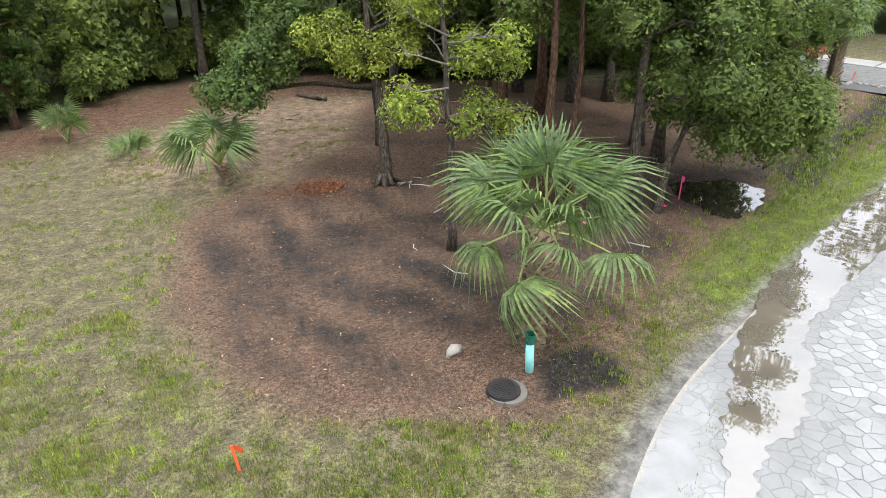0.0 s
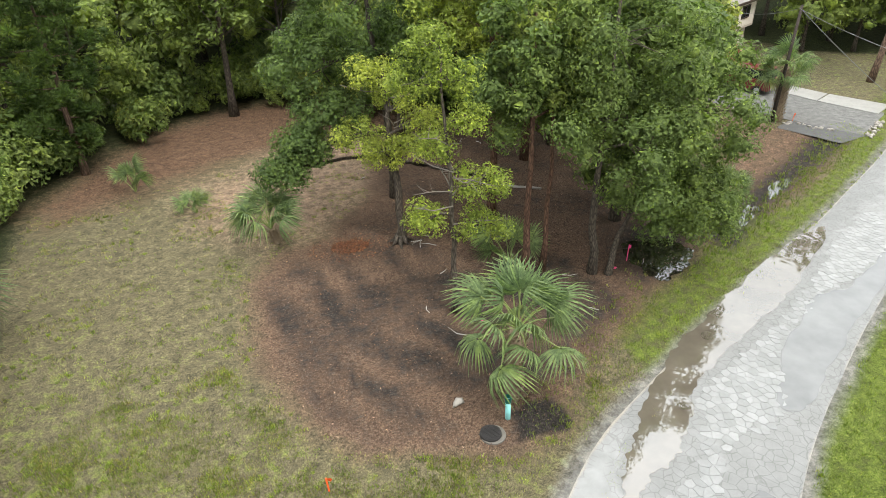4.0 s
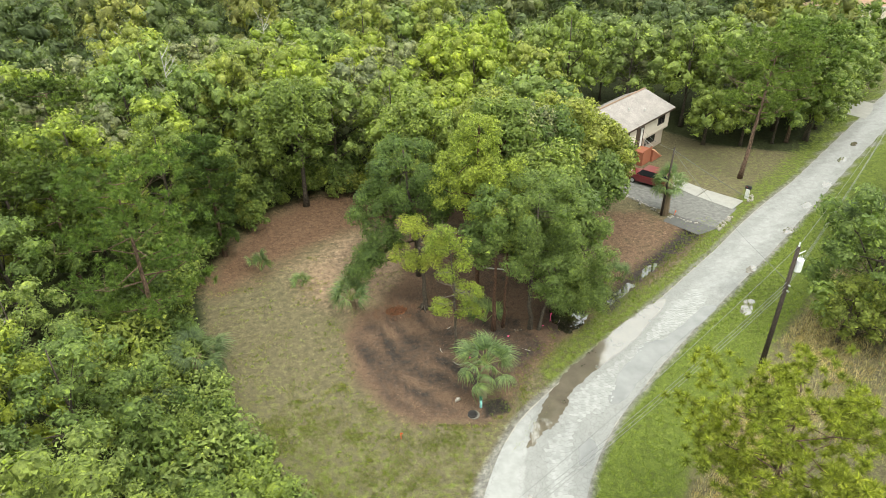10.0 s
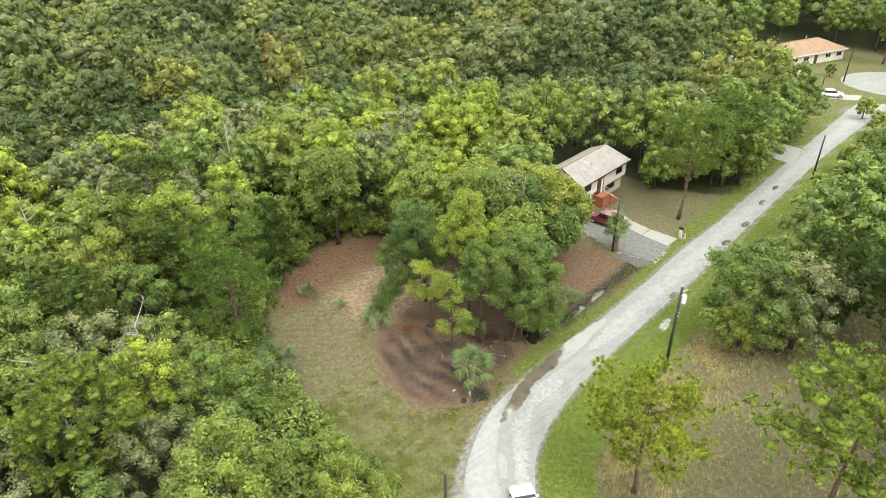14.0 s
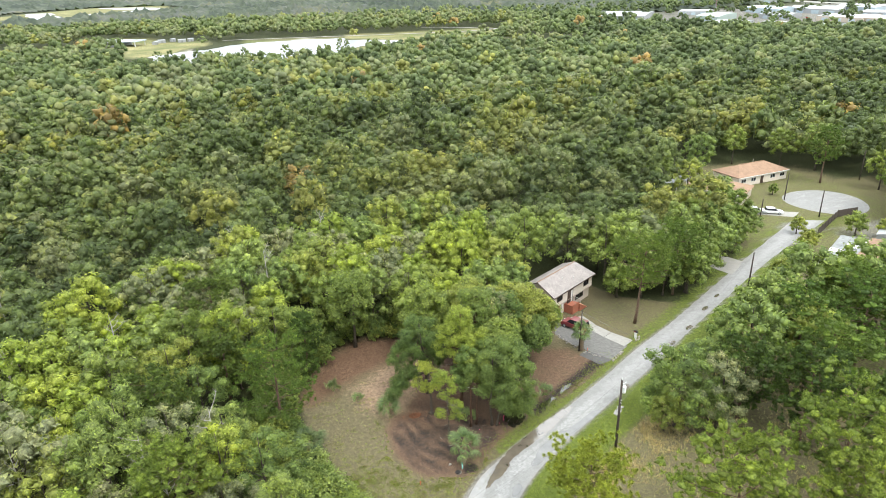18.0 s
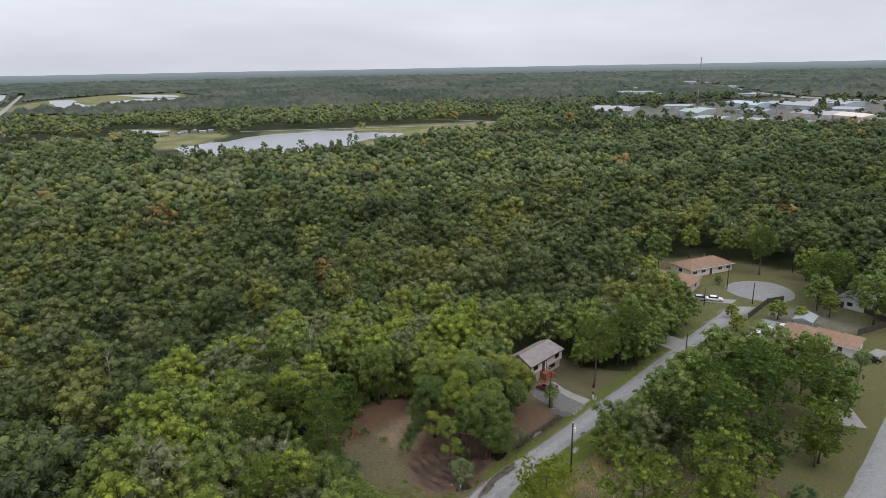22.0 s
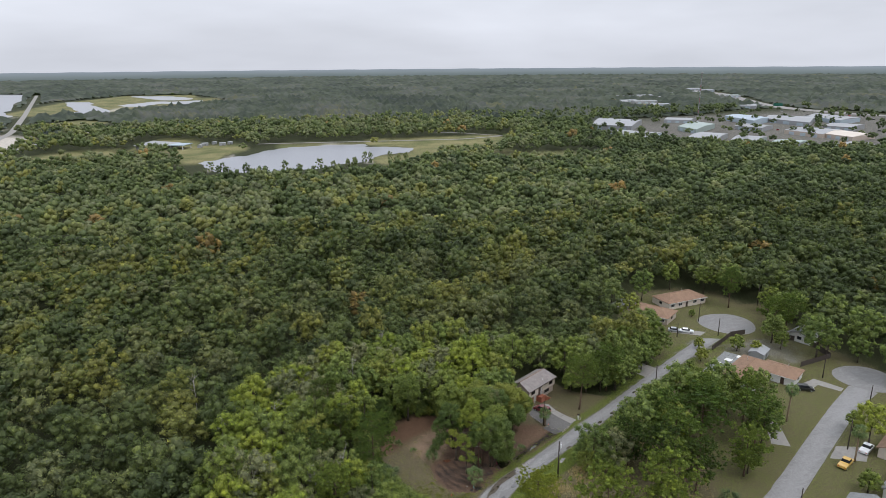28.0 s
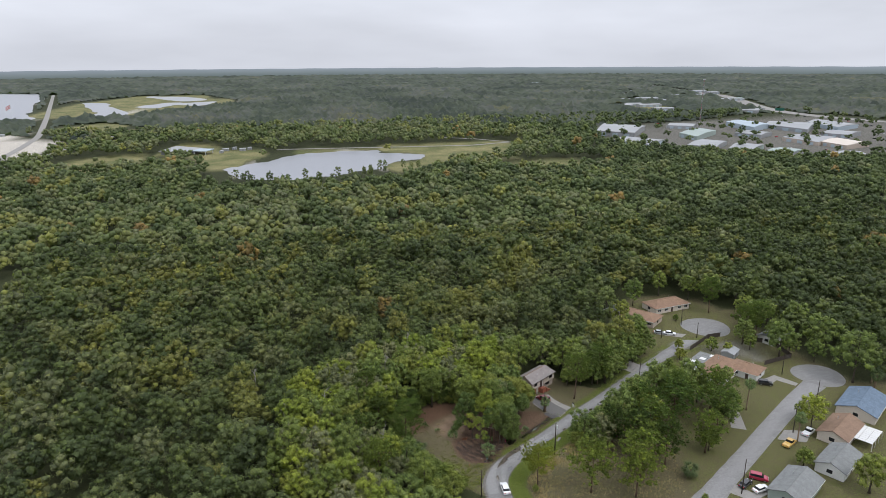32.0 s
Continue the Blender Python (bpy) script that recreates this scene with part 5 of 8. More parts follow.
for k, (lf, h, b, rx, nc, cards) in enumerate(((M_WOODOAK, 10.5, 0.5, 4.0, 46, 6000), (M_MID, 12.0, 0.9, 3.7, 44, 6000), (M_GREY, 11.0, 0.6, 4.2, 48, 6400), (M_LIME, 11.5, 0.9, 3.4, 40, 5600), (M_MID, 9.0, 1.0, 3.4, 38, 5200), (M_WOODOAK, 12.5, 0.6, 4.6, 52, 6600), (M_MID, 7.0, 0.5, 2.8, 30, 4600))):
    v, f, q, c = crown_arrays(330 + k, h, b, rx, nc, cards, 0.20, 0.8, 0.8, True)
    FINE.append((fast_mesh("crown", v, f, q, [lf]), limb_mesh("trunk", 330 + k, h, 0.2, c[::5], M_BARK)))
WOOD_LABEL = ["dark green woodland oak with a lumpy crown", "mid green woodland tree with a domed crown", "silvery green tree with a broad crown", "yellow-green tree with an airy crown",
              "low bushy green tree at the wood's edge", "wide spreading dark oak", "young leafy tree at the wood's edge"]


def wood_tree(k, x, y, s, rz, group, sz=1.0):
    root = thing("woodland_tree", WOOD_LABEL[k], "tree", pose(x, y, 0, 0, 0, rz) @ Matrix.Diagonal((s, s, s * sz, 1)), group)
    pair = (FINE if math.hypot(x + 12, y - 4) < 30 or (24 < x < 36 and abs(y) < 8) else KINDS)[k]
    part("trunk", pair[1], root)
    part("crown", pair[0], root)
    return root


rg = random.Random(5)
HAND = [(-25.6, 1.7, 3, 1.0), (-20.6, -5.3, 0, 0.85), (-13.6, -7.0, 6, 0.95), (-16.8, 0.5, 4, 0.45), (-18.8, 28.0, 1, 1.0), (-25.6, 8.0, 5, 0.75), (-31.0, 7.0, 2, 1.05), (-28.5, 17.0, 0, 1.0), (-15.4, 31.0, 4, 1.0), (-9.5, 36.0, 1, 1.0), (-3.0, 36.0, 5, 0.9), (2.5, 32.0, 1, 1.05), (8.0, 30.0, 3, 1.0), (14.5, 30.0, 5, 1.0), (14.0, 42.0, 3, 1.15), (-5.3, 40.0, 3, 1.2), (-19.4, 36.0, 3, 1.0), (20.0, 33.0, 0, 0.95), (20.5, 38.5, 1, 1.05), (28.8, -0.6, 0, 1.12), (30.8, 1.2, 5, 0.7), (31.8, -2.6, 0, 0.75), (26.9, -1.0, 6, 0.8), (40.5, 33.8, 6, 1.0), (44.5, 32.2, 4, 0.85), (48.5, 31.6, 0, 0.8), (53.0, 31.4, 4, 0.9), (57.0, 34.0, 0, 0.85), (62.0, 37.0, 4, 0.9), (67.0, 40.0, 0, 0.8), (73.0, 43.6, 4, 0.85), (78.5, 47.6, 0, 0.8), (42.1, 3.6, 5, 1.12), (35.5, 1.5, 5, 0.85), (118.8, 45, 5, 0.8), (129.5, 41.7, 5, 0.8), (133.2, 25.3, 0, 0.8), (127.6, 31.3, 5, 0.7), (99.2, -4.5, 4, 0.6), (61.5, -11.9, 4, 0.8), (108.3, 39.8, 6, 0.65), (62.5, 38.5, 5, 0.85), (70.5, 42.6, 1, 0.8), (53.0, 31.0, 0, 0.85), (51.0, 9.0, 5, 1.08), (97, -11, 3, 1.01), (79.7, 2.5, 4, 0.94), (124, 31.9, 0, 1.35), (133.4, 9.1, 5, 1.49), (103.8, 43.0, 6, 0.8), (72.8, 47.8, 4, 1.1), (71.0, 29.0, 6, 0.75), (79.5, 34.2, 6, 0.6), (59, 43, 5, 1.0), (66, 47, 1, 1.0), (144, 46.8, 5, 1.1), (139.5, 30, 0, 1.49), (148, 74, 1, 1.1), (88.4, -38.5, 4, 1.22), (81.4, -24.8, 6, 0.81), (45.5, 36.0, 5, 1.0), (51.5, 35.0, 0, 1.0), (41.5, 40.0, 1, 1.05), (36.0, 44.5, 5, 1.0), (56.0, 36.5, 4, 0.9), (47.5, 43.0, 1, 1.1), (133, 56, 5, 1.0), (118, 100, 1, 1.0), (87, 92, 0, 1.0), (135, 86, 5, 1.1), (141, 58, 0, 1.0), (136, 66, 1, 0.9), (66.0, 10.0, 0, 1.35), (75, 12.0, 4, 1.08), (121, 47, 0, 0.8), (108, 72, 6, 0.45), (8.2, -15.5, 6, 0.3), (47, -30, 6, 0.3), (-12.3, -12.0, 1, 0.75), (60.5, 13.0, 5, 1.2), (73.0, 13.0, 5, 1.15), (84, 12, 5, 0.9), (72, -4, 0, 1.1), (33.5, -2.5, 2, 1.0), (50.5, 1.0, 1, 1.1), (52.0, 11.0, 5, 1.0), (77.0, 50.0, 1, 1.0), (79.5, 58.0, 5, 0.95), (85.5, 64.5, 4, 0.9), (82.0, 72.0, 1, 1.0), (68.0, 43.5, 5, 0.9), (100, 92, 5, 1.0), (128, 92, 1, 1.0), (88, 40, 6, 0.7), (93, 48, 6, 0.6), (118, 40, 4, 0.7)]
for x, y, k, s in HAND:
    wood_tree(k, x, y, s, rg.uniform(0, 360), "woodland trees")

OPEN = [LOT, NEIGHBOURHOOD, ROAD_POLY, ROAD2_POLY]
TAKEN = [(x, y) for x, y, *_ in HAND] + [(-14.8, 24.3), (-25.5, 21), (-29.4, -2.6), (-19.2, 13.2), (-22, 15.5), (-16.5, 11.5), (-19, 17), (-20.5, 9.5), (-23.5, 12.5)]


def scatter(rg, x0, x1, y0, y1, step, keep):
    """Uneven rows of places on a jittered grid."""
    gx, gy = np.meshgrid(np.arange(x0, x1, step), np.arange(y0, y1, step * 0.87))
    gx = gx + (np.arange(gx.shape[0]) % 2)[:, None] * step / 2
    p = np.stack([gx.ravel(), gy.ravel()], 1) + rg.uniform(-0.33, 0.33, (gx.size, 2)) * step
    return p[keep(p[:, 0], p[:, 1])]


def wedge(x, y):
    return (x > -62 - 0.37 * (y + 144)) & (x < -30 + 1.24 * (y + 144))


def open_ground(x, y, gap):
    o = np.zeros(len(x), bool)
    for p in OPEN:
        o |= inside(p, x, y) | (edge_gap(p, x, y) < gap)
    return o


rn = np.random.default_rng(11)
near_p = scatter(rn, -80, 100, -24, 90, 5.6, lambda x, y: wedge(x, y) & ~open_ground(x, y, 1.2) & (np.hypot(x, y - 10) < 57) & ((y > -2) | (x < -14)))
near_p = [p for p in near_p if min((p[0] - a) ** 2 + (p[1] - b) ** 2 for a, b in TAKEN) > 16]
for x, y in near_p:
    k = int(rn.choice(7, p=[0.15, 0.24, 0.22, 0.20, 0.07, 0.08, 0.04]))
    wood_tree(k, float(x), float(y), float(rn.uniform(0.8, 1.2)), float(rn.uniform(0, 360)), "woodland trees", float(rn.uniform(0.9, 1.15)))
SHRUB = crown_arrays(350, 2.6, 0.1, 1.6, 14, 900, 0.22, 0.6, 0.45, True)
SHRUBS = [fast_mesh("shrub", SHRUB[0], SHRUB[1], SHRUB[2], [lf]) for lf in (M_OAK, M_MID, M_WOODOAK)]
edge = [(-9, -9.8), (-11.6, -3), (-15, 4), (-16.9, 10.5), (-17.3, 18.5), (-15.6, 24.3), (-12.8, 29.2), (-7.6, 33.6), (-2, 33), (2.5, 29.2), (13, 27), (20, 27.2), (22.6, 30)]
for (xa, ya), (xb, yb) in zip(edge[:-1], edge[1:]):
    ln = math.hypot(xb - xa, yb - ya)
    ox, oy = -(yb - ya) / ln, (xb - xa) / ln
    n = int(ln / 0.55)
    for k in range(n):
        f, row = (k + rg.random()) / n, k % 3
        s, out = rg.uniform(0.45, 1.1) * (1, 1.25, 1.7)[row], rg.gauss((0.5, 2.2, 4.4)[row], 0.6)
        thing("shrub", "leafy green shrub at the wood's edge", "shrub", pose(xa + (xb - xa) * f + ox * out, ya + (yb - ya) * f + oy * out, 0, 0, 0, rg.uniform(0, 360)) @ Matrix.Diagonal((s, s, s * rg.uniform(0.9, 1.4), 1)), "edge shrubs", mesh=SHRUBS[rg.randrange(3)])
print("near woodland trees", len(near_p))


# ---------------------------------------------------------------- the wide woodland
def forest(name, places, kinds, rg, label, grow, mat=None, loose=0.26):
    """Many trees in one mesh; every tree keeps one tint."""
    V, T, Q, tint, nv = [], [], [], [], 0
    pick = rg.integers(0, len(kinds), len(places))
    ang, sc, hz = rg.uniform(0, 2 * np.pi, len(places)), rg.uniform(*grow, len(places)), rg.uniform(0.74, 1.22, len(places))
    # species stand in loose groups
    group = np.array([noise.noise(Vector((a / 45, b / 45, 3.0))) for a, b in places])
    px, py = places[:, 0], places[:, 1]
    stand = 0.30 * np.clip((px - 110 - 0.25 * py) / 60, 0, 1) + 0.22 * np.clip(1 - np.abs(py - 400) / 90, 0, 1) * (px < 180)      # darker pine stands
    tn = np.clip(0.42 + 0.5 * group - stand + rg.normal(0, loose, len(places)), 0, 0.79)
    tn[rg.random(len(places)) < 0.004] = 0.98
    for i, (x, y) in enumerate(places):
        v, f, q = kinds[pick[i]]
        c, s = math.cos(ang[i]) * sc[i], math.sin(ang[i]) * sc[i]
        V.append(np.stack([v[:, 0] * c - v[:, 1] * s + x, v[:, 0] * s + v[:, 1] * c + y, v[:, 2] * sc[i] * hz[i]], 1))
        T.append(f + nv)
        Q.append(q + nv)
        tint.append(np.full(len(v), tn[i]))
        nv += len(v)
    me = fast_mesh(name, np.concatenate(V), np.concatenate(T), np.concatenate(Q), [mat or M_WOODS], {"tint": np.concatenate(tint)})
    return tagged(new(name, me), label, "woodland", kind="stuff")


NEARK = [crown_arrays(440 + i, h, 1.8, rx, 24, 950, 0.33, rx * 0.31, 0.85, True)[:3] for i, (h, rx) in enumerate(((10.5, 4.1), (12, 4.3), (9.5, 3.7), (13, 3.8), (11, 4.7)))]
MIDK = [crown_arrays(400 + i, h, 2.5, rx, 19, 340, 0.42, rx * 0.33, 0.9, True)[:3] for i, (h, rx) in enumerate(((10.5, 4.2), (12, 4.4), (9.5, 3.8), (13, 3.9), (11, 4.9)))]
FARK = [crown_arrays(420 + i, h, 3.6, rx, 8, 64, 0.60, rx * 0.46, 0.95, True)[:3] for i, (h, rx) in enumerate(((10.5, 4.6), (12, 4.8), (9.5, 4.4)))]
LESSK = [crown_arrays(410 + i, h, 2.8, rx, 13, 190, 0.48, rx * 0.39, 0.9, True)[:3] for i, (h, rx) in enumerate(((10.5, 4.3), (12, 4.5), (9.5, 3.9), (13, 4.0), (11, 5.0)))]
FARTHERK = [crown_arrays(425 + i, h, 3.6, rx, 5, 30, 0.85, rx * 0.58, 0.95, True)[:3] for i, (h, rx) in enumerate(((10.5, 4.6), (12, 4.8), (9.5, 4.4)))]
LAKEPINE = [crown_arrays(428 + i, h, 0.6, rx, 16, 90, 0.6, 1.5, 0.9, True)[:3] for i, (h, rx) in enumerate(((11, 3.4), (9, 3.0), (13, 3.6)))]
CLEAR = FIELDS + [INDUSTRY, SANDFLAT] + [p for _, p in LAKES]


def clear_ground(x, y, gap=6):
    o = inside([(-110, 425), (-60, 402), (60, 412), (130, 490), (130, 580), (-110, 545)], x, y)
    for p in CLEAR:
        o |= inside(p, x, y) | (edge_gap(p, x, y) < gap)
    for _, line, wd in FAR_ROADS:
        o |= edge_gap(line, x, y, False) < wd / 2 + 5
    return o


mid_p = scatter(rn, -160, 330, -24, 215, 7.7, lambda x, y: wedge(x, y) & ~open_ground(x, y, 2.5) & (np.hypot(x, y - 10) >= 57))
far_p = scatter(rn, -330, 760, 215, 520, 9.3, lambda x, y: wedge(x, y) & ~clear_ground(x, y))
far_q = scatter(rn, -460, 1000, 520, 950, 13.8, lambda x, y: wedge(x, y) & ~clear_ground(x, y))
print("woodland", len(mid_p), len(far_p), len(far_q))
close = np.hypot(mid_p[:, 0] - 5, mid_p[:, 1] - 5) < 105
forest("near_woodland", mid_p[close], NEARK, rn, "dense mixed green woodland behind the clearing", (0.8, 1.25))
deepw = np.hypot(mid_p[:, 0] + 30, mid_p[:, 1] + 95) > 250
forest("woodland", mid_p[~close & ~deepw], MIDK, rn, "dense mixed green woodland round the houses", (0.85, 1.35))
forest("middle_woodland", mid_p[~close & deepw], LESSK, rn, "dense mixed green woodland beyond the houses", (0.85, 1.35))
back_p = scatter(rn, -160, 200, -205, -24, 9.5, lambda x, y: ((x < -14) | (y < -80)) & ~open_ground(x, y, 4) & (np.hypot(x + 8, y + 30) > 16))
forest("back_woodland", back_p, FARTHERK, rn, "woodland behind the roads and houses", (0.8, 1.1))
yard_p = scatter(rn, 370, 1000, 400, 950, 22.0, lambda x, y: inside(INDUSTRY, x, y))
yard_p = yard_p[rn.random(len(yard_p)) < 0.22]
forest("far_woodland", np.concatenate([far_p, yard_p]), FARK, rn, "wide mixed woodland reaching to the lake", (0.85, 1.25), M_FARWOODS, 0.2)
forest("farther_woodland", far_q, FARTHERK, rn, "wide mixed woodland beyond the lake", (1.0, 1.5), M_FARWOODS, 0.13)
shore_p = scatter(rn, -120, 130, 405, 500, 11.0, lambda x, y: (y < np.interp(x, (-120, -75, -39, 0, 29, 62, 74, 130), (500, 472, 454, 458, 477, 496, 522, 540)) - 2) & (y > np.interp(x, (-120, -39, 29, 130), (462, 424, 444, 500))))
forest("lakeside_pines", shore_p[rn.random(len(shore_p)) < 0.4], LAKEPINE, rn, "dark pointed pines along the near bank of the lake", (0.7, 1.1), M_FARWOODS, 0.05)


def canopy():
    """Treetops of the plain, coarser with distance."""
    a = np.radians(np.linspace(-60, 30, 320))
    r = np.geomspace(1030, 5150, 210)
    A, R = np.meshgrid(a, r)
    x, y = -50 - np.sin(A).ravel() * R.ravel(), -144 + np.cos(A).ravel() * R.ravel()
    x += rn.uniform(-2, 2, x.size)
    y += rn.uniform(-3, 3, y.size)
    gap = np.full(x.size, 1e9)
    for p in CLEAR:
        gap = np.minimum(gap, edge_gap(p, x, y))
    for _, line, wd in FAR_ROADS:
        gap = np.minimum(gap, edge_gap(line, x, y, False) - wd / 2)
    z = 0.4 + np.clip((gap - 4) / 30, 0, 1) * (8.0 + rn.normal(0, 4.0, x.size) + 2.0 * np.array([noise.noise(Vector((p / 90, q / 90, 0))) for p, q in zip(x, y)]))
    idx = np.arange(x.size).reshape(A.shape)
    quads = np.stack([idx[:-1, :-1], idx[1:, :-1], idx[1:, 1:], idx[:-1, 1:]], -1).reshape(-1, 4)
    gone = clear_ground(x, y, 4)
    quads = quads[~gone[quads].any(1)]
    tint = np.clip(0.3 + 0.55 * np.array([noise.noise(Vector((p / 190, q / 320, 5))) for p, q in zip(x, y)]) + 0.3 * np.array([noise.noise(Vector((p / 40, q / 80, 7))) for p, q in zip(x, y)]) + rn.normal(0, 0.12, x.size), 0, 0.8)
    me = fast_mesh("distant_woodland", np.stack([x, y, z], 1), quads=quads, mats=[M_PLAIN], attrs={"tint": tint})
    return tagged(new("distant_woodland", me), "treetops of the wide flat plain to the horizon", "woodland", kind="stuff")


canopy()

# ---------------------------------------------------------------- the two-storey house
def quad_part(name, pts, mat, parent, label="", thick=0.0):
    g = Geo()
    n = len(pts)
    if thick:
        a = [Vector(p) for p in pts]
        nn = (a[1] - a[0]).cross(a[2] - a[0]).normalized() * thick
        g.add(a + [p - nn for p in a], [tuple(range(n)), tuple(range(n, 2 * n))[::-1]] + [(i, n + i, n + (i + 1) % n, (i + 1) % n) for i in range(n)])
    else:
        g.add(pts, [tuple(range(n))])
    return part(name, g.mesh(name, mat), parent, label)


def box_part(name, lo, hi, mat, parent, label="", m=None, bevel=0.0):
    return part(name, Geo().box(lo, hi).mesh(name, mat, bevel=bevel), parent, label, m)


def window_part(parent, x0, x1, z0, z1, y, name="window", frame_mat=None):
    """A window on a wall that faces -y: a frame proud of the wall, two panes and a sill."""
    fm = frame_mat or M_TRIM
    g = Geo()
    t = 0.09
    for lo, hi in (((x0, z0), (x1, z0 + t)), ((x0, z1 - t), (x1, z1)), ((x0, z0 + t), (x0 + t, z1 - t)), ((x1 - t, z0 + t), (x1, z1 - t)), (((x0 + x1) / 2 - 0.03, z0 + t), ((x0 + x1) / 2 + 0.03, z1 - t))):
        g.box((lo[0], y - 0.06, lo[1]), (hi[0], y + 0.01, hi[1]))
    w = part(name, g.mesh(name, fm), parent)
    for a, b in ((x0 + t, (x0 + x1) / 2 - 0.03), ((x0 + x1) / 2 + 0.03, x1 - t)):
        box_part("pane", (a, y - 0.02, z0 + t), (b, y + 0.005, z1 - t), M_GLASS, w)
    return w


def build_house():
    ang = math.degrees(math.atan2(6.5, 11.04))
    root = thing("house", "two-storey cream house with pale shingle roof and terracotta steps", "house", pose(25.8, 28.8, 0, 0, 0, ang))
    L, D, E, R = 12.85, 6.9, 4.55, 6.45
    rz = D / 2
    t = 0.14
    # roof: gable on one end, short hip on the other
    g = Geo()
    up = [(0, 0, E), (L, 0, E), (L - 1.5, rz, R), (0, rz, R), (L, D, E), (0, D, E)]
    for face in ((0, 1, 2, 3), (3, 2, 4, 5), (1, 4, 2)):
        a = [Vector(up[i]) for i in face]
        n = (a[1] - a[0]).cross(a[2] - a[0]).normalized() * t
        k = len(a)
        g.add(a + [p - n for p in a], [tuple(range(k)), tuple(range(k, 2 * k))[::-1]] + [(i, k + i, k + (i + 1) % k, (i + 1) % k) for i in range(k)])
    roof = part("roof", g.mesh("roof", M_SHINGLE), root, "pale taupe asphalt shingle roof")
    g = Geo()
    g.tube([(0.0, rz, R + 0.03), (L - 1.5, rz, R + 0.03)], [0.09, 0.09], 6)
    part("ridge_cap", g.mesh("ridge_cap", M_BROWNROOF), roof)
    for x, y in ((5.2, 2.0), (7.5, 1.2)):
        g = Geo()
        z = E + (R - E) * y / rz
        g.tube([(x, y, z - 0.05), (x, y, z + 0.28)], [0.06, 0.06], 8)
        part("vent_pipe", g.mesh("vent_pipe", M_STEEL), roof)
    fascia = Geo()
    fascia.box((0, -0.04, E - 0.2), (L, 0.0, E - 0.01))
    part("fascia", fascia.mesh("fascia", M_TRIM), root)
    g = Geo()
    g.tube([(-0.03, 0, E - 0.06), (-0.03, rz, R - 0.06)], [0.07, 0.07], 4)
    g.tube([(-0.03, D, E - 0.06), (-0.03, rz, R - 0.06)], [0.07, 0.07], 4)
    part("rake_board", g.mesh("rake_board", M_TRIM), root)
    # upper storey overhangs the lower one
    x0, x1, y0, y1 = 0.35, L - 0.4, 0.45, D - 0.45
    box_part("wall", (x0, y0, 2.3), (x1, y1, E - 0.02), M_SIDING, root, "cream upper storey")
    box_part("lower_wall", (x0 + 0.02, y0 + 0.45, 0), (x1 - 0.05, y1, 2.3), M_SIDING2, root, "beige lower storey set back under the overhang")
    g = Geo()
    g.prism([(y0, E - 0.02), (y1, E - 0.02), (rz, R - 0.22)], 0, 0.12, m=Matrix.Translation((x0, 0, 0)) @ Matrix(((0, 0, 1, 0), (1, 0, 0, 0), (0, 1, 0, 0), (0, 0, 0, 1))))
    part("gable", g.mesh("gable", M_SIDING2), root)
    box_part("side_wall", (x0 - 0.02, y0 + 0.02, 0), (x0 + 0.02, y1, E), M_SIDING2, root, "beige siding of the gable end")
    for k in range(5):
        box_part("batten", (x0 - 0.045, y0 + 0.1 + k * 1.42, 0.05), (x0 - 0.02, y0 + 0.16 + k * 1.42, E - 0.05), M_SIDING2, root)
    box_part("corner_board", (x0 - 0.06, y0 - 0.03, 2.25), (x0 + 0.06, y0 + 0.05, E), M_TRIM, root)
    box_part("corner_board", (x1 - 0.06, y0 - 0.03, 2.25), (x1 + 0.06, y0 + 0.05, E), M_SIDING2, root)
    box_part("skirt_board", (x0, y0 - 0.03, 2.2), (x1, y0 + 0.0, 2.36), M_SIDING2, root)
    window_part(root, 1.5, 3.1, 3.0, 4.05, y0)
    window_part(root, 9.7, 11.3, 3.0, 4.05, y0)
    window_part(root, 8.0, 10.4, 0.85, 1.85, y0 + 0.45)
    g = Geo()
    for lo, hi in (((4.75, 1.6), (4.87, 3.95)), ((6.25, 1.6), (6.37, 3.95)), ((4.87, 3.8), (6.25, 3.95))):
        g.box((lo[0], y0 - 0.07, lo[1]), (hi[0], y0 + 0.02, hi[1]))
    dr = part("entrance_door", g.mesh("entrance_door", M_TRIM), root, "dark-framed front door")
    box_part("door_leaf", (4.87, y0 - 0.03, 1.62), (5.75, y0 + 0.005, 3.8), M_TRIM, dr)
    box_part("sidelight", (5.78, y0 - 0.035, 1.62), (6.25, y0 + 0.005, 3.8), M_WHITE, dr)
    g = Geo()
    g.tube([(5.6, y0 - 0.08, 2.65), (5.72, y0 - 0.08, 2.65)], [0.03, 0.03], 6)
    part("door_handle", g.mesh("door_handle", M_STEEL), dr)
    garage = box_part("garage_door", (0.55, y0 + 0.39, 0.05), (3.1, y0 + 0.445, 2.1), M_TERRA, root, "reddish-brown garage door")
    for k in range(4):
        box_part("panel", (0.65, y0 + 0.375, 0.12 + k * 0.49), (3.0, y0 + 0.392, 0.54 + k * 0.49), M_TERRA, garage)
    box_part("post", (3.15, y0 + 0.0, 0), (3.32, y0 + 0.17, 2.25), M_WHITE, root)
    # steps down to the yard
    box_part("landing", (4.5, y0 - 1.3, 0), (6.4, y0 + 0.44, 1.58), M_TERRA, root, "terracotta painted landing", bevel=0.02)
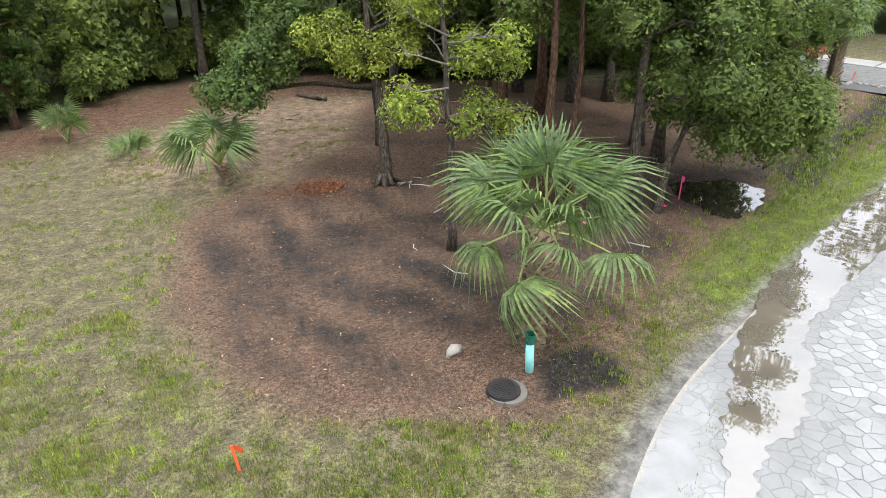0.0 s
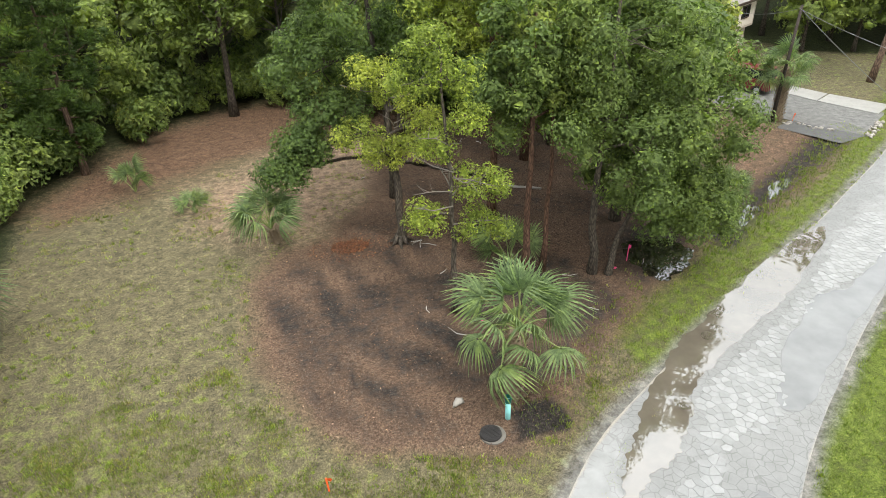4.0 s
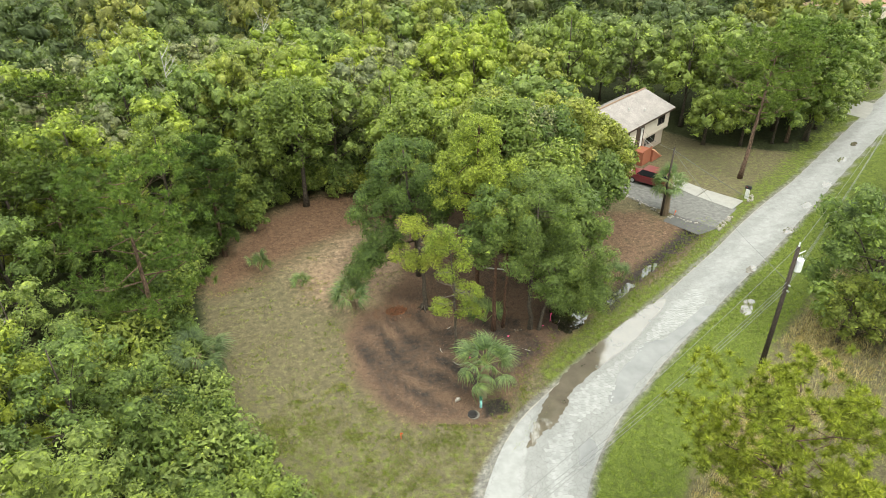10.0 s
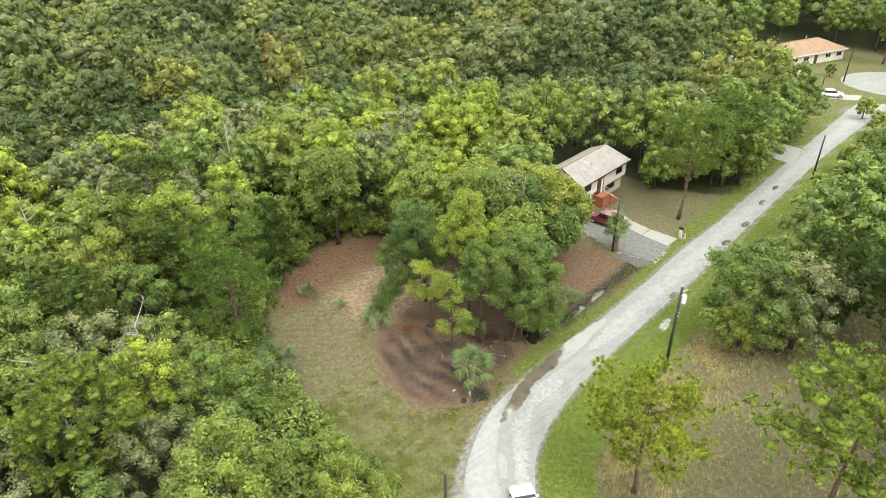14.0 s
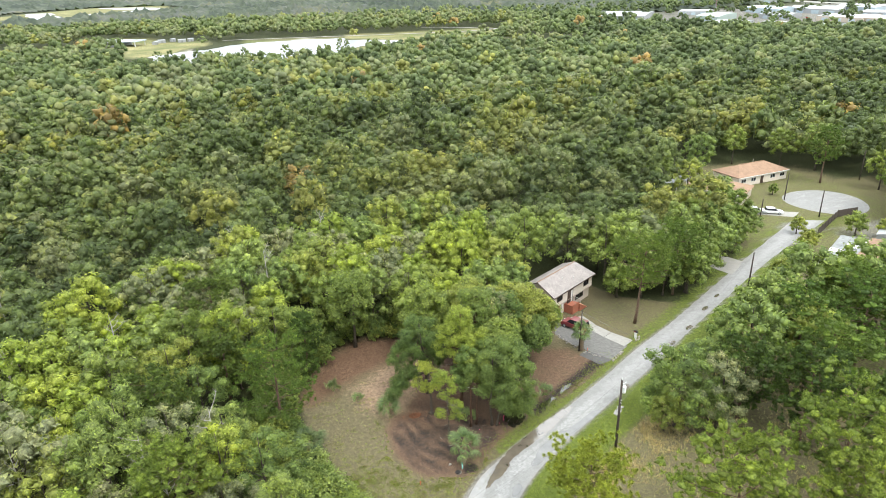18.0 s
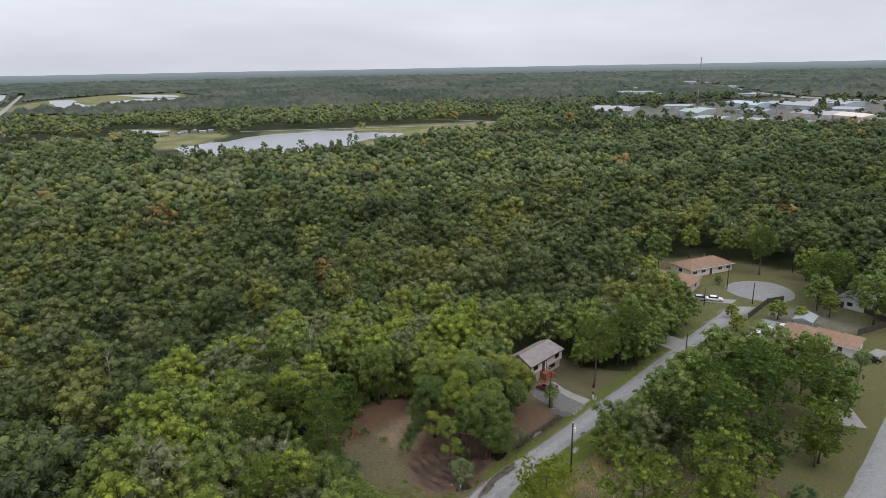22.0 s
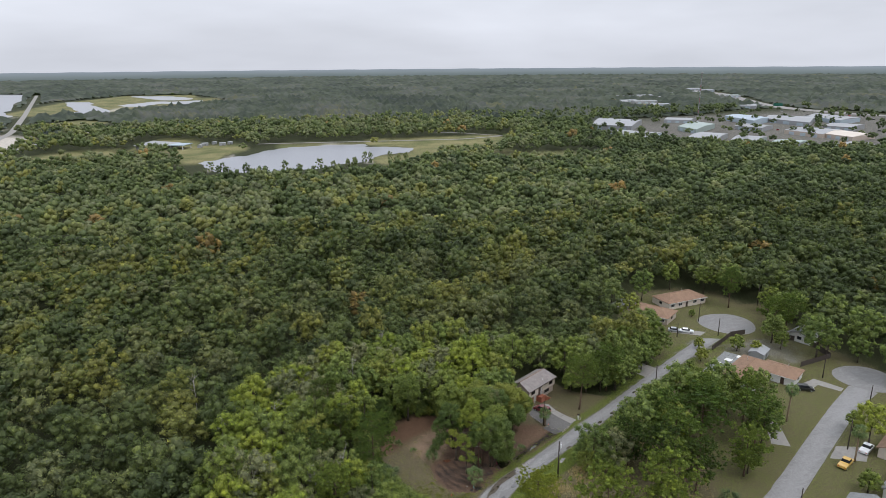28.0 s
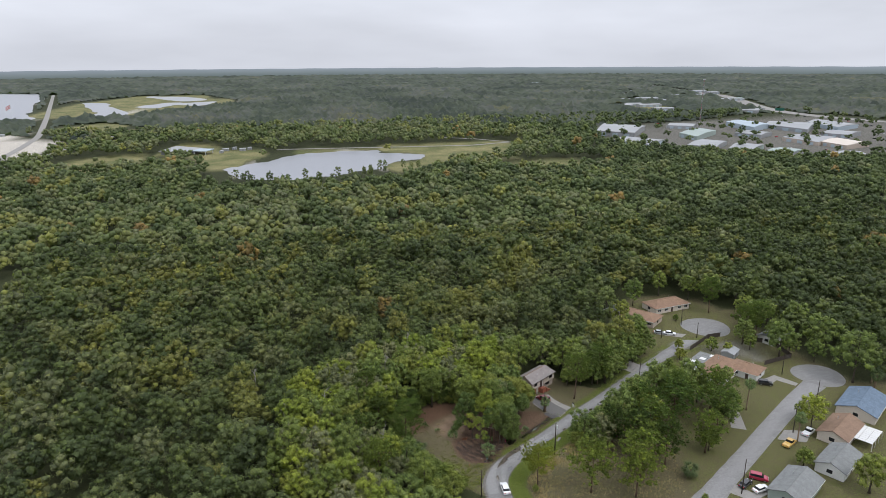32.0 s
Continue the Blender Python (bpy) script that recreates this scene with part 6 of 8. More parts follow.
    for k in range(8):
        z = 1.58 - 0.19 * (k + 1)
        box_part("step", (6.4 + 0.28 * k, y0 - 1.45, 0), (6.4 + 0.28 * (k + 1), y0 - 0.25, z + 0.03), M_TERRA, root, bevel=0.015)
        box_part("tread", (6.4 + 0.28 * k - 0.03, y0 - 1.63, z + 0.034), (6.4 + 0.28 * (k + 1) - 0.07, y0 - 0.27, z + 0.075), M_TREAD, root)
    g = Geo()
    g.add([(6.38, y0 - 1.55, 0), (8.8, y0 - 1.55, 0), (8.8, y0 - 1.55, 0.06), (6.38, y0 - 1.55, 1.42), (6.38, y0 - 1.46, 0), (8.8, y0 - 1.46, 0), (8.8, y0 - 1.46, 0.06), (6.38, y0 - 1.46, 1.42)],
          [(0, 1, 2, 3), (7, 6, 5, 4), (0, 4, 5, 1), (1, 5, 6, 2), (2, 6, 7, 3), (3, 7, 4, 0)])
    part("stair_cheek", g.mesh("stair_cheek", M_TERRA), root)
    box_part("parapet", (4.5, y0 - 1.36, 1.5), (6.4, y0 - 1.28, 1.85), M_TERRA, root)
    for k in range(8):
        g = Geo()
        x = 6.5 + 0.32 * k
        z = 1.58 - 0.19 * (x - 6.4) / 0.28
        g.tube([(x, y0 - 0.25, max(0.05, z)), (x, y0 - 0.25, z + 0.95)], [0.018, 0.018], 6)
        part("baluster", g.mesh("baluster", M_WHITE), root)
    g = Geo()
    g.tube([(6.4, y0 - 0.25, 2.5), (8.85, y0 - 0.25, 0.87)], [0.03, 0.03], 6)
    part("handrail", g.mesh("handrail", M_WHITE), root)
    # low wing behind
    box_part("rear_wing", (-2.6, D - 1.2, 0), (2.0, D + 3.2, 2.6), M_SIDING2, root)
    quad_part("rear_roof", [(-2.9, D - 1.4, 2.7), (2.2, D - 1.4, 2.7), (2.2, D + 3.4, 3.1), (-2.9, D + 3.4, 3.1)], M_GREYROOF, root, thick=0.12)
    return root


build_house()

flat("driveway", [(29.2, 15.8), (33.6, 18.6), (31.8, 23.4), (29.8, 29.6), (26.2, 29.4), (24.4, 25.2), (25.4, 22.0)], 0.03, M_GRAVEL, "grey gravel driveway with stone edging", "driveway", wobble=0.12, seed=4)
flat("driveway_apron", [(26.9, 15.2), (29.2, 15.6), (26.9, 19.4), (25.2, 18.4)], 0.034, M_ASPHALT, "dark asphalt patch at the driveway's corner", "driveway", wobble=0.1, seed=5)
for i, poly in enumerate(([(33.0, 18.5), (35.2, 19.7), (33.3, 22.9), (31.4, 21.9)], [(31.35, 22.0), (33.25, 23.0), (32.2, 25.6), (30.4, 24.9)], [(30.35, 25.0), (32.15, 25.7), (31.6, 29.2), (29.4, 29.6)])):
    g = Geo().prism(poly, 0.0, 0.07)
    thing("concrete_slab", "weathered pale concrete slab of the driveway", "driveway", group="driveway slabs", kind="structure", mesh=g.mesh("concrete_slab", M_CONC))


def stone_mesh(seed, flatten=0.7):
    rr = np.random.default_rng(seed)
    v = ICO_V * (1 + 0.22 * rr.normal(size=(12, 1))) * np.array([1.0, 0.75, flatten])
    me = fast_mesh("stone", v, ICO_F, None, [M_ROCK])
    return me


STONES = [stone_mesh(i) for i in range(4)]
rs = random.Random(9)
for (xa, ya), (xb, yb), n in (((29.0, 15.3), (31.9, 17.3), 26), ((24.7, 25.0), (25.9, 20.2), 30), ((26.3, 19.0), (28.0, 17.0), 14), ((35.6, 19.4), (37.0, 20.6), 10)):
    for k in range(n):
        f = (k + rs.random()) / n
        s = rs.uniform(0.09, 0.2)
        thing("stone", "pale limestone lump edging the driveway", "stone", pose(xa + (xb - xa) * f + rs.gauss(0, 0.14), ya + (yb - ya) * f + rs.gauss(0, 0.14), s * 0.35, 0, 0, rs.uniform(0, 360)) @ Matrix.Scale(s, 4), "edging stones", mesh=STONES[k % 4])

# ---------------------------------------------------------------- small things of the clearing
ck = thing("rock", "pale grey limestone lump half sunk in mulch", "rock", pose(-0.53, 1.46, 0.07, 0, 0, 30) @ Matrix.Scale(0.2, 4), mesh=stone_mesh(21, 0.6))

pipe = thing("standpipe", "pale turquoise plastic pipe with a dark green collar", "pipe", pose(0.7, 0.46, 0, 2, -2, 0))
g = Geo()
g.tube([(0, 0, -0.2), (0, 0, 0.70)], [0.082, 0.082], 20)
part("pipe", g.mesh("pipe", M_PVC, smooth=True), pipe)
g = Geo()
ring = [(0.082, 0.70), (0.098, 0.70), (0.098, 0.80), (0.108, 0.81), (0.108, 0.90), (0.088, 0.90), (0.088, 0.74)]
n = 20
vs = [(r * math.cos(2 * math.pi * k / n), r * math.sin(2 * math.pi * k / n), z) for r, z in ring for k in range(n)]
g.add(vs, [(j * n + k, j * n + (k + 1) % n, (j + 1) * n + (k + 1) % n, (j + 1) * n + k) for j in range(len(ring) - 1) for k in range(n)])
part("collar", g.mesh("collar", M_PVCTOP, smooth=False), pipe, "dark green open collar")
g = Geo()
g.tube([(0, 0, 0.70), (0, 0, 0.76)], [0.087, 0.087], 20)
part("plug", g.mesh("plug", M_PVC), pipe)

cover = thing("manhole_cover", "dark patterned iron lid in a worn concrete ring", "manhole", pose(0, 0, 0, 0, 0, 0))
g = Geo()
g.tube([(0.06, -0.03, -0.1), (0.06, -0.03, 0.045)], [0.385, 0.37], 36)
part("concrete_ring", g.mesh("concrete_ring", M_RING, smooth=False), cover)
g = Geo()
g.tube([(0, 0, 0.0), (0, 0, 0.10)], [0.325, 0.31], 36)
part("frame", g.mesh("frame", M_IRON), cover)
g = Geo()
g.tube([(0, 0, 0.05), (0, 0, 0.112)], [0.285, 0.28], 36)
lid = part("lid", g.mesh("lid", M_IRON), cover)
g = Geo()
for i in range(-5, 6):
    for j in range(-5, 6):
        if i * i + j * j < 26:
            g.box((i * 0.048 - 0.016, j * 0.048 - 0.016, 0.111), (i * 0.048 + 0.016, j * 0.048 + 0.016, 0.124))
part("stud_pattern", g.mesh("stud_pattern", M_IRON), lid, "raised square studs")

for x, y, h, ln, mt in ((-4.72, -0.62, 0.62, 6, M_ORANGE), (8.6, 7.4, 0.8, 4, M_PINK), (27.0, 19.2, 0.6, 8, M_ORANGE)):
    st = thing("survey_stake", "thin survey lath with bright flagging in the soil", "stake", pose(x, y, 0, ln, -ln, 20), "survey stakes")
    box_part("lath", (-0.022, -0.008, -0.1), (0.022, 0.008, h), mt, st)
    g = Geo()
    g.add([(0.02, -0.012, h - 0.02), (0.11, -0.03, h - 0.06), (0.16, 0.0, h - 0.22), (0.10, 0.02, h - 0.28), (0.02, 0.012, h - 0.12)], [(0, 1, 2, 3, 4)])
    part("flagging", g.mesh("flagging", mt), st)
for x, y in ((1.5, 5.1), (4.9, 6.5), (7.8, 6.9)):
    g = Geo()
    g.add([(0, 0, 0.02), (0.09, 0.02, 0.05), (0.12, 0.1, 0.03), (0.02, 0.12, 0.06), (-0.05, 0.06, 0.02)], [(0, 1, 2, 3, 4)])
    g.tube([(0.03, 0.05, -0.05), (0.03, 0.05, 0.05)], [0.01, 0.01], 5)
    thing("marker_flag", "small pink marker ribbon on the mulch", "marker", pose(x, y, 0), "marker ribbons", mesh=g.mesh("marker_flag", M_PINK))


def fallen_log(pts, r, label, mat, seed):
    rr = random.Random(seed)
    g = Geo()
    path = []
    for (x0, y0), (x1, y1) in zip(pts[:-1], pts[1:]):
        for k in range(5):
            f = k / 5
            path.append((x0 + (x1 - x0) * f + rr.gauss(0, 0.05), y0 + (y1 - y0) * f + rr.gauss(0, 0.05), r * 0.7))
    path.append((*pts[-1], r * 0.7))
    g.tube(path, [r * rr.uniform(0.8, 1.1) for _ in path], 8)
    return thing("fallen_log", label, "log", group="fallen logs", mesh=g.mesh("fallen_log", mat, smooth=True))


fallen_log([(1.6, 21.0), (3.5, 19.2), (6.0, 16.6)], 0.13, "dark rotten log lying in the leaf litter", M_BARK, 1)
fallen_log([(-2.0, 26.7), (-0.6, 24.9)], 0.12, "short dark log on brown leaves", M_BARK, 2)
fallen_log([(6.2, 15.8), (8.0, 14.8)], 0.07, "pale fallen branch in the shade", M_DEADWOOD, 3)
# flared roots and debris at the foot of the flared trunk
for k in range(7):
    a = 0.9 * k
    g = Geo()
    g.tube([(0.12 * math.cos(a), 0.12 * math.sin(a), 0.4), (0.3 * math.cos(a), 0.3 * math.sin(a), 0.1), (0.62 * math.cos(a + 0.1), 0.62 * math.sin(a + 0.1), -0.04)], [0.12, 0.09, 0.04], 6)
    thing("root", "dark flaring root at the foot of a trunk", "root", pose(0, 11.7, 0), "flaring roots", mesh=g.mesh("root", M_BARK, smooth=True))
rb = random.Random(12)
for k in range(34):
    x, y = ((rb.gauss(0.9, 0.35), rb.gauss(11.5, 0.3)) if k < 12 else (rb.uniform(-5, 12), rb.uniform(2, 24)))
    ln = rb.uniform(0.3, 0.9)
    g = Geo()
    g.tube([(-ln / 2, 0, 0.02), (0, rb.gauss(0, 0.05), 0.05), (ln / 2, rb.gauss(0, 0.08), rb.uniform(0.02, 0.2))], [0.02, 0.016, 0.006], 5)
    thing("fallen_twig", "broken grey twig on the mulch", "twig", pose(x, y, 0, 0, 0, rb.uniform(0, 360)), "fallen twigs", mesh=g.mesh("fallen_twig", M_DEADWOOD if k % 2 else M_BARK))

# bare grey branches of the thin trees
for bx, by, z0, seed in ((0.75, 6.1, 4.2, 1), (0.0, 11.7, 4.6, 2), (-0.1, 11.6, 6.0, 3), (0.8, 6.2, 5.6, 4)):
    rr = random.Random(seed)
    g = Geo()
    for k in range(5):
        a, ln = rr.uniform(0, 6.28), rr.uniform(1.0, 2.0)
        p = Vector((0, 0, z0 + rr.uniform(-0.6, 0.9)))
        q = p + Vector((math.cos(a) * ln, math.sin(a) * ln, rr.uniform(0.2, 0.9)))
        mdl = p.lerp(q, 0.5) + Vector((0, 0, rr.uniform(-0.15, 0.2)))
        g.tube([p, mdl, q], [0.026, 0.016, 0.006], 5)
        for j in range(3):
            w = mdl.lerp(q, rr.random())
            g.tube([w, w + Vector((rr.gauss(0, 0.25), rr.gauss(0, 0.25), rr.uniform(0.0, 0.4)))], [0.012, 0.004], 4)
    thing("bare_branch", "bare grey-brown forked branch reaching from a trunk", "branch", pose(bx, by, 0), "bare branches", mesh=g.mesh("bare_branch", M_TWIG))

for i, (x, y, h) in enumerate(((-33.0, 2.5, 11.5), (-26.5, 6.5, 10.5), (-19.0, 46.0, 13.0), (-30.5, -2.0, 10.5), (-45.0, 4.0, 11.5), (-52.0, 26.0, 12.0), (-40.0, 30.0, 12.5), (-24.0, 58.0, 13.0), (-60.0, 50.0, 12.5), (-8.0, 62.0, 13.0))):
    rr = random.Random(60 + i)
    root = thing("dead_tree", "bare bleached dead tree among green crowns", "tree", pose(x, y, 0), "dead trees")
    g = Geo()
    g.tube([(0, 0, -0.2), (0.1, 0, h * 0.5), (0.0, 0.15, h)], [0.16, 0.11, 0.02], 7)
    part("trunk", g.mesh("trunk", M_DEADWOOD), root)
    for k in range(9):
        z = h * rr.uniform(0.55, 0.97)
        a, ln = rr.uniform(0, 6.28), rr.uniform(0.9, 2.2)
        p = Vector((0, 0.05, z))
        q = p + Vector((math.cos(a) * ln, math.sin(a) * ln, ln * rr.uniform(0.5, 1.0)))
        w = p.lerp(q, 0.5) + Vector((0, 0, -0.1))
        g = Geo()
        g.tube([p, w, q], [0.045, 0.032, 0.01], 5)
        for _ in range(4):
            b0 = w.lerp(q, rr.random())
            g.tube([b0, b0 + Vector((rr.gauss(0, 0.35), rr.gauss(0, 0.35), rr.uniform(0.2, 0.7)))], [0.018, 0.006], 4)
        part("branch", g.mesh("branch", M_DEADWOOD), root)

# ---------------------------------------------------------------- water on the ground
def on_road(x, y):
    """The height of a thin sheet of water on the cambered road."""
    at = (np.array([x]), np.array([y]))
    a, b = edge_gap(ROAD_L, *at, False)[0], edge_gap(ROAD_R, *at, False)[0]
    return 0.024 + 0.053 * (1 - (2 * a / (a + b) - 1) ** 2) if inside(ROAD_POLY, *at)[0] else 0.02


def pool(poly, z, mat, label, wob, seed):
    return flat("puddle", poly, z, mat, label, "puddle", wobble=wob, seed=seed, sub=5)


pool(POOL_A, on_road, M_WATER, "long shallow brown puddle along the worn lane mirroring the sky", 0.10, 2)
pool(POOL_B, on_road, M_FILM, "pale film of rain water on the far lane", 0.09, 3)
pool([(4.6, -5.4), (5.1, -5.6), (6.2, -4.6), (6.0, -3.9), (5.2, -4.3)], on_road, M_FILM, "small pale puddle in the worn pavement", 0.08, 9)
pool([(0.2, -9.0), (0.7, -9.2), (1.2, -7.6), (1.1, -6.6), (0.6, -7.2)], on_road, M_WATER, "small brown puddle in the pavement", 0.08, 8)
pool([(8.9, 6.0), (9.6, 5.7), (10.8, 6.4), (11.6, 7.2), (11.4, 8.3), (10.2, 8.7), (9.0, 8.6), (8.8, 7.2)], -0.045, M_DITCH, "dark standing water under the oak", 0.16, 4)
pool([(13.8, 7.9), (15.0, 8.5), (16.6, 9.4), (17.2, 9.8), (16.6, 10.1), (15.0, 9.3), (13.9, 8.5)], -0.05, M_DITCH, "dark standing water in the roadside ditch", 0.14, 5)
pool([(18.2, 10.4), (19.6, 11.2), (20.6, 11.9), (20.2, 12.2), (18.8, 11.4)], -0.05, M_DITCH, "narrow dark water in the roadside ditch", 0.12, 6)
pool([(23.0, 3.6), (24.2, 4.4), (24.9, 5.2), (24.2, 5.3), (23.0, 4.4)], 0.012, M_WATER, "rain water standing in the verge grass", 0.12, 7)
for i, (x, y, a, b) in enumerate(((40.5, 17.0, 0.9, 0.4), (46.0, 20.3, 1.0, 0.4), (35.2, 13.4, 0.8, 0.4), (27.6, 8.9, 0.8, 0.35), (52.5, 25.0, 1.0, 0.4), (57.5, 28.4, 0.9, 0.3))):
    pts = [(x + (a * math.cos(w) * 0.86 - b * math.sin(w) * 0.5), y + (a * math.cos(w) * 0.5 + b * math.sin(w) * 0.86)) for w in [k * math.pi / 4 for k in range(8)]]
    pool(pts, on_road, M_WATER, "small puddle in a pothole of the road", 0.07, 20 + i)


# ---------------------------------------------------------------- poles, cables, mailbox
def wire(a, b, sag, r=0.012, group="overhead cables"):
    a, b = Vector(a), Vector(b)
    g = Geo()
    n = 14
    g.tube([a.lerp(b, i / n) - Vector((0, 0, sag * 4 * (i / n) * (1 - i / n))) for i in range(n + 1)], [r] * (n + 1), 5)
    return thing("cable", "overhead cable sagging between poles", "cable", group=group, mesh=g.mesh("cable", M_CABLE))


def pole(x, y, h, r=0.15, lean=(0, 0), kit=False, label="dark weathered wooden utility pole"):
    root = thing("utility_pole", label, "pole", pose(x, y, 0, lean[0], lean[1], 0), "utility poles")
    g = Geo()
    g.tube([(0, 0, -0.3), (0, 0, h * 0.5), (0, 0, h)], [r * 1.1, r * 0.9, r * 0.72], 12)
    part("shaft", g.mesh("shaft", M_POLE, smooth=True), root)
    if kit:
        g = Geo()
        g.tube([(0.32, -0.1, h - 1.75), (0.32, -0.1, h - 1.70), (0.32, -0.1, h - 0.95), (0.32, -0.1, h - 0.88)], [0.2, 0.23, 0.23, 0.18], 16)
        tr = part("transformer", g.mesh("transformer", M_TRANSF, smooth=False), root, "white cylindrical transformer")
        for dx in (-0.08, 0.08):
            g = Geo()
            g.tube([(0.32 + dx, -0.1, h - 0.9), (0.32 + dx, -0.1, h - 0.66)], [0.035, 0.02], 8)
            part("bushing", g.mesh("bushing", M_STEEL), tr)
        g = Geo()
        g.tube([(0, 0, h - 0.62), (0.75, 0.1, h - 0.5)], [0.03, 0.03], 6)
        part("bracket", g.mesh("bracket", M_STEEL), root)
        g = Geo()
        g.tube([(0, 0, h), (0, 0, h + 0.28)], [0.05, 0.03], 8)
        part("insulator", g.mesh("insulator", M_TRANSF), root)
        for z in (h - 2.7, h - 3.1):
            g = Geo()
            g.tube([(0, 0, z), (0.0, -0.28, z)], [0.05, 0.06], 8)
            part("clamp", g.mesh("clamp", M_STEEL), root)
    return root


pole(19.55, -1.95, 9.9, 0.16, (0, 0), True)
pole(25.75, 19.55, 7.0, 0.11, (0, 1))
pole(-5.7, -13.7, 7.8, 0.13, (0, 0), False)
for x, y, h in ((105.9, 54.8, 6.5), (107.7, 67.6, 7.0), (115, 20.4, 8.0), (113.6, 3.7, 6.4), (64.9, 29.3, 7.0), (57.5, -30.2, 10.0), (91, -10.7, 8.0), (138.5, 74.2, 8.5), (92.2, 58.1, 5.0)):
    pole(x, y, h, 0.14)
for z1, z0 in ((9.95, 7.75), (7.4, 7.3), (7.05, 6.9), (6.7, 6.6)):
    wire((19.55, -1.95, z1), (-5.7, -13.7, z0), 0.5)
    wire((19.55, -1.95, z1), (64.9, 29.3, min(z1, 6.9) - 0.1), 0.8)
wire((64.9, 29.3, 6.9), (105.9, 54.8, 6.4), 0.8)
wire((25.75, 19.55, 6.8), (19.55, -1.95, 7.4), 0.5, 0.012)
wire((25.75, 19.55, 6.8), (29.4, 31.6, 4.9), 0.5, 0.012)
wire((25.75, 19.55, 6.85), (36.0, 20.0, 0.15), 0.15, 0.02)
wire((57.5, -30.2, 9.8), (91, -10.7, 7.8), 0.7)
wire((91, -10.7, 7.8), (113.6, 3.7, 6.2), 0.6)
wire((113.6, 3.7, 6.2), (115, 20.4, 7.8), 0.4)

mb = thing("mailbox", "black mailbox on a pale painted post by the road", "mailbox", pose(36.0, 20.25, 0, 0, 0, 120))
box_part("post", (-0.16, -0.16, -0.1), (0.16, 0.16, 1.02), M_WHITE, mb, bevel=0.01)
g = Geo()
prof = [(-0.14, 1.02), (0.14, 1.02), (0.14, 1.22)] + [(0.14 * math.cos(a), 1.22 + 0.13 * math.sin(a)) for a in [math.pi * k / 8 for k in range(1, 8)]] + [(-0.14, 1.22)]
g.prism(prof, -0.28, 0.3, m=Matrix(((0, 0, 1, 0), (1, 0, 0, 0), (0, 1, 0, 0), (0, 0, 0, 1))))
part("box", g.mesh("box", M_TYRE), mb, "black arched metal box")
box_part("flag", (0.05, 0.145, 1.2), (0.2, 0.155, 1.26), M_RED, mb)


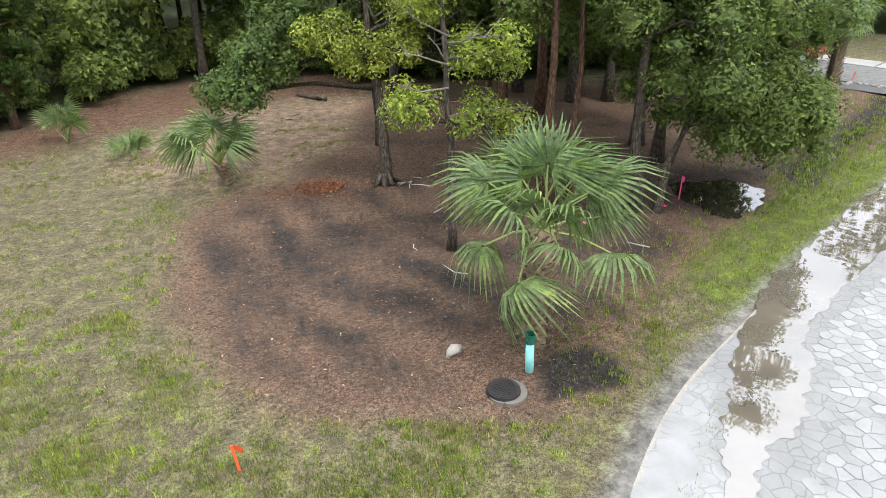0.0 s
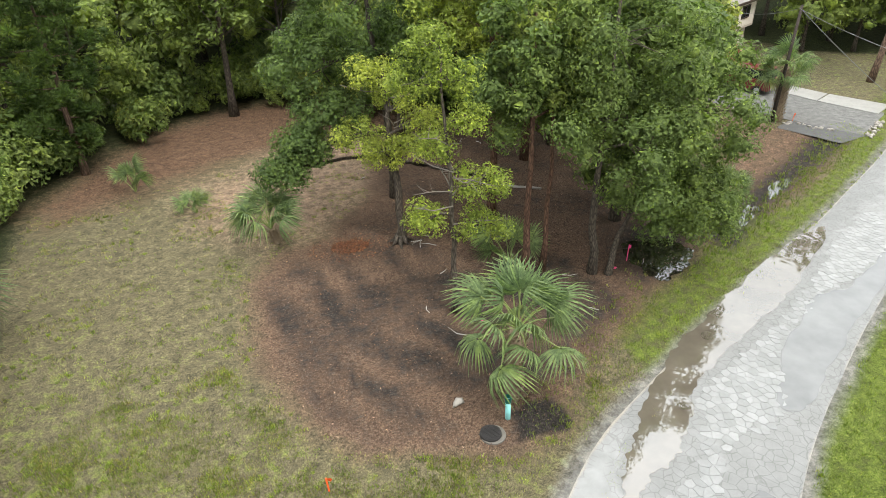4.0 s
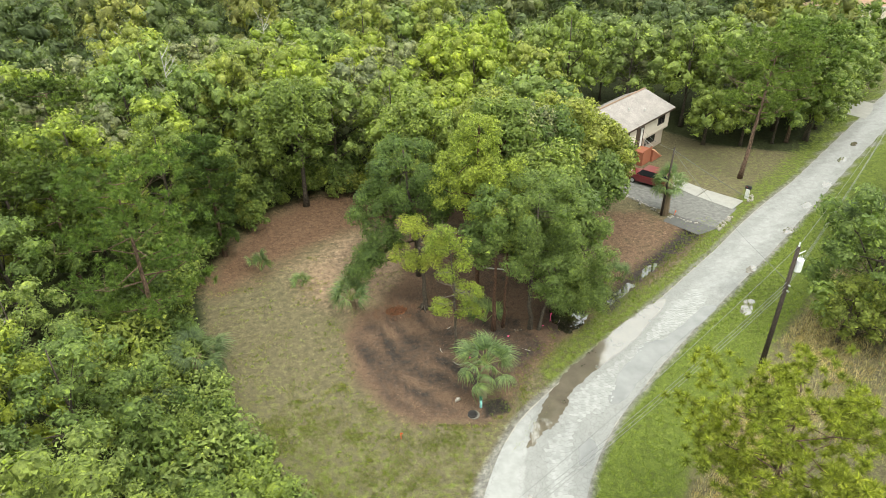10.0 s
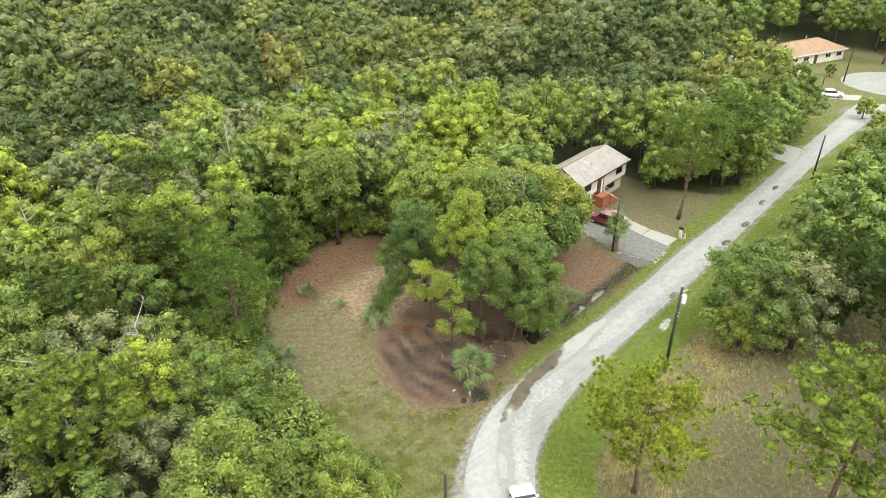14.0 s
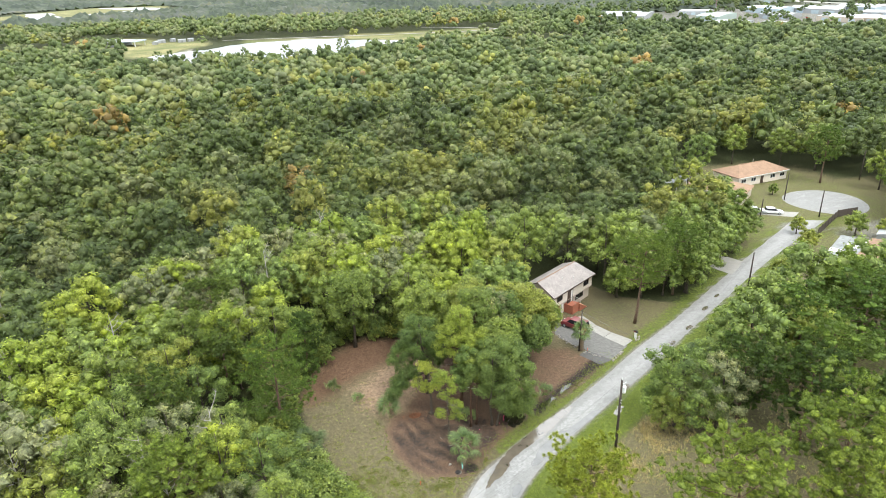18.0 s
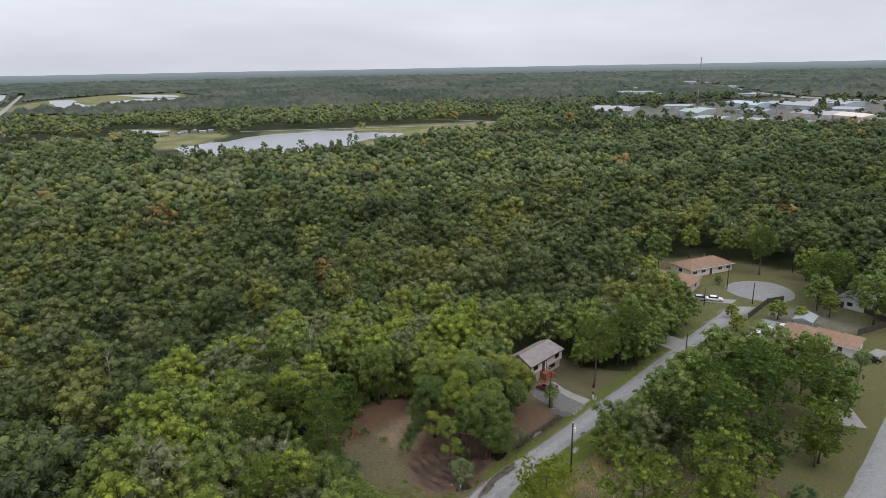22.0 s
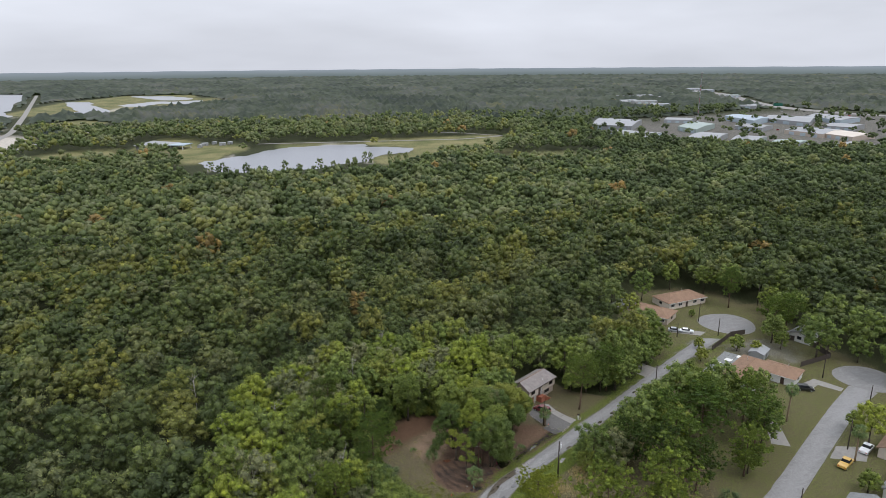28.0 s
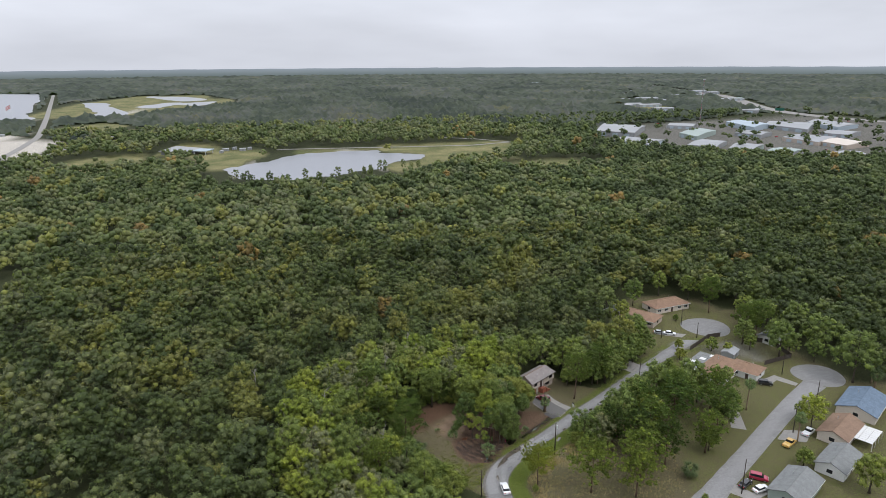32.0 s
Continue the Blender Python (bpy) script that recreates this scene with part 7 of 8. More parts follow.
# ---------------------------------------------------------------- cars
def make_car(label, x, y, rz, col, kind="sedan"):
    root = thing("car", label, "car", pose(x, y, 0.05, 0, 0, rz), "parked cars")
    paint = mat_car("car_paint_" + kind, col)
    L, W, H = {"sedan": (4.6, 1.8, 1.42), "suv": (4.6, 1.86, 1.68), "pickup": (5.3, 1.9, 1.75)}[kind]
    l2, w2 = L / 2, W / 2
    belt = 0.92 if kind == "sedan" else 1.05
    side = [(-l2, 0.42), (-l2 + 0.06, 0.30), (l2 - 0.1, 0.28), (l2, 0.45), (l2 - 0.02, 0.68), (l2 - 0.35, belt - 0.12), (l2 - 1.15, belt), (-l2 + 0.5, belt + 0.02), (-l2 + 0.05, belt - 0.06)]
    flip = Matrix(((1, 0, 0, 0), (0, 0, -1, 0), (0, 1, 0, 0), (0, 0, 0, 1)))
    g = Geo().prism(side, -w2, w2, m=flip)
    part("body", g.mesh("body", paint, bevel=0.07), root)
    if kind == "sedan":
        cab = [(-l2 + 0.55, belt), (l2 - 1.2, belt), (l2 - 1.95, H), (-l2 + 1.35, H), (-l2 + 1.0, H - 0.06)]
    elif kind == "suv":
        cab = [(-l2 + 0.12, belt), (l2 - 1.15, belt), (l2 - 1.75, H), (-l2 + 0.55, H), (-l2 + 0.3, H - 0.08)]
    else:
        cab = [(-l2 + 1.95, belt), (l2 - 1.3, belt), (l2 - 1.9, H), (-l2 + 2.2, H)]
    n = len(cab)
    vs = [(x0, s * (w2 - (0.06 if z <= belt else 0.2)), z) for s in (-1, 1) for x0, z in cab]
    g = Geo().add(vs, [tuple(range(n)), tuple(range(n, 2 * n))[::-1]] + [(i, n + i, n + (i + 1) % n, (i + 1) % n) for i in range(n)])
    part("cabin", g.mesh("cabin", M_GLASS, bevel=0.04), root, "dark glazed cabin")
    top = [p for p in cab if p[1] > belt + 0.3]
    g = Geo().box((min(p[0] for p in top) - 0.05, -w2 + 0.19, H - 0.05), (max(p[0] for p in top) + 0.05, w2 - 0.19, H + 0.025))
    part("roof", g.mesh("roof", paint, bevel=0.02), root)
    for sx in (-l2 + 0.85, l2 - 0.85):
        for sy in (-1, 1):
            g = Geo().tube([(sx, sy * (w2 - 0.2), 0.29), (sx, sy * (w2 + 0.01), 0.29)], [0.33, 0.33], 18)
            wh = part("wheel", g.mesh("wheel", M_TYRE), root)
            g = Geo().tube([(sx, sy * (w2 - 0.05), 0.29), (sx, sy * (w2 + 0.02), 0.29)], [0.21, 0.20], 12)
            part("rim", g.mesh("rim", M_STEEL), wh)
    for sy in (-1, 1):
        g = Geo().box((l2 - 0.22, sy * (w2 - 0.42) - 0.2, 0.60), (l2 - 0.005, sy * (w2 - 0.42) + 0.2, 0.72))
        part("headlight", g.mesh("headlight", M_TRANSF), root)
        g = Geo().box((-l2 - 0.012, sy * (w2 - 0.3) - 0.18, 0.66), (-l2 + 0.1, sy * (w2 - 0.3) + 0.18, 0.8))
        part("tail_light", g.mesh("tail_light", M_RED), root)
        g = Geo().box((l2 - 1.55, sy * (w2 + 0.07) - 0.08, belt), (l2 - 1.4, sy * (w2 + 0.07) + 0.08, belt + 0.13))
        part("wing_mirror", g.mesh("wing_mirror", paint), root)
    return root


make_car("dark red parked crossover before the garage", 28.45, 26.2, 123, (0.15, 0.008, 0.013), "suv")
make_car("white sedan stopped on the road", 0.9, -12.9, 84, (0.80, 0.81, 0.82), "sedan")
make_car("white parked sedan on a concrete drive", 97.6, 60.4, -32, (0.78, 0.79, 0.80), "sedan")
make_car("grey parked sedan on a concrete drive", 94.2, 62.2, -32, (0.35, 0.37, 0.39), "sedan")
make_car("black parked crossover on a concrete drive", 104.2, 15.8, -30, (0.015, 0.016, 0.018), "suv")
make_car("crimson parked crossover on a lawn", 65.8, -26.4, -40, (0.36, 0.02, 0.06), "suv")
make_car("black parked sedan by the side road", 60.7, -27.6, 25, (0.015, 0.015, 0.017), "sedan")
make_car("white parked sedan on a concrete drive", 63.0, -30.4, 10, (0.80, 0.80, 0.80), "sedan")
make_car("yellow parked pickup beside the side road", 85.2, -15.6, 25, (0.62, 0.40, 0.10), "pickup")
make_car("white parked pickup before a brown roofed house", 94.8, -12.4, 25, (0.75, 0.76, 0.77), "pickup")


# ---------------------------------------------------------------- houses of the two streets
def make_house(label, x, y, rz, L, W, eave, ridge, roof, wall, hip=True, door=True):
    root = thing("bungalow", label, "house", pose(x, y, 0, 0, 0, rz), "bungalows")
    l2, w2, o = L / 2, W / 2, 0.5
    part("wall", Geo().box((-l2, -w2, 0), (l2, w2, eave)).mesh("wall", wall), root)
    a, b = l2 + o, w2 + o
    inset = b * 0.95 if hip else 0.0
    up = [(-a, -b, eave), (a, -b, eave), (a, b, eave), (-a, b, eave), (-a + inset, 0, ridge), (a - inset, 0, ridge)]
    g = Geo()
    for f in ((0, 1, 5, 4), (2, 3, 4, 5), (1, 2, 5), (3, 0, 4)):
        if not hip and len(f) == 3:
            continue
        p = [Vector(up[i]) for i in f]
        nn = (p[1] - p[0]).cross(p[2] - p[0]).normalized() * 0.16
        k = len(p)
        g.add(p + [q - nn for q in p], [tuple(range(k)), tuple(range(k, 2 * k))[::-1]] + [(i, k + i, k + (i + 1) % k, (i + 1) % k) for i in range(k)])
    rf = part("roof", g.mesh("roof", roof), root)
    g = Geo().tube([(-a + inset, 0, ridge + 0.02), (a - inset, 0, ridge + 0.02)], [0.1, 0.1], 6)
    part("ridge_cap", g.mesh("ridge_cap", roof), rf)
    if not hip:
        for s in (-1, 1):
            g = Geo().add([(s * l2, -w2, eave), (s * l2, w2, eave), (s * l2, 0, ridge - 0.25)], [(0, 1, 2)])
            part("gable", g.mesh("gable", wall), root)
    part("fascia", Geo().box((-a, -b - 0.03, eave - 0.22), (a, -b, eave)).mesh("fascia", M_WHITE), root)
    n = max(2, int(L / 3.4))
    for i in range(n):
        x0 = -l2 + L * (i + 0.25) / n
        if door and i == n // 2:
            d = part("front_door", Geo().box((x0, -w2 - 0.05, 0), (x0 + 1.0, -w2 + 0.02, 2.05)).mesh("front_door", M_TRIM), root)
            part("door_handle", Geo().box((x0 + 0.85, -w2 - 0.1, 0.98), (x0 + 0.92, -w2 - 0.05, 1.08)).mesh("door_handle", M_STEEL), d)
        else:
            window_part(root, x0, x0 + L / n * 0.5, 0.9, 2.0, -w2, frame_mat=M_WHITE)
    for s in (-1, 1):
        g = Geo().box((s * l2 - 0.04, -0.7, 0.95), (s * l2 + 0.04, 0.7, 2.0))
        part("side_window", g.mesh("side_window", M_GLASS), root)
    g = Geo().tube([(l2 * 0.3, w2 * 0.4, eave), (l2 * 0.3, w2 * 0.4, ridge + 0.25)], [0.08, 0.08], 8)
    part("vent_pipe", g.mesh("vent_pipe", M_STEEL), rf)
    return root


make_house("tan hip-roofed bungalow at the turning circle", 112.5, 86.0, 8, 18, 9, 2.6, 4.6, M_TANROOF, M_SIDING)
make_house("tan hip-roofed bungalow beside a lawn", 94.5, 76.2, -54, 14, 9.5, 2.6, 4.5, M_TANROOF, M_SIDING2)
make_house("tan hip-roofed bungalow with a glasshouse", 95.2, 27.2, 30, 16.5, 9.4, 2.5, 4.6, M_TANROOF, M_WHITE)
make_house("tan hip-roofed wing with garage", 103.4, 24.2, -60, 9.5, 8.0, 2.5, 4.2, M_TANROOF, M_WHITE)
make_house("low house with reddish roof among oaks", 80.6, 20.6, 30, 8, 5, 2.3, 3.4, M_BROWNROOF, M_SIDING2)
make_house("house with blue-grey metal roof", 121.5, -5.5, 30, 16, 10.5, 2.6, 4.6, M_BLUEROOF, M_SIDING, False)
make_house("house with brown gabled roof", 102.8, -15.4, 27, 13.5, 7.6, 2.6, 4.4, M_BROWNROOF, M_SIDING, False)
make_house("white house with grey gabled roof", 89.8, -27.4, 27, 12.5, 7.0, 2.6, 4.3, M_GREYROOF, M_WHITE, False)
make_house("grey roofed house by the side road", 70.6, -33.4, 28, 13.5, 8.0, 2.5, 4.2, M_GREYROOF, M_SHEDGREEN, False)
make_house("white house half hidden by trees", 132.5, 44.5, 20, 10, 7, 2.5, 3.8, M_GREYROOF, M_WHITE, False)


def make_shed(label, x, y, rz, L, W, h, ridge, mat, category="shed", group="sheds"):
    root = thing("shed", label, category, pose(x, y, 0, 0, 0, rz), group)
    l2, w2 = L / 2, W / 2
    part("wall", Geo().box((-l2, -w2, 0), (l2, w2, h)).mesh("wall", mat), root)
    g = Geo().prism([(-w2 - 0.2, h), (w2 + 0.2, h), (w2 + 0.2, h + 0.1), (0, ridge), (-w2 - 0.2, h + 0.1)], -l2 - 0.2, l2 + 0.2, m=Matrix(((0, 0, 1, 0), (1, 0, 0, 0), (0, 1, 0, 0), (0, 0, 0, 1))))
    part("roof", g.mesh("roof", mat), root)
    part("door", Geo().box((-0.7, -w2 - 0.04, 0), (0.7, -w2, 1.9)).mesh("door", M_GREYROOF), root)
    return root


make_shed("pale metal garden shed", 107.6, 37.8, 33, 6.2, 4.4, 2.0, 2.9, M_SHED)
for lab, x, y, rz, L, W in (("white framed glasshouse with flat panes", 90.6, 32.6, 32, 17, 6.2), ("screened pool cage behind a bungalow", 88.0, 86.0, 30, 9, 6), ("white flat-roofed open carport beside a house", 107.3, -19.9, 27, 9.5, 5.6)):
    root = thing("canopy" if "carport" in lab else "glasshouse", lab, "outbuilding", pose(x, y, 0, 0, 0, rz), "outbuildings")
    for sx in (-1, -0.33, 0.33, 1):
        for sy in (-1, 1):
            g = Geo().box((sx * L / 2 - 0.06, sy * W / 2 - 0.06, 0), (sx * L / 2 + 0.06, sy * W / 2 + 0.06, 2.35))
            part("post", g.mesh("post", M_WHITE), root)
    nx, ny = (8, 3)
    for i in range(nx):
        for j in range(ny):
            mt = M_WHITE if ("carport" in lab or (i * 5 + j * 3) % 7 == 0) else M_GREYROOF
            if "pool" in lab:
                mt = M_GREYROOF
            g = Geo().box((-L / 2 + L * i / nx + 0.04, -W / 2 + W * j / ny + 0.04, 2.35), (-L / 2 + L * (i + 1) / nx - 0.04, -W / 2 + W * (j + 1) / ny - 0.04, 2.42))
            part("roof_panel", g.mesh("roof_panel", mt), root)
for line in ([(96.5, 45.6), (109.5, 53.2), (115.5, 53.4)], [(122.8, 48.2), (130, 41.8), (127.8, 30.2), (114.2, 27.9)]):
    root = thing("fence", "dark board fence round a back yard", "fence", group="fences")
    for (x0, y0), (x1, y1) in zip(line[:-1], line[1:]):
        d = math.hypot(x1 - x0, y1 - y0)
        a = math.degrees(math.atan2(y1 - y0, x1 - x0))
        k = max(1, int(d / 2.4))
        for i in range(k):
            part("panel", Geo().box((d / k * i + 0.08, -0.02, 0.05), (d / k * (i + 1) - 0.02, 0.02, 1.75)).mesh("panel", M_FENCE), root, m=pose(x0, y0, 0, 0, 0, a))
            part("post", Geo().box((d / k * i - 0.05, -0.06, 0), (d / k * i + 0.05, 0.06, 1.9)).mesh("post", M_FENCE), root, m=pose(x0, y0, 0, 0, 0, a))
for poly, lab in (([(104, 18.5), (112, 20.6), (115.5, 13.5), (113.2, 12.2), (110.2, 17.2), (105, 15.0)], "concrete drive of a bungalow"), ([(92.5, 62), (96, 64), (104, 58.8), (100.5, 56.6)], "concrete drive of a bungalow"), ([(75.5, -3.6), (83.5, 8.5), (86, 7.6), (79.0, -6.0)], "concrete drive under the oaks"),
                  ([(58.5, -26.5), (60.5, -30.6), (66, -29.6), (65.5, -31.8), (58, -33.4), (55, -29)], "concrete drive by the side road"), ([(84, -12.4), (89.5, -8.9), (96.5, -11.5), (91, -16)], "concrete drive of a brown roofed house"), ([(66, 34.5), (72, 39.5), (70, 44), (64, 40)], "short concrete drive")):
    flat("paved_drive", poly, 0.045, M_CONC, lab, "driveway", wobble=0.08, seed=3)

# ---------------------------------------------------------------- the far side of the woods
def big_shed(label, poly, h, wall, roof):
    root = thing("warehouse", label, "warehouse", group="warehouses")
    part("wall", Geo().prism(poly, 0, h).mesh("wall", wall), root)
    (x0, y0), (x1, y1), (x2, y2), (x3, y3) = poly
    m0, m1 = ((x0 + x3) / 2, (y0 + y3) / 2, h + 1.6), ((x1 + x2) / 2, (y1 + y2) / 2, h + 1.6)
    g = Geo().add([(x0, y0, h), (x1, y1, h), (x2, y2, h), (x3, y3, h), m0, m1], [(0, 1, 5, 4), (2, 3, 4, 5), (1, 2, 5), (3, 0, 4)])
    part("roof", g.mesh("roof", roof), root)
    for k in range(3):
        f = 0.2 + 0.3 * k
        cx, cy = x0 + (x1 - x0) * f, y0 + (y1 - y0) * f
        dx, dy = (x1 - x0), (y1 - y0)
        q = math.hypot(dx, dy)
        a = math.degrees(math.atan2(dy, dx))
        part("loading_door", Geo().box((-q * 0.07, -0.15, 0), (q * 0.07, 0.0, h * 0.7)).mesh("loading_door", M_SHEDBLUE), root, m=pose(cx, cy, 0, 0, 0, a))
    return root


for poly, h, wm, rm in (([(408, 705), (444, 662), (513, 746), (474, 803)], 7, M_SHED, M_SHED), ([(384, 612), (399, 552), (445, 592), (419, 641)], 5, M_SHEDBLUE, M_SHED), ([(508, 651), (503, 605), (575, 661), (577, 703)], 6, M_SHEDGREEN, M_SHEDGREEN),
                        ([(675, 767), (652, 676), (712, 713), (721, 779)], 7, M_SHEDBLUE, M_SHEDBLUE), ([(610, 572), (611, 513), (678, 550), (663, 591)], 5, M_SIDING2, M_SHED), ([(544, 435), (525, 413), (577, 413), (590, 433)], 5, M_SIDING, M_SHED),
                        ([(442, 540), (462, 512), (512, 556), (496, 585)], 5, M_SHED, M_SHED), ([(470, 500), (484, 478), (530, 512), (516, 540)], 5, M_SHEDGREEN, M_SHED), ([(486, 462), (500, 440), (545, 462), (530, 486)], 5, M_SHED, M_SHEDGREEN),
                        ([(707, 716), (709, 633), (798, 711), (757, 762)], 6, M_SHED, M_SHED), ([(620, 520), (617, 477), (665, 490), (671, 542)], 5, M_SIDING2, M_SIDING), ([(797, 727), (777, 646), (841, 671), (855, 763)], 6, M_SHEDBLUE, M_SHED),
                        ([(590, 640), (600, 600), (640, 625), (628, 660)], 5, M_SHED, M_SHED), ([(700, 600), (712, 565), (760, 590), (748, 625)], 5, M_SHED, M_SHED), ([(850, 1010), (900, 960), (960, 1010), (910, 1070)], 6, M_SHED, M_SHED),
                        ([(600, 1100), (640, 1070), (690, 1110), (650, 1150)], 5, M_SHED, M_SHED), ([(1000, 1300), (1060, 1260), (1130, 1320), (1070, 1370)], 7, M_SHED, M_SHED), ([(820, 560), (850, 520), (900, 560), (870, 600)], 5, M_SHED, M_SHED), ([(560, 760), (590, 735), (620, 765), (590, 790)], 5, M_SHED, M_SHED)):
    big_shed("pale metal warehouse of the trading estate beyond the woods", poly, h, wm, rm)
rt = random.Random(19)
for x, y in TOWN:
    a, b = rt.uniform(18, 34), rt.uniform(9, 16)
    big_shed("distant pale roofed building among trees", [(x - a, y - b), (x + a, y - b), (x + a, y + b), (x - a, y + b)], rt.uniform(4, 6), M_SHED, M_SHED if rt.random() < 0.6 else M_SHEDGREEN)
root = thing("roadside_garage", "low grey building with a blue canopy beside the lake", "building", group="roadside buildings")
part("wall", Geo().prism([(-172, 676), (-140, 660), (-128, 690), (-160, 720)], 0, 4).mesh("wall", M_GREYROOF), root)
part("roof", Geo().prism([(-174, 675), (-139, 658), (-126, 691), (-160, 723)], 4.0, 4.5).mesh("roof", M_SHED), root)
part("canopy", Geo().prism([(-136, 664), (-120, 656), (-112, 676), (-128, 684)], 4.2, 5.0).mesh("canopy", M_SHEDBLUE), root)
for x, y in ((-134, 665), (-121, 658), (-114, 675), (-127, 682)):
    part("post", Geo().box((x - 0.4, y - 0.4, 0), (x + 0.4, y + 0.4, 4.2)).mesh("post", M_WHITE), root)
for x, y, rz, s in ((-100, 690, 20, 4), (-90, 700, 50, 3), (-80, 686, 10, 4), (-72, 694, 30, 3), (-104, 672, 80, 4), (-430, 960, 20, 5)):
    make_shed("small pale outbuilding near the lake", x, y, rz, s * 1.8, s, 2.6, 3.4, M_SHED, "shed", "far sheds")


def build_mast():
    root = thing("radio_mast", "tall guyed lattice radio mast", "mast", pose(620, 760, 0))
    H, s = 74.0, 0.7
    legs = [(s, 0), (-s / 2, s * 0.87), (-s / 2, -s * 0.87)]
    for x, y in legs:
        part("leg", Geo().tube([(x, y, 0), (x, y, H)], [0.16, 0.16], 5).mesh("leg", M_GREYROOF), root)
    for k in range(24):
        g = Geo()
        z = H * k / 24
        for i in range(3):
            a, b = legs[i], legs[(i + 1) % 3]
            g.tube([(*a, z), (*b, z + H / 24)], [0.09, 0.09], 4)
        part("bracing", g.mesh("bracing", M_RED if (k // 3) % 2 else M_WHITE), root)
    part("antenna", Geo().box((-2.2, -0.2, H - 0.3), (2.2, 0.2, H + 0.3)).mesh("antenna", M_WHITE), root)


build_mast()
fp = thing("flagpole", "tall flagpole with a large striped flag", "flagpole", pose(-494, 1214, 0))
part("pole", Geo().tube([(0, 0, 0), (0, 0, 33)], [0.3, 0.2], 8).mesh("pole", M_WHITE), fp)
for k in range(7):
    g = Geo().add([(-0.4, 0, 32.5 - k * 1.1), (-4, 0.6, 31 - k * 1.1), (-8.5, 0.2, 28 - k * 1.1), (-8.5, 0.2, 27 - k * 1.1), (-4, 0.6, 30 - k * 1.1), (-0.4, 0, 31.5 - k * 1.1)], [(0, 1, 4, 5), (1, 2, 3, 4)])
    part("stripe", g.mesh("stripe", M_RED if k % 2 else M_WHITE), fp)
sg = thing("roadside_sign", "green roadside billboard on a steel post", "sign", pose(922, 927, 0, 0, 0, -40))
part("post", Geo().tube([(0, 0, 0), (0, 0, 8)], [0.5, 0.5], 8).mesh("post", M_TRIM), sg)
part("panel", Geo().box((-8, -0.4, 7), (8, 0.4, 12)).mesh("panel", M_PVCTOP), sg)
rv = random.Random(77)
for k in range(40):
    x, y = rv.uniform(560, 960), rv.uniform(470, 900)
    g = Geo().box((-2.3, -0.9, 0.2), (2.3, 0.9, 0.95)).box((-1.4, -0.8, 0.95), (1.1, 0.8, 1.5), 1)
    c = (M_TRANSF, M_TYRE, M_RED, M_STEEL)[k % 4]
    thing("distant_car", "parked vehicle in the yards of the trading estate", "car", pose(x, y, 0.1, 0, 0, rv.uniform(0, 180)), "vehicles of the estate", mesh=g.mesh("distant_car", [c, M_GLASS]))

# hazy distance behind the plain: a glowing strip with haze painted into its colour
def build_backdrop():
    s = Nodes("glowing_painted_haze")
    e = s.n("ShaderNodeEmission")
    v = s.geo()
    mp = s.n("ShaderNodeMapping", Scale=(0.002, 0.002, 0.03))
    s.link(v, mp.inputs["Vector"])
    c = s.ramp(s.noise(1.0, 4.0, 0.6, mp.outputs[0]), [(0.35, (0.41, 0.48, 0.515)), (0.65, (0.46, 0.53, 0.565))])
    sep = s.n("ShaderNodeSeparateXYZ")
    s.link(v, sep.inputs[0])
    # painted haze pales with height
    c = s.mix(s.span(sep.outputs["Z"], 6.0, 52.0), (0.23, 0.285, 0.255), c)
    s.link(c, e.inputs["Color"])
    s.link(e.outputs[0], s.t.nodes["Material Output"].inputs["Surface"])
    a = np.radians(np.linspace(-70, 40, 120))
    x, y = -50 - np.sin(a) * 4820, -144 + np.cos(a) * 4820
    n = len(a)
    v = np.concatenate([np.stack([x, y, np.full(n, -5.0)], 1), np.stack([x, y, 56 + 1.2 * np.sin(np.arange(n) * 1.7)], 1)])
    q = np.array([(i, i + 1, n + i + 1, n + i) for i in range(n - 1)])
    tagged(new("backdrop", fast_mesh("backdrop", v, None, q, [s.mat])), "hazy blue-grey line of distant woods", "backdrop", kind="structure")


build_backdrop()

# ---------------------------------------------------------------- grass, chips and leaf litter
def blades(name, places, per, h, w, mat_stops, label, rg, lean=0.6):
    n = len(places) * per
    p = np.repeat(places, per, 0) + rg.normal(0, 0.045 + h * 0.12, (n, 2))
    a = rg.uniform(0, 2 * np.pi, n)
    hh = h * rg.uniform(0.5, 1.3, n)
    s = np.stack([np.cos(a), np.sin(a)], 1) * (w * rg.uniform(0.6, 1.3, n))[:, None]
    d = np.stack([-np.sin(a), np.cos(a)], 1) * (hh * rg.uniform(0.1, lean, n))[:, None]
    z0 = np.full(n, -0.05)
    v = np.stack([np.column_stack([p - s, z0]), np.column_stack([p + s, z0]), np.column_stack([p + d, hh])], 1).reshape(-1, 3)
    t = np.clip(np.repeat(rg.random(len(places)), per) * 0.7 + 0.3 * rg.random(n), 0, 1)
    mt = mat_leaf(name + "_blades", mat_stops, by="tint", thin=0.3, spread=0.3)
    me = fast_mesh(name, v, np.arange(3 * n).reshape(n, 3), None, [mt], {"tint": np.repeat(t, 3)})
    return tagged(new(name, me), label, "grass", kind="stuff")


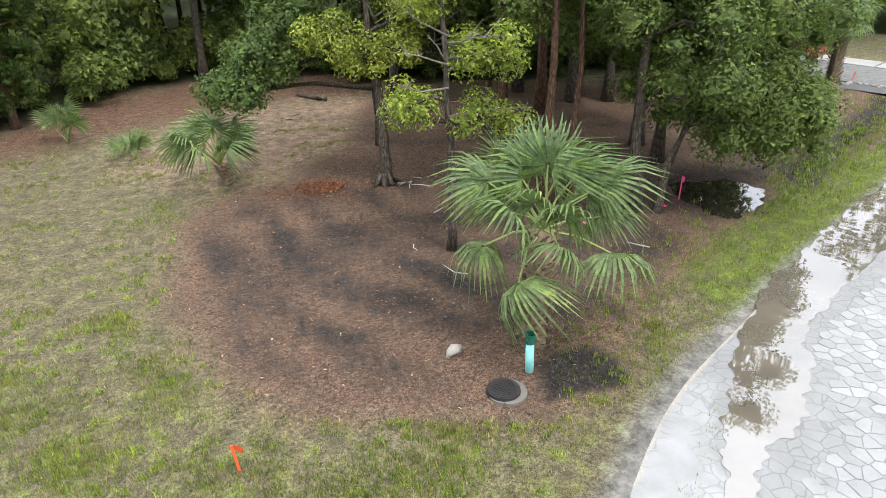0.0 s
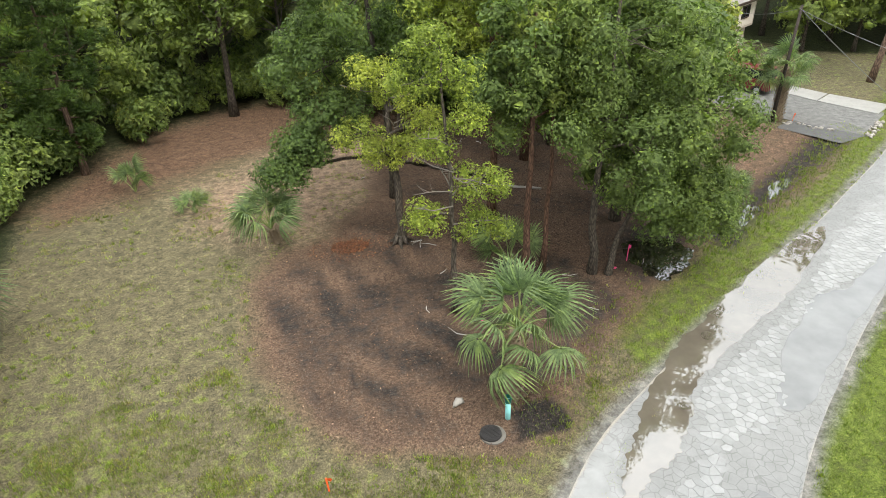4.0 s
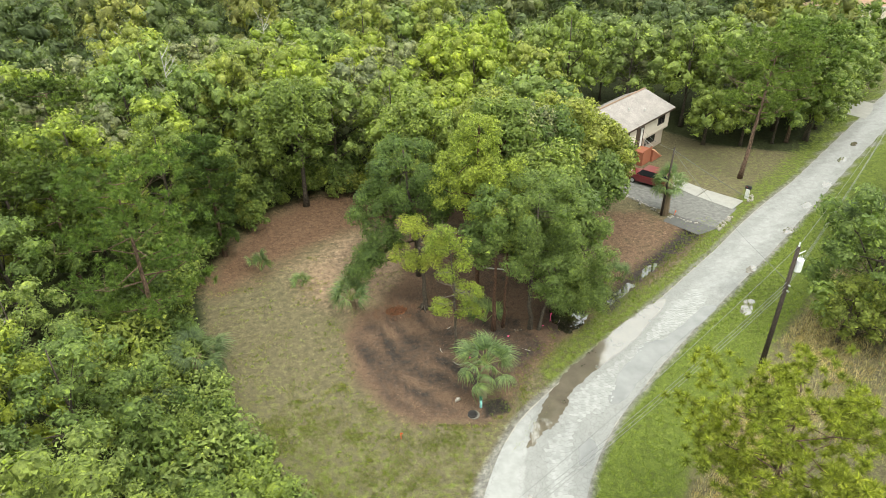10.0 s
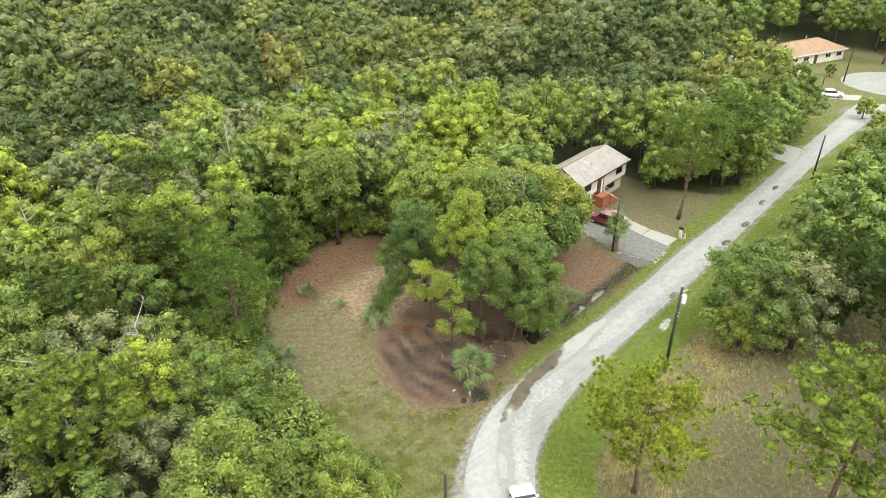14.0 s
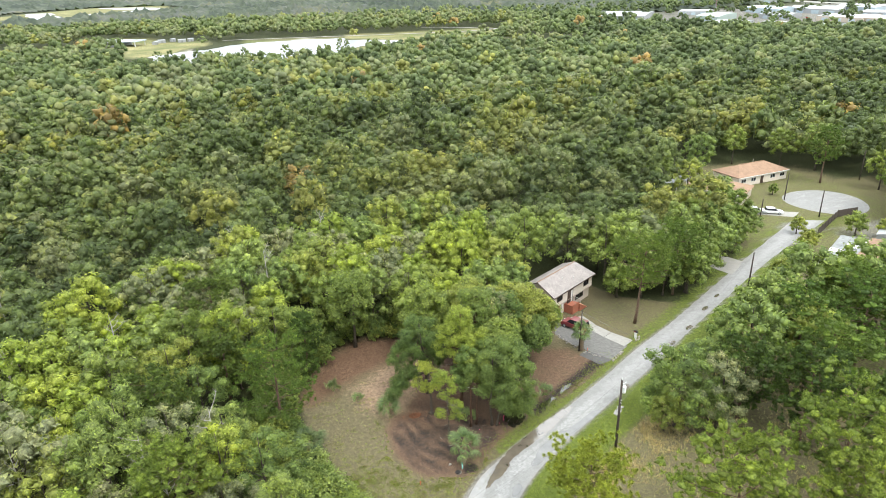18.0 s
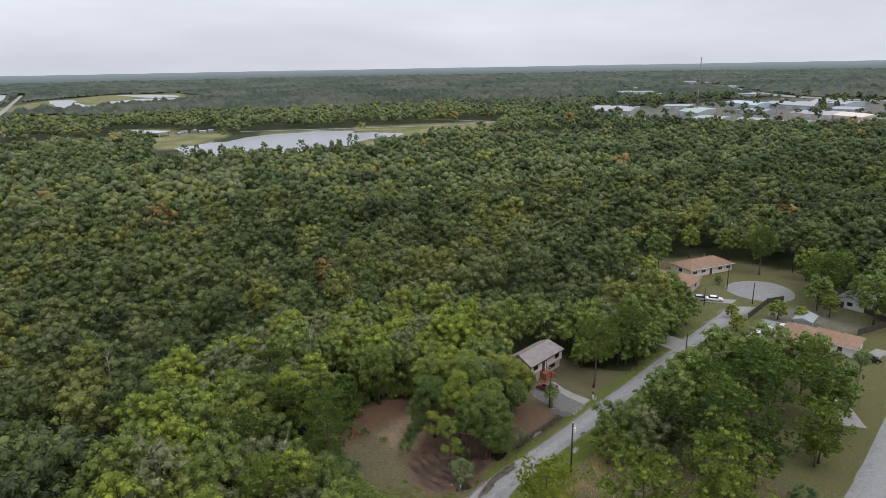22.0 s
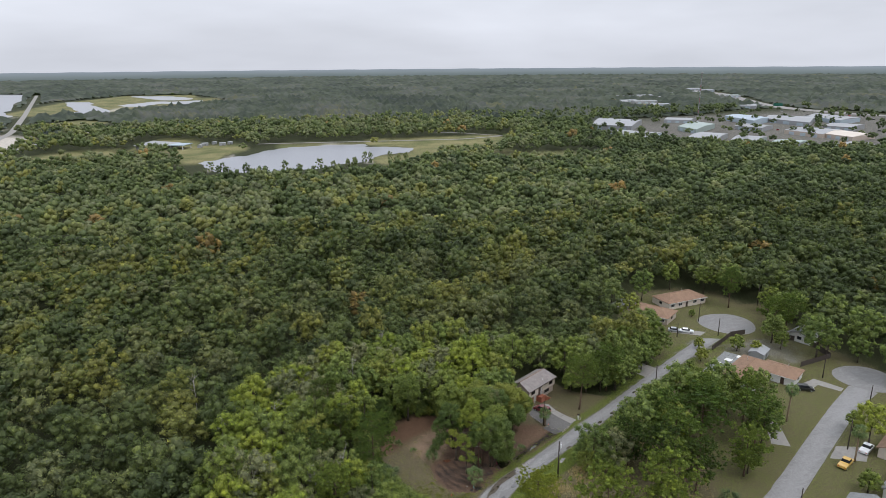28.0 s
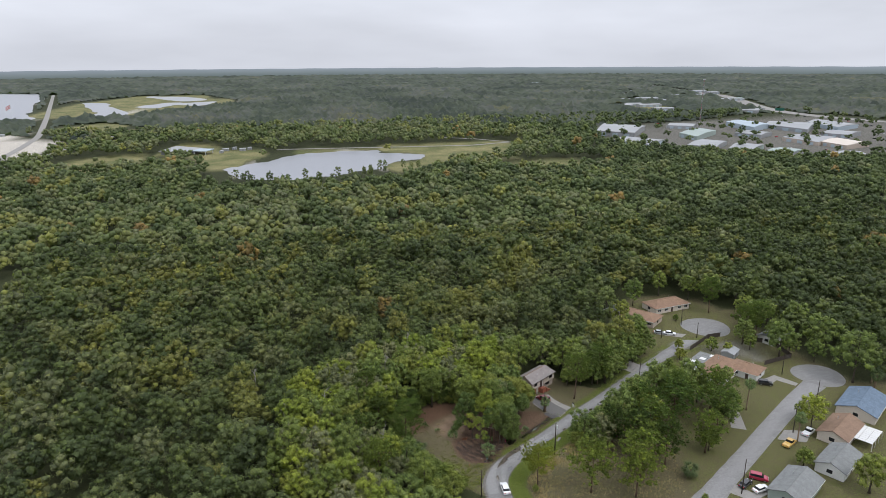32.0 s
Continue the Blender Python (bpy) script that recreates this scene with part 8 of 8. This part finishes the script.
rl = np.random.default_rng(31)
lawn = np.concatenate([rl.uniform((-17, -13), (8, 22), (52000, 2)), rl.uniform((-14, -9), (4, 6), (42000, 2))])
lx, ly = lawn[:, 0], lawn[:, 1]
dens = np.clip(0.08 + 0.35 * np.clip((6 - ly) / 14, 0, 1) + 1.5 * np.array([noise.noise(Vector((a * 0.9, b * 0.9, 1.0))) + 0.5 * noise.noise(Vector((a * 0.25, b * 0.25, 1.0))) for a, b in lawn]), 0.02, 1)
lawn = lawn[inside(LOT, lx, ly) & ~inside(MULCH, lx, ly) & ~inside(LITTER, lx, ly) & (edge_gap(ROAD_L, lx, ly, False) > 0.7) & (rl.random(len(lawn)) < dens)]
blades("lawn_grass", lawn, 6, 0.085, 0.012, [(0.0, (0.085, 0.145, 0.018)), (0.45, (0.135, 0.195, 0.03)), (0.7, (0.19, 0.20, 0.06)), (1.0, (0.30, 0.26, 0.15))], "short patchy green and straw-coloured lawn grass", rl)
vg = rl.uniform((1, -1), (30, 18), (16000, 2))
gap = edge_gap(ROAD_L, vg[:, 0], vg[:, 1], False)
vg = vg[(gap > 0.35) & (gap < 3.0 + 0.6 * rl.normal(size=len(gap))) & ~inside(ROAD_POLY, vg[:, 0], vg[:, 1]) & inside(LOT, vg[:, 0], vg[:, 1]) & ~inside([(7.6, 4.8), (12, 9.5), (12, 6.9), (9, 5)], vg[:, 0], vg[:, 1])]
vr = rl.uniform((3, -12), (40, 16), (26000, 2))
gap = edge_gap(ROAD_R, vr[:, 0], vr[:, 1], False)
vr = vr[(gap > 0.25) & (gap < 5.0 + 0.5 * rl.normal(size=len(gap))) & ~inside(ROAD_POLY, vr[:, 0], vr[:, 1]) & inside(NEIGHBOURHOOD, vr[:, 0], vr[:, 1])]
blades("verge_grass", np.concatenate([vg, vr]), 6, 0.11, 0.014, [(0.0, (0.095, 0.165, 0.022)), (0.6, (0.15, 0.22, 0.034)), (1.0, (0.22, 0.245, 0.06))], "bright green verge grass beside the road", rl)
fd = rl.uniform((6, -34), (60, 22), (120000, 2))
fd = fd[inside(DRYFIELD, fd[:, 0], fd[:, 1]) & (edge_gap(ROAD_R, fd[:, 0], fd[:, 1], False) > 5.2)]
nz = np.array([noise.noise(Vector((a * 0.25, b * 0.25, 4.0))) for a, b in fd])
gap = edge_gap(ROAD_R, fd[:, 0], fd[:, 1], False)
fd = fd[((nz + 0.25 * rl.normal(size=len(nz))) > -0.12) & ((gap < 9.5 + 1.5 * rl.normal(size=len(nz))) | (rl.random(len(nz)) < 0.10))]
blades("dry_grass", fd, 7, 0.46, 0.012, [(0.0, (0.20, 0.21, 0.07)), (0.4, (0.36, 0.30, 0.16)), (1.0, (0.52, 0.43, 0.29))], "tall straw-coloured dry grass beyond the verge", rl, 0.9)

bits = rl.uniform((-17, -2), (28, 34), (60000, 2))
bx, by = bits[:, 0], bits[:, 1]
keep = (inside(MULCH, bx, by) | inside(LITTER, bx, by) | inside(TAN, bx, by) | inside(DIRT2, bx, by))
bits = bits[keep & (rl.random(len(bits)) < 0.75)]
n = len(bits)
a = rl.uniform(0, 2 * np.pi, n)
s = rl.uniform(0.012, 0.045, n)
u = np.stack([np.cos(a), np.sin(a), rl.normal(0, 0.35, n)], 1) * s[:, None]
w = np.stack([-np.sin(a), np.cos(a), rl.normal(0, 0.35, n)], 1) * (s * rl.uniform(0.25, 0.6, n))[:, None]
c = np.column_stack([bits, np.full(n, 0.045)])
mt = mat_leaf("litter_bits", [(0.0, (0.04, 0.025, 0.017)), (0.5, (0.085, 0.055, 0.036)), (0.92, (0.14, 0.095, 0.065)), (1.0, (0.26, 0.20, 0.15))], by="tint", thin=0.05)
me = fast_mesh("leaf_litter", np.stack([c - u, c + w, c + u, c - w], 1).reshape(-1, 3), None, np.arange(4 * n).reshape(n, 4), [mt], {"tint": np.repeat(rl.random(n), 4)})
tagged(new("leaf_litter", me), "dry brown leaves, chips and twigs strewn over the soil", "leaf litter", kind="stuff")


# a raked heap of red leaves, and bright weeds in the thin lawn
n = 2600
h = np.abs(rl.normal(0, 0.09, n)) + 0.02
rd = 0.55 * np.sqrt(rl.random(n)) * np.where(rl.random(n) < 0.3, 2.2, 1.0)
w = rl.uniform(0, 2 * np.pi, n)
c = np.column_stack([-2.2 + rd * np.cos(w) * 1.5, 11.9 + rd * np.sin(w), 0.03 + h * np.clip(1.1 - rd, 0.1, 1)])
u, q = nrm(rl.normal(size=(n, 3)) + np.array([0, 0, 0.2])) * rl.uniform(0.02, 0.05, (n, 1)), nrm(rl.normal(size=(n, 3))) * rl.uniform(0.012, 0.03, (n, 1))
mt = mat_leaf("red_leaf_heap", [(0.0, (0.10, 0.042, 0.022)), (0.6, (0.16, 0.075, 0.038)), (1.0, (0.24, 0.15, 0.085))], by="tint", thin=0.05)
me = fast_mesh("leaf_heap", np.stack([c - u, c + q, c + u, c - q], 1).reshape(-1, 3), None, np.arange(4 * n).reshape(n, 4), [mt], {"tint": np.repeat(rl.random(n), 4)})
tagged(new("leaf_heap", me), "low heap of raked reddish-brown leaves on the mulch", "leaf litter", kind="stuff")
at = rl.uniform((-15, -9), (3, 17), (2600, 2))
at = at[inside(LOT, at[:, 0], at[:, 1]) & ~inside(LITTER, at[:, 0], at[:, 1]) & ~inside(MULCH, at[:, 0], at[:, 1]) & (edge_gap(ROAD_L, at[:, 0], at[:, 1], False) > 0.9) & (rl.random(len(at)) < np.clip(1.1 - (at[:, 1] + 2) / 13, 0.08, 1))]
wd = np.repeat(at, 5, 0) + rl.normal(0, 0.055, (5 * len(at), 2))
blades("lawn_weeds", wd, 7, 0.08, 0.015, [(0.0, (0.11, 0.19, 0.024)), (0.6, (0.17, 0.25, 0.035)), (1.0, (0.26, 0.29, 0.06))], "bright green weed tufts in the thin lawn", rl, 0.9)


# ---------------------------------------------------------------- plates of the old pavement
def cells(x0, x1, y0, y1, step, seed):
    """Uneven many-sided plates round jittered places: each is cut by the half-way lines to its neighbours."""
    rc = random.Random(seed)
    nx, ny = int((x1 - x0) / step), int((y1 - y0) / step)
    pt = {(i, j): (x0 + (i + 0.5 * (j % 2) + rc.uniform(-0.36, 0.36)) * step, y0 + (j + rc.uniform(-0.36, 0.36)) * step) for i in range(nx) for j in range(ny)}
    for (i, j), (px, py) in pt.items():
        yield i, j, px, py, pt


def cut_cell(i, j, px, py, pt, step):
    poly = [(px - step, py - step), (px + step, py - step), (px + step, py + step), (px - step, py + step)]
    for di in (-2, -1, 0, 1, 2):
        for dj in (-2, -1, 0, 1, 2):
            o = pt.get((i + di, j + dj))
            if o is None or (di == 0 and dj == 0):
                continue
            mx, my, dx, dy = (px + o[0]) / 2, (py + o[1]) / 2, o[0] - px, o[1] - py
            res = []
            for (ax, ay), (bx, by) in zip(poly, poly[1:] + poly[:1]):
                sa, sb = (ax - mx) * dx + (ay - my) * dy, (bx - mx) * dx + (by - my) * dy
                if sa <= 0:
                    res.append((ax, ay))
                if sa * sb < 0:
                    f = sa / (sa - sb)
                    res.append((ax + (bx - ax) * f, ay + (by - ay) * f))
            poly = res
            if len(poly) < 3:
                return None
    return poly


def build_plates():
    loose, near = Geo(), 0
    rp = random.Random(41)
    for zone_poly, step, seed, gapk in ((BLEACHED, 0.27, 3, 0.94),):
        xs, ys = [p[0] for p in zone_poly], [p[1] for p in zone_poly]
        for i, j, px, py, pt in cells(min(xs) - 1, max(xs) + 1, min(ys) - 1, max(ys) + 1, step, seed):
            at = (np.array([px]), np.array([py]))
            if not inside(zone_poly, *at)[0] or not inside(ROAD_POLY, *at)[0]:
                continue
            if px > 21.5 or (edge_gap(zone_poly, *at)[0] < 0.2 and rp.random() < 0.12):
                continue
            poly = cut_cell(i, j, px, py, pt, step)
            if not poly:
                continue
            a, b = edge_gap(ROAD_L, *at, False)[0], edge_gap(ROAD_R, *at, False)[0]
            u = a / (a + b)
            top = 0.012 + 0.053 * (1 - (2 * u - 1) ** 2) + rp.uniform(0.008, 0.016)
            cx, cy = sum(p[0] for p in poly) / len(poly), sum(p[1] for p in poly) / len(poly)
            low = [(cx + (x - cx) * gapk, cy + (y - cy) * gapk) for x, y in poly]
            k = len(low)
            vs = [(x, y, top - 0.04) for x, y in low] + [(x, y, top - 0.005) for x, y in low] + [(cx + (x - cx) * 0.95, cy + (y - cy) * 0.95, top) for x, y in low]
            fs = [(e, (e + 1) % k, k + (e + 1) % k, k + e) for e in range(k)] + [(k + e, k + (e + 1) % k, 2 * k + (e + 1) % k, 2 * k + e) for e in range(k)] + [tuple(range(2 * k, 3 * k))]
            if -7 < py < 3.2 and near < 295:
                near += 1
                part("plate", Geo().add(vs, fs).mesh("plate", M_PLATE), MAIN_ROAD)
            else:
                loose.add(vs, fs)
    ob = part("loose_plates", loose.mesh("loose_plates", M_PLATE), MAIN_ROAD, "bleached plates of broken pavement")
    ob["kind"] = "stuff"
    print("plates", near, len(loose.f))


build_plates()
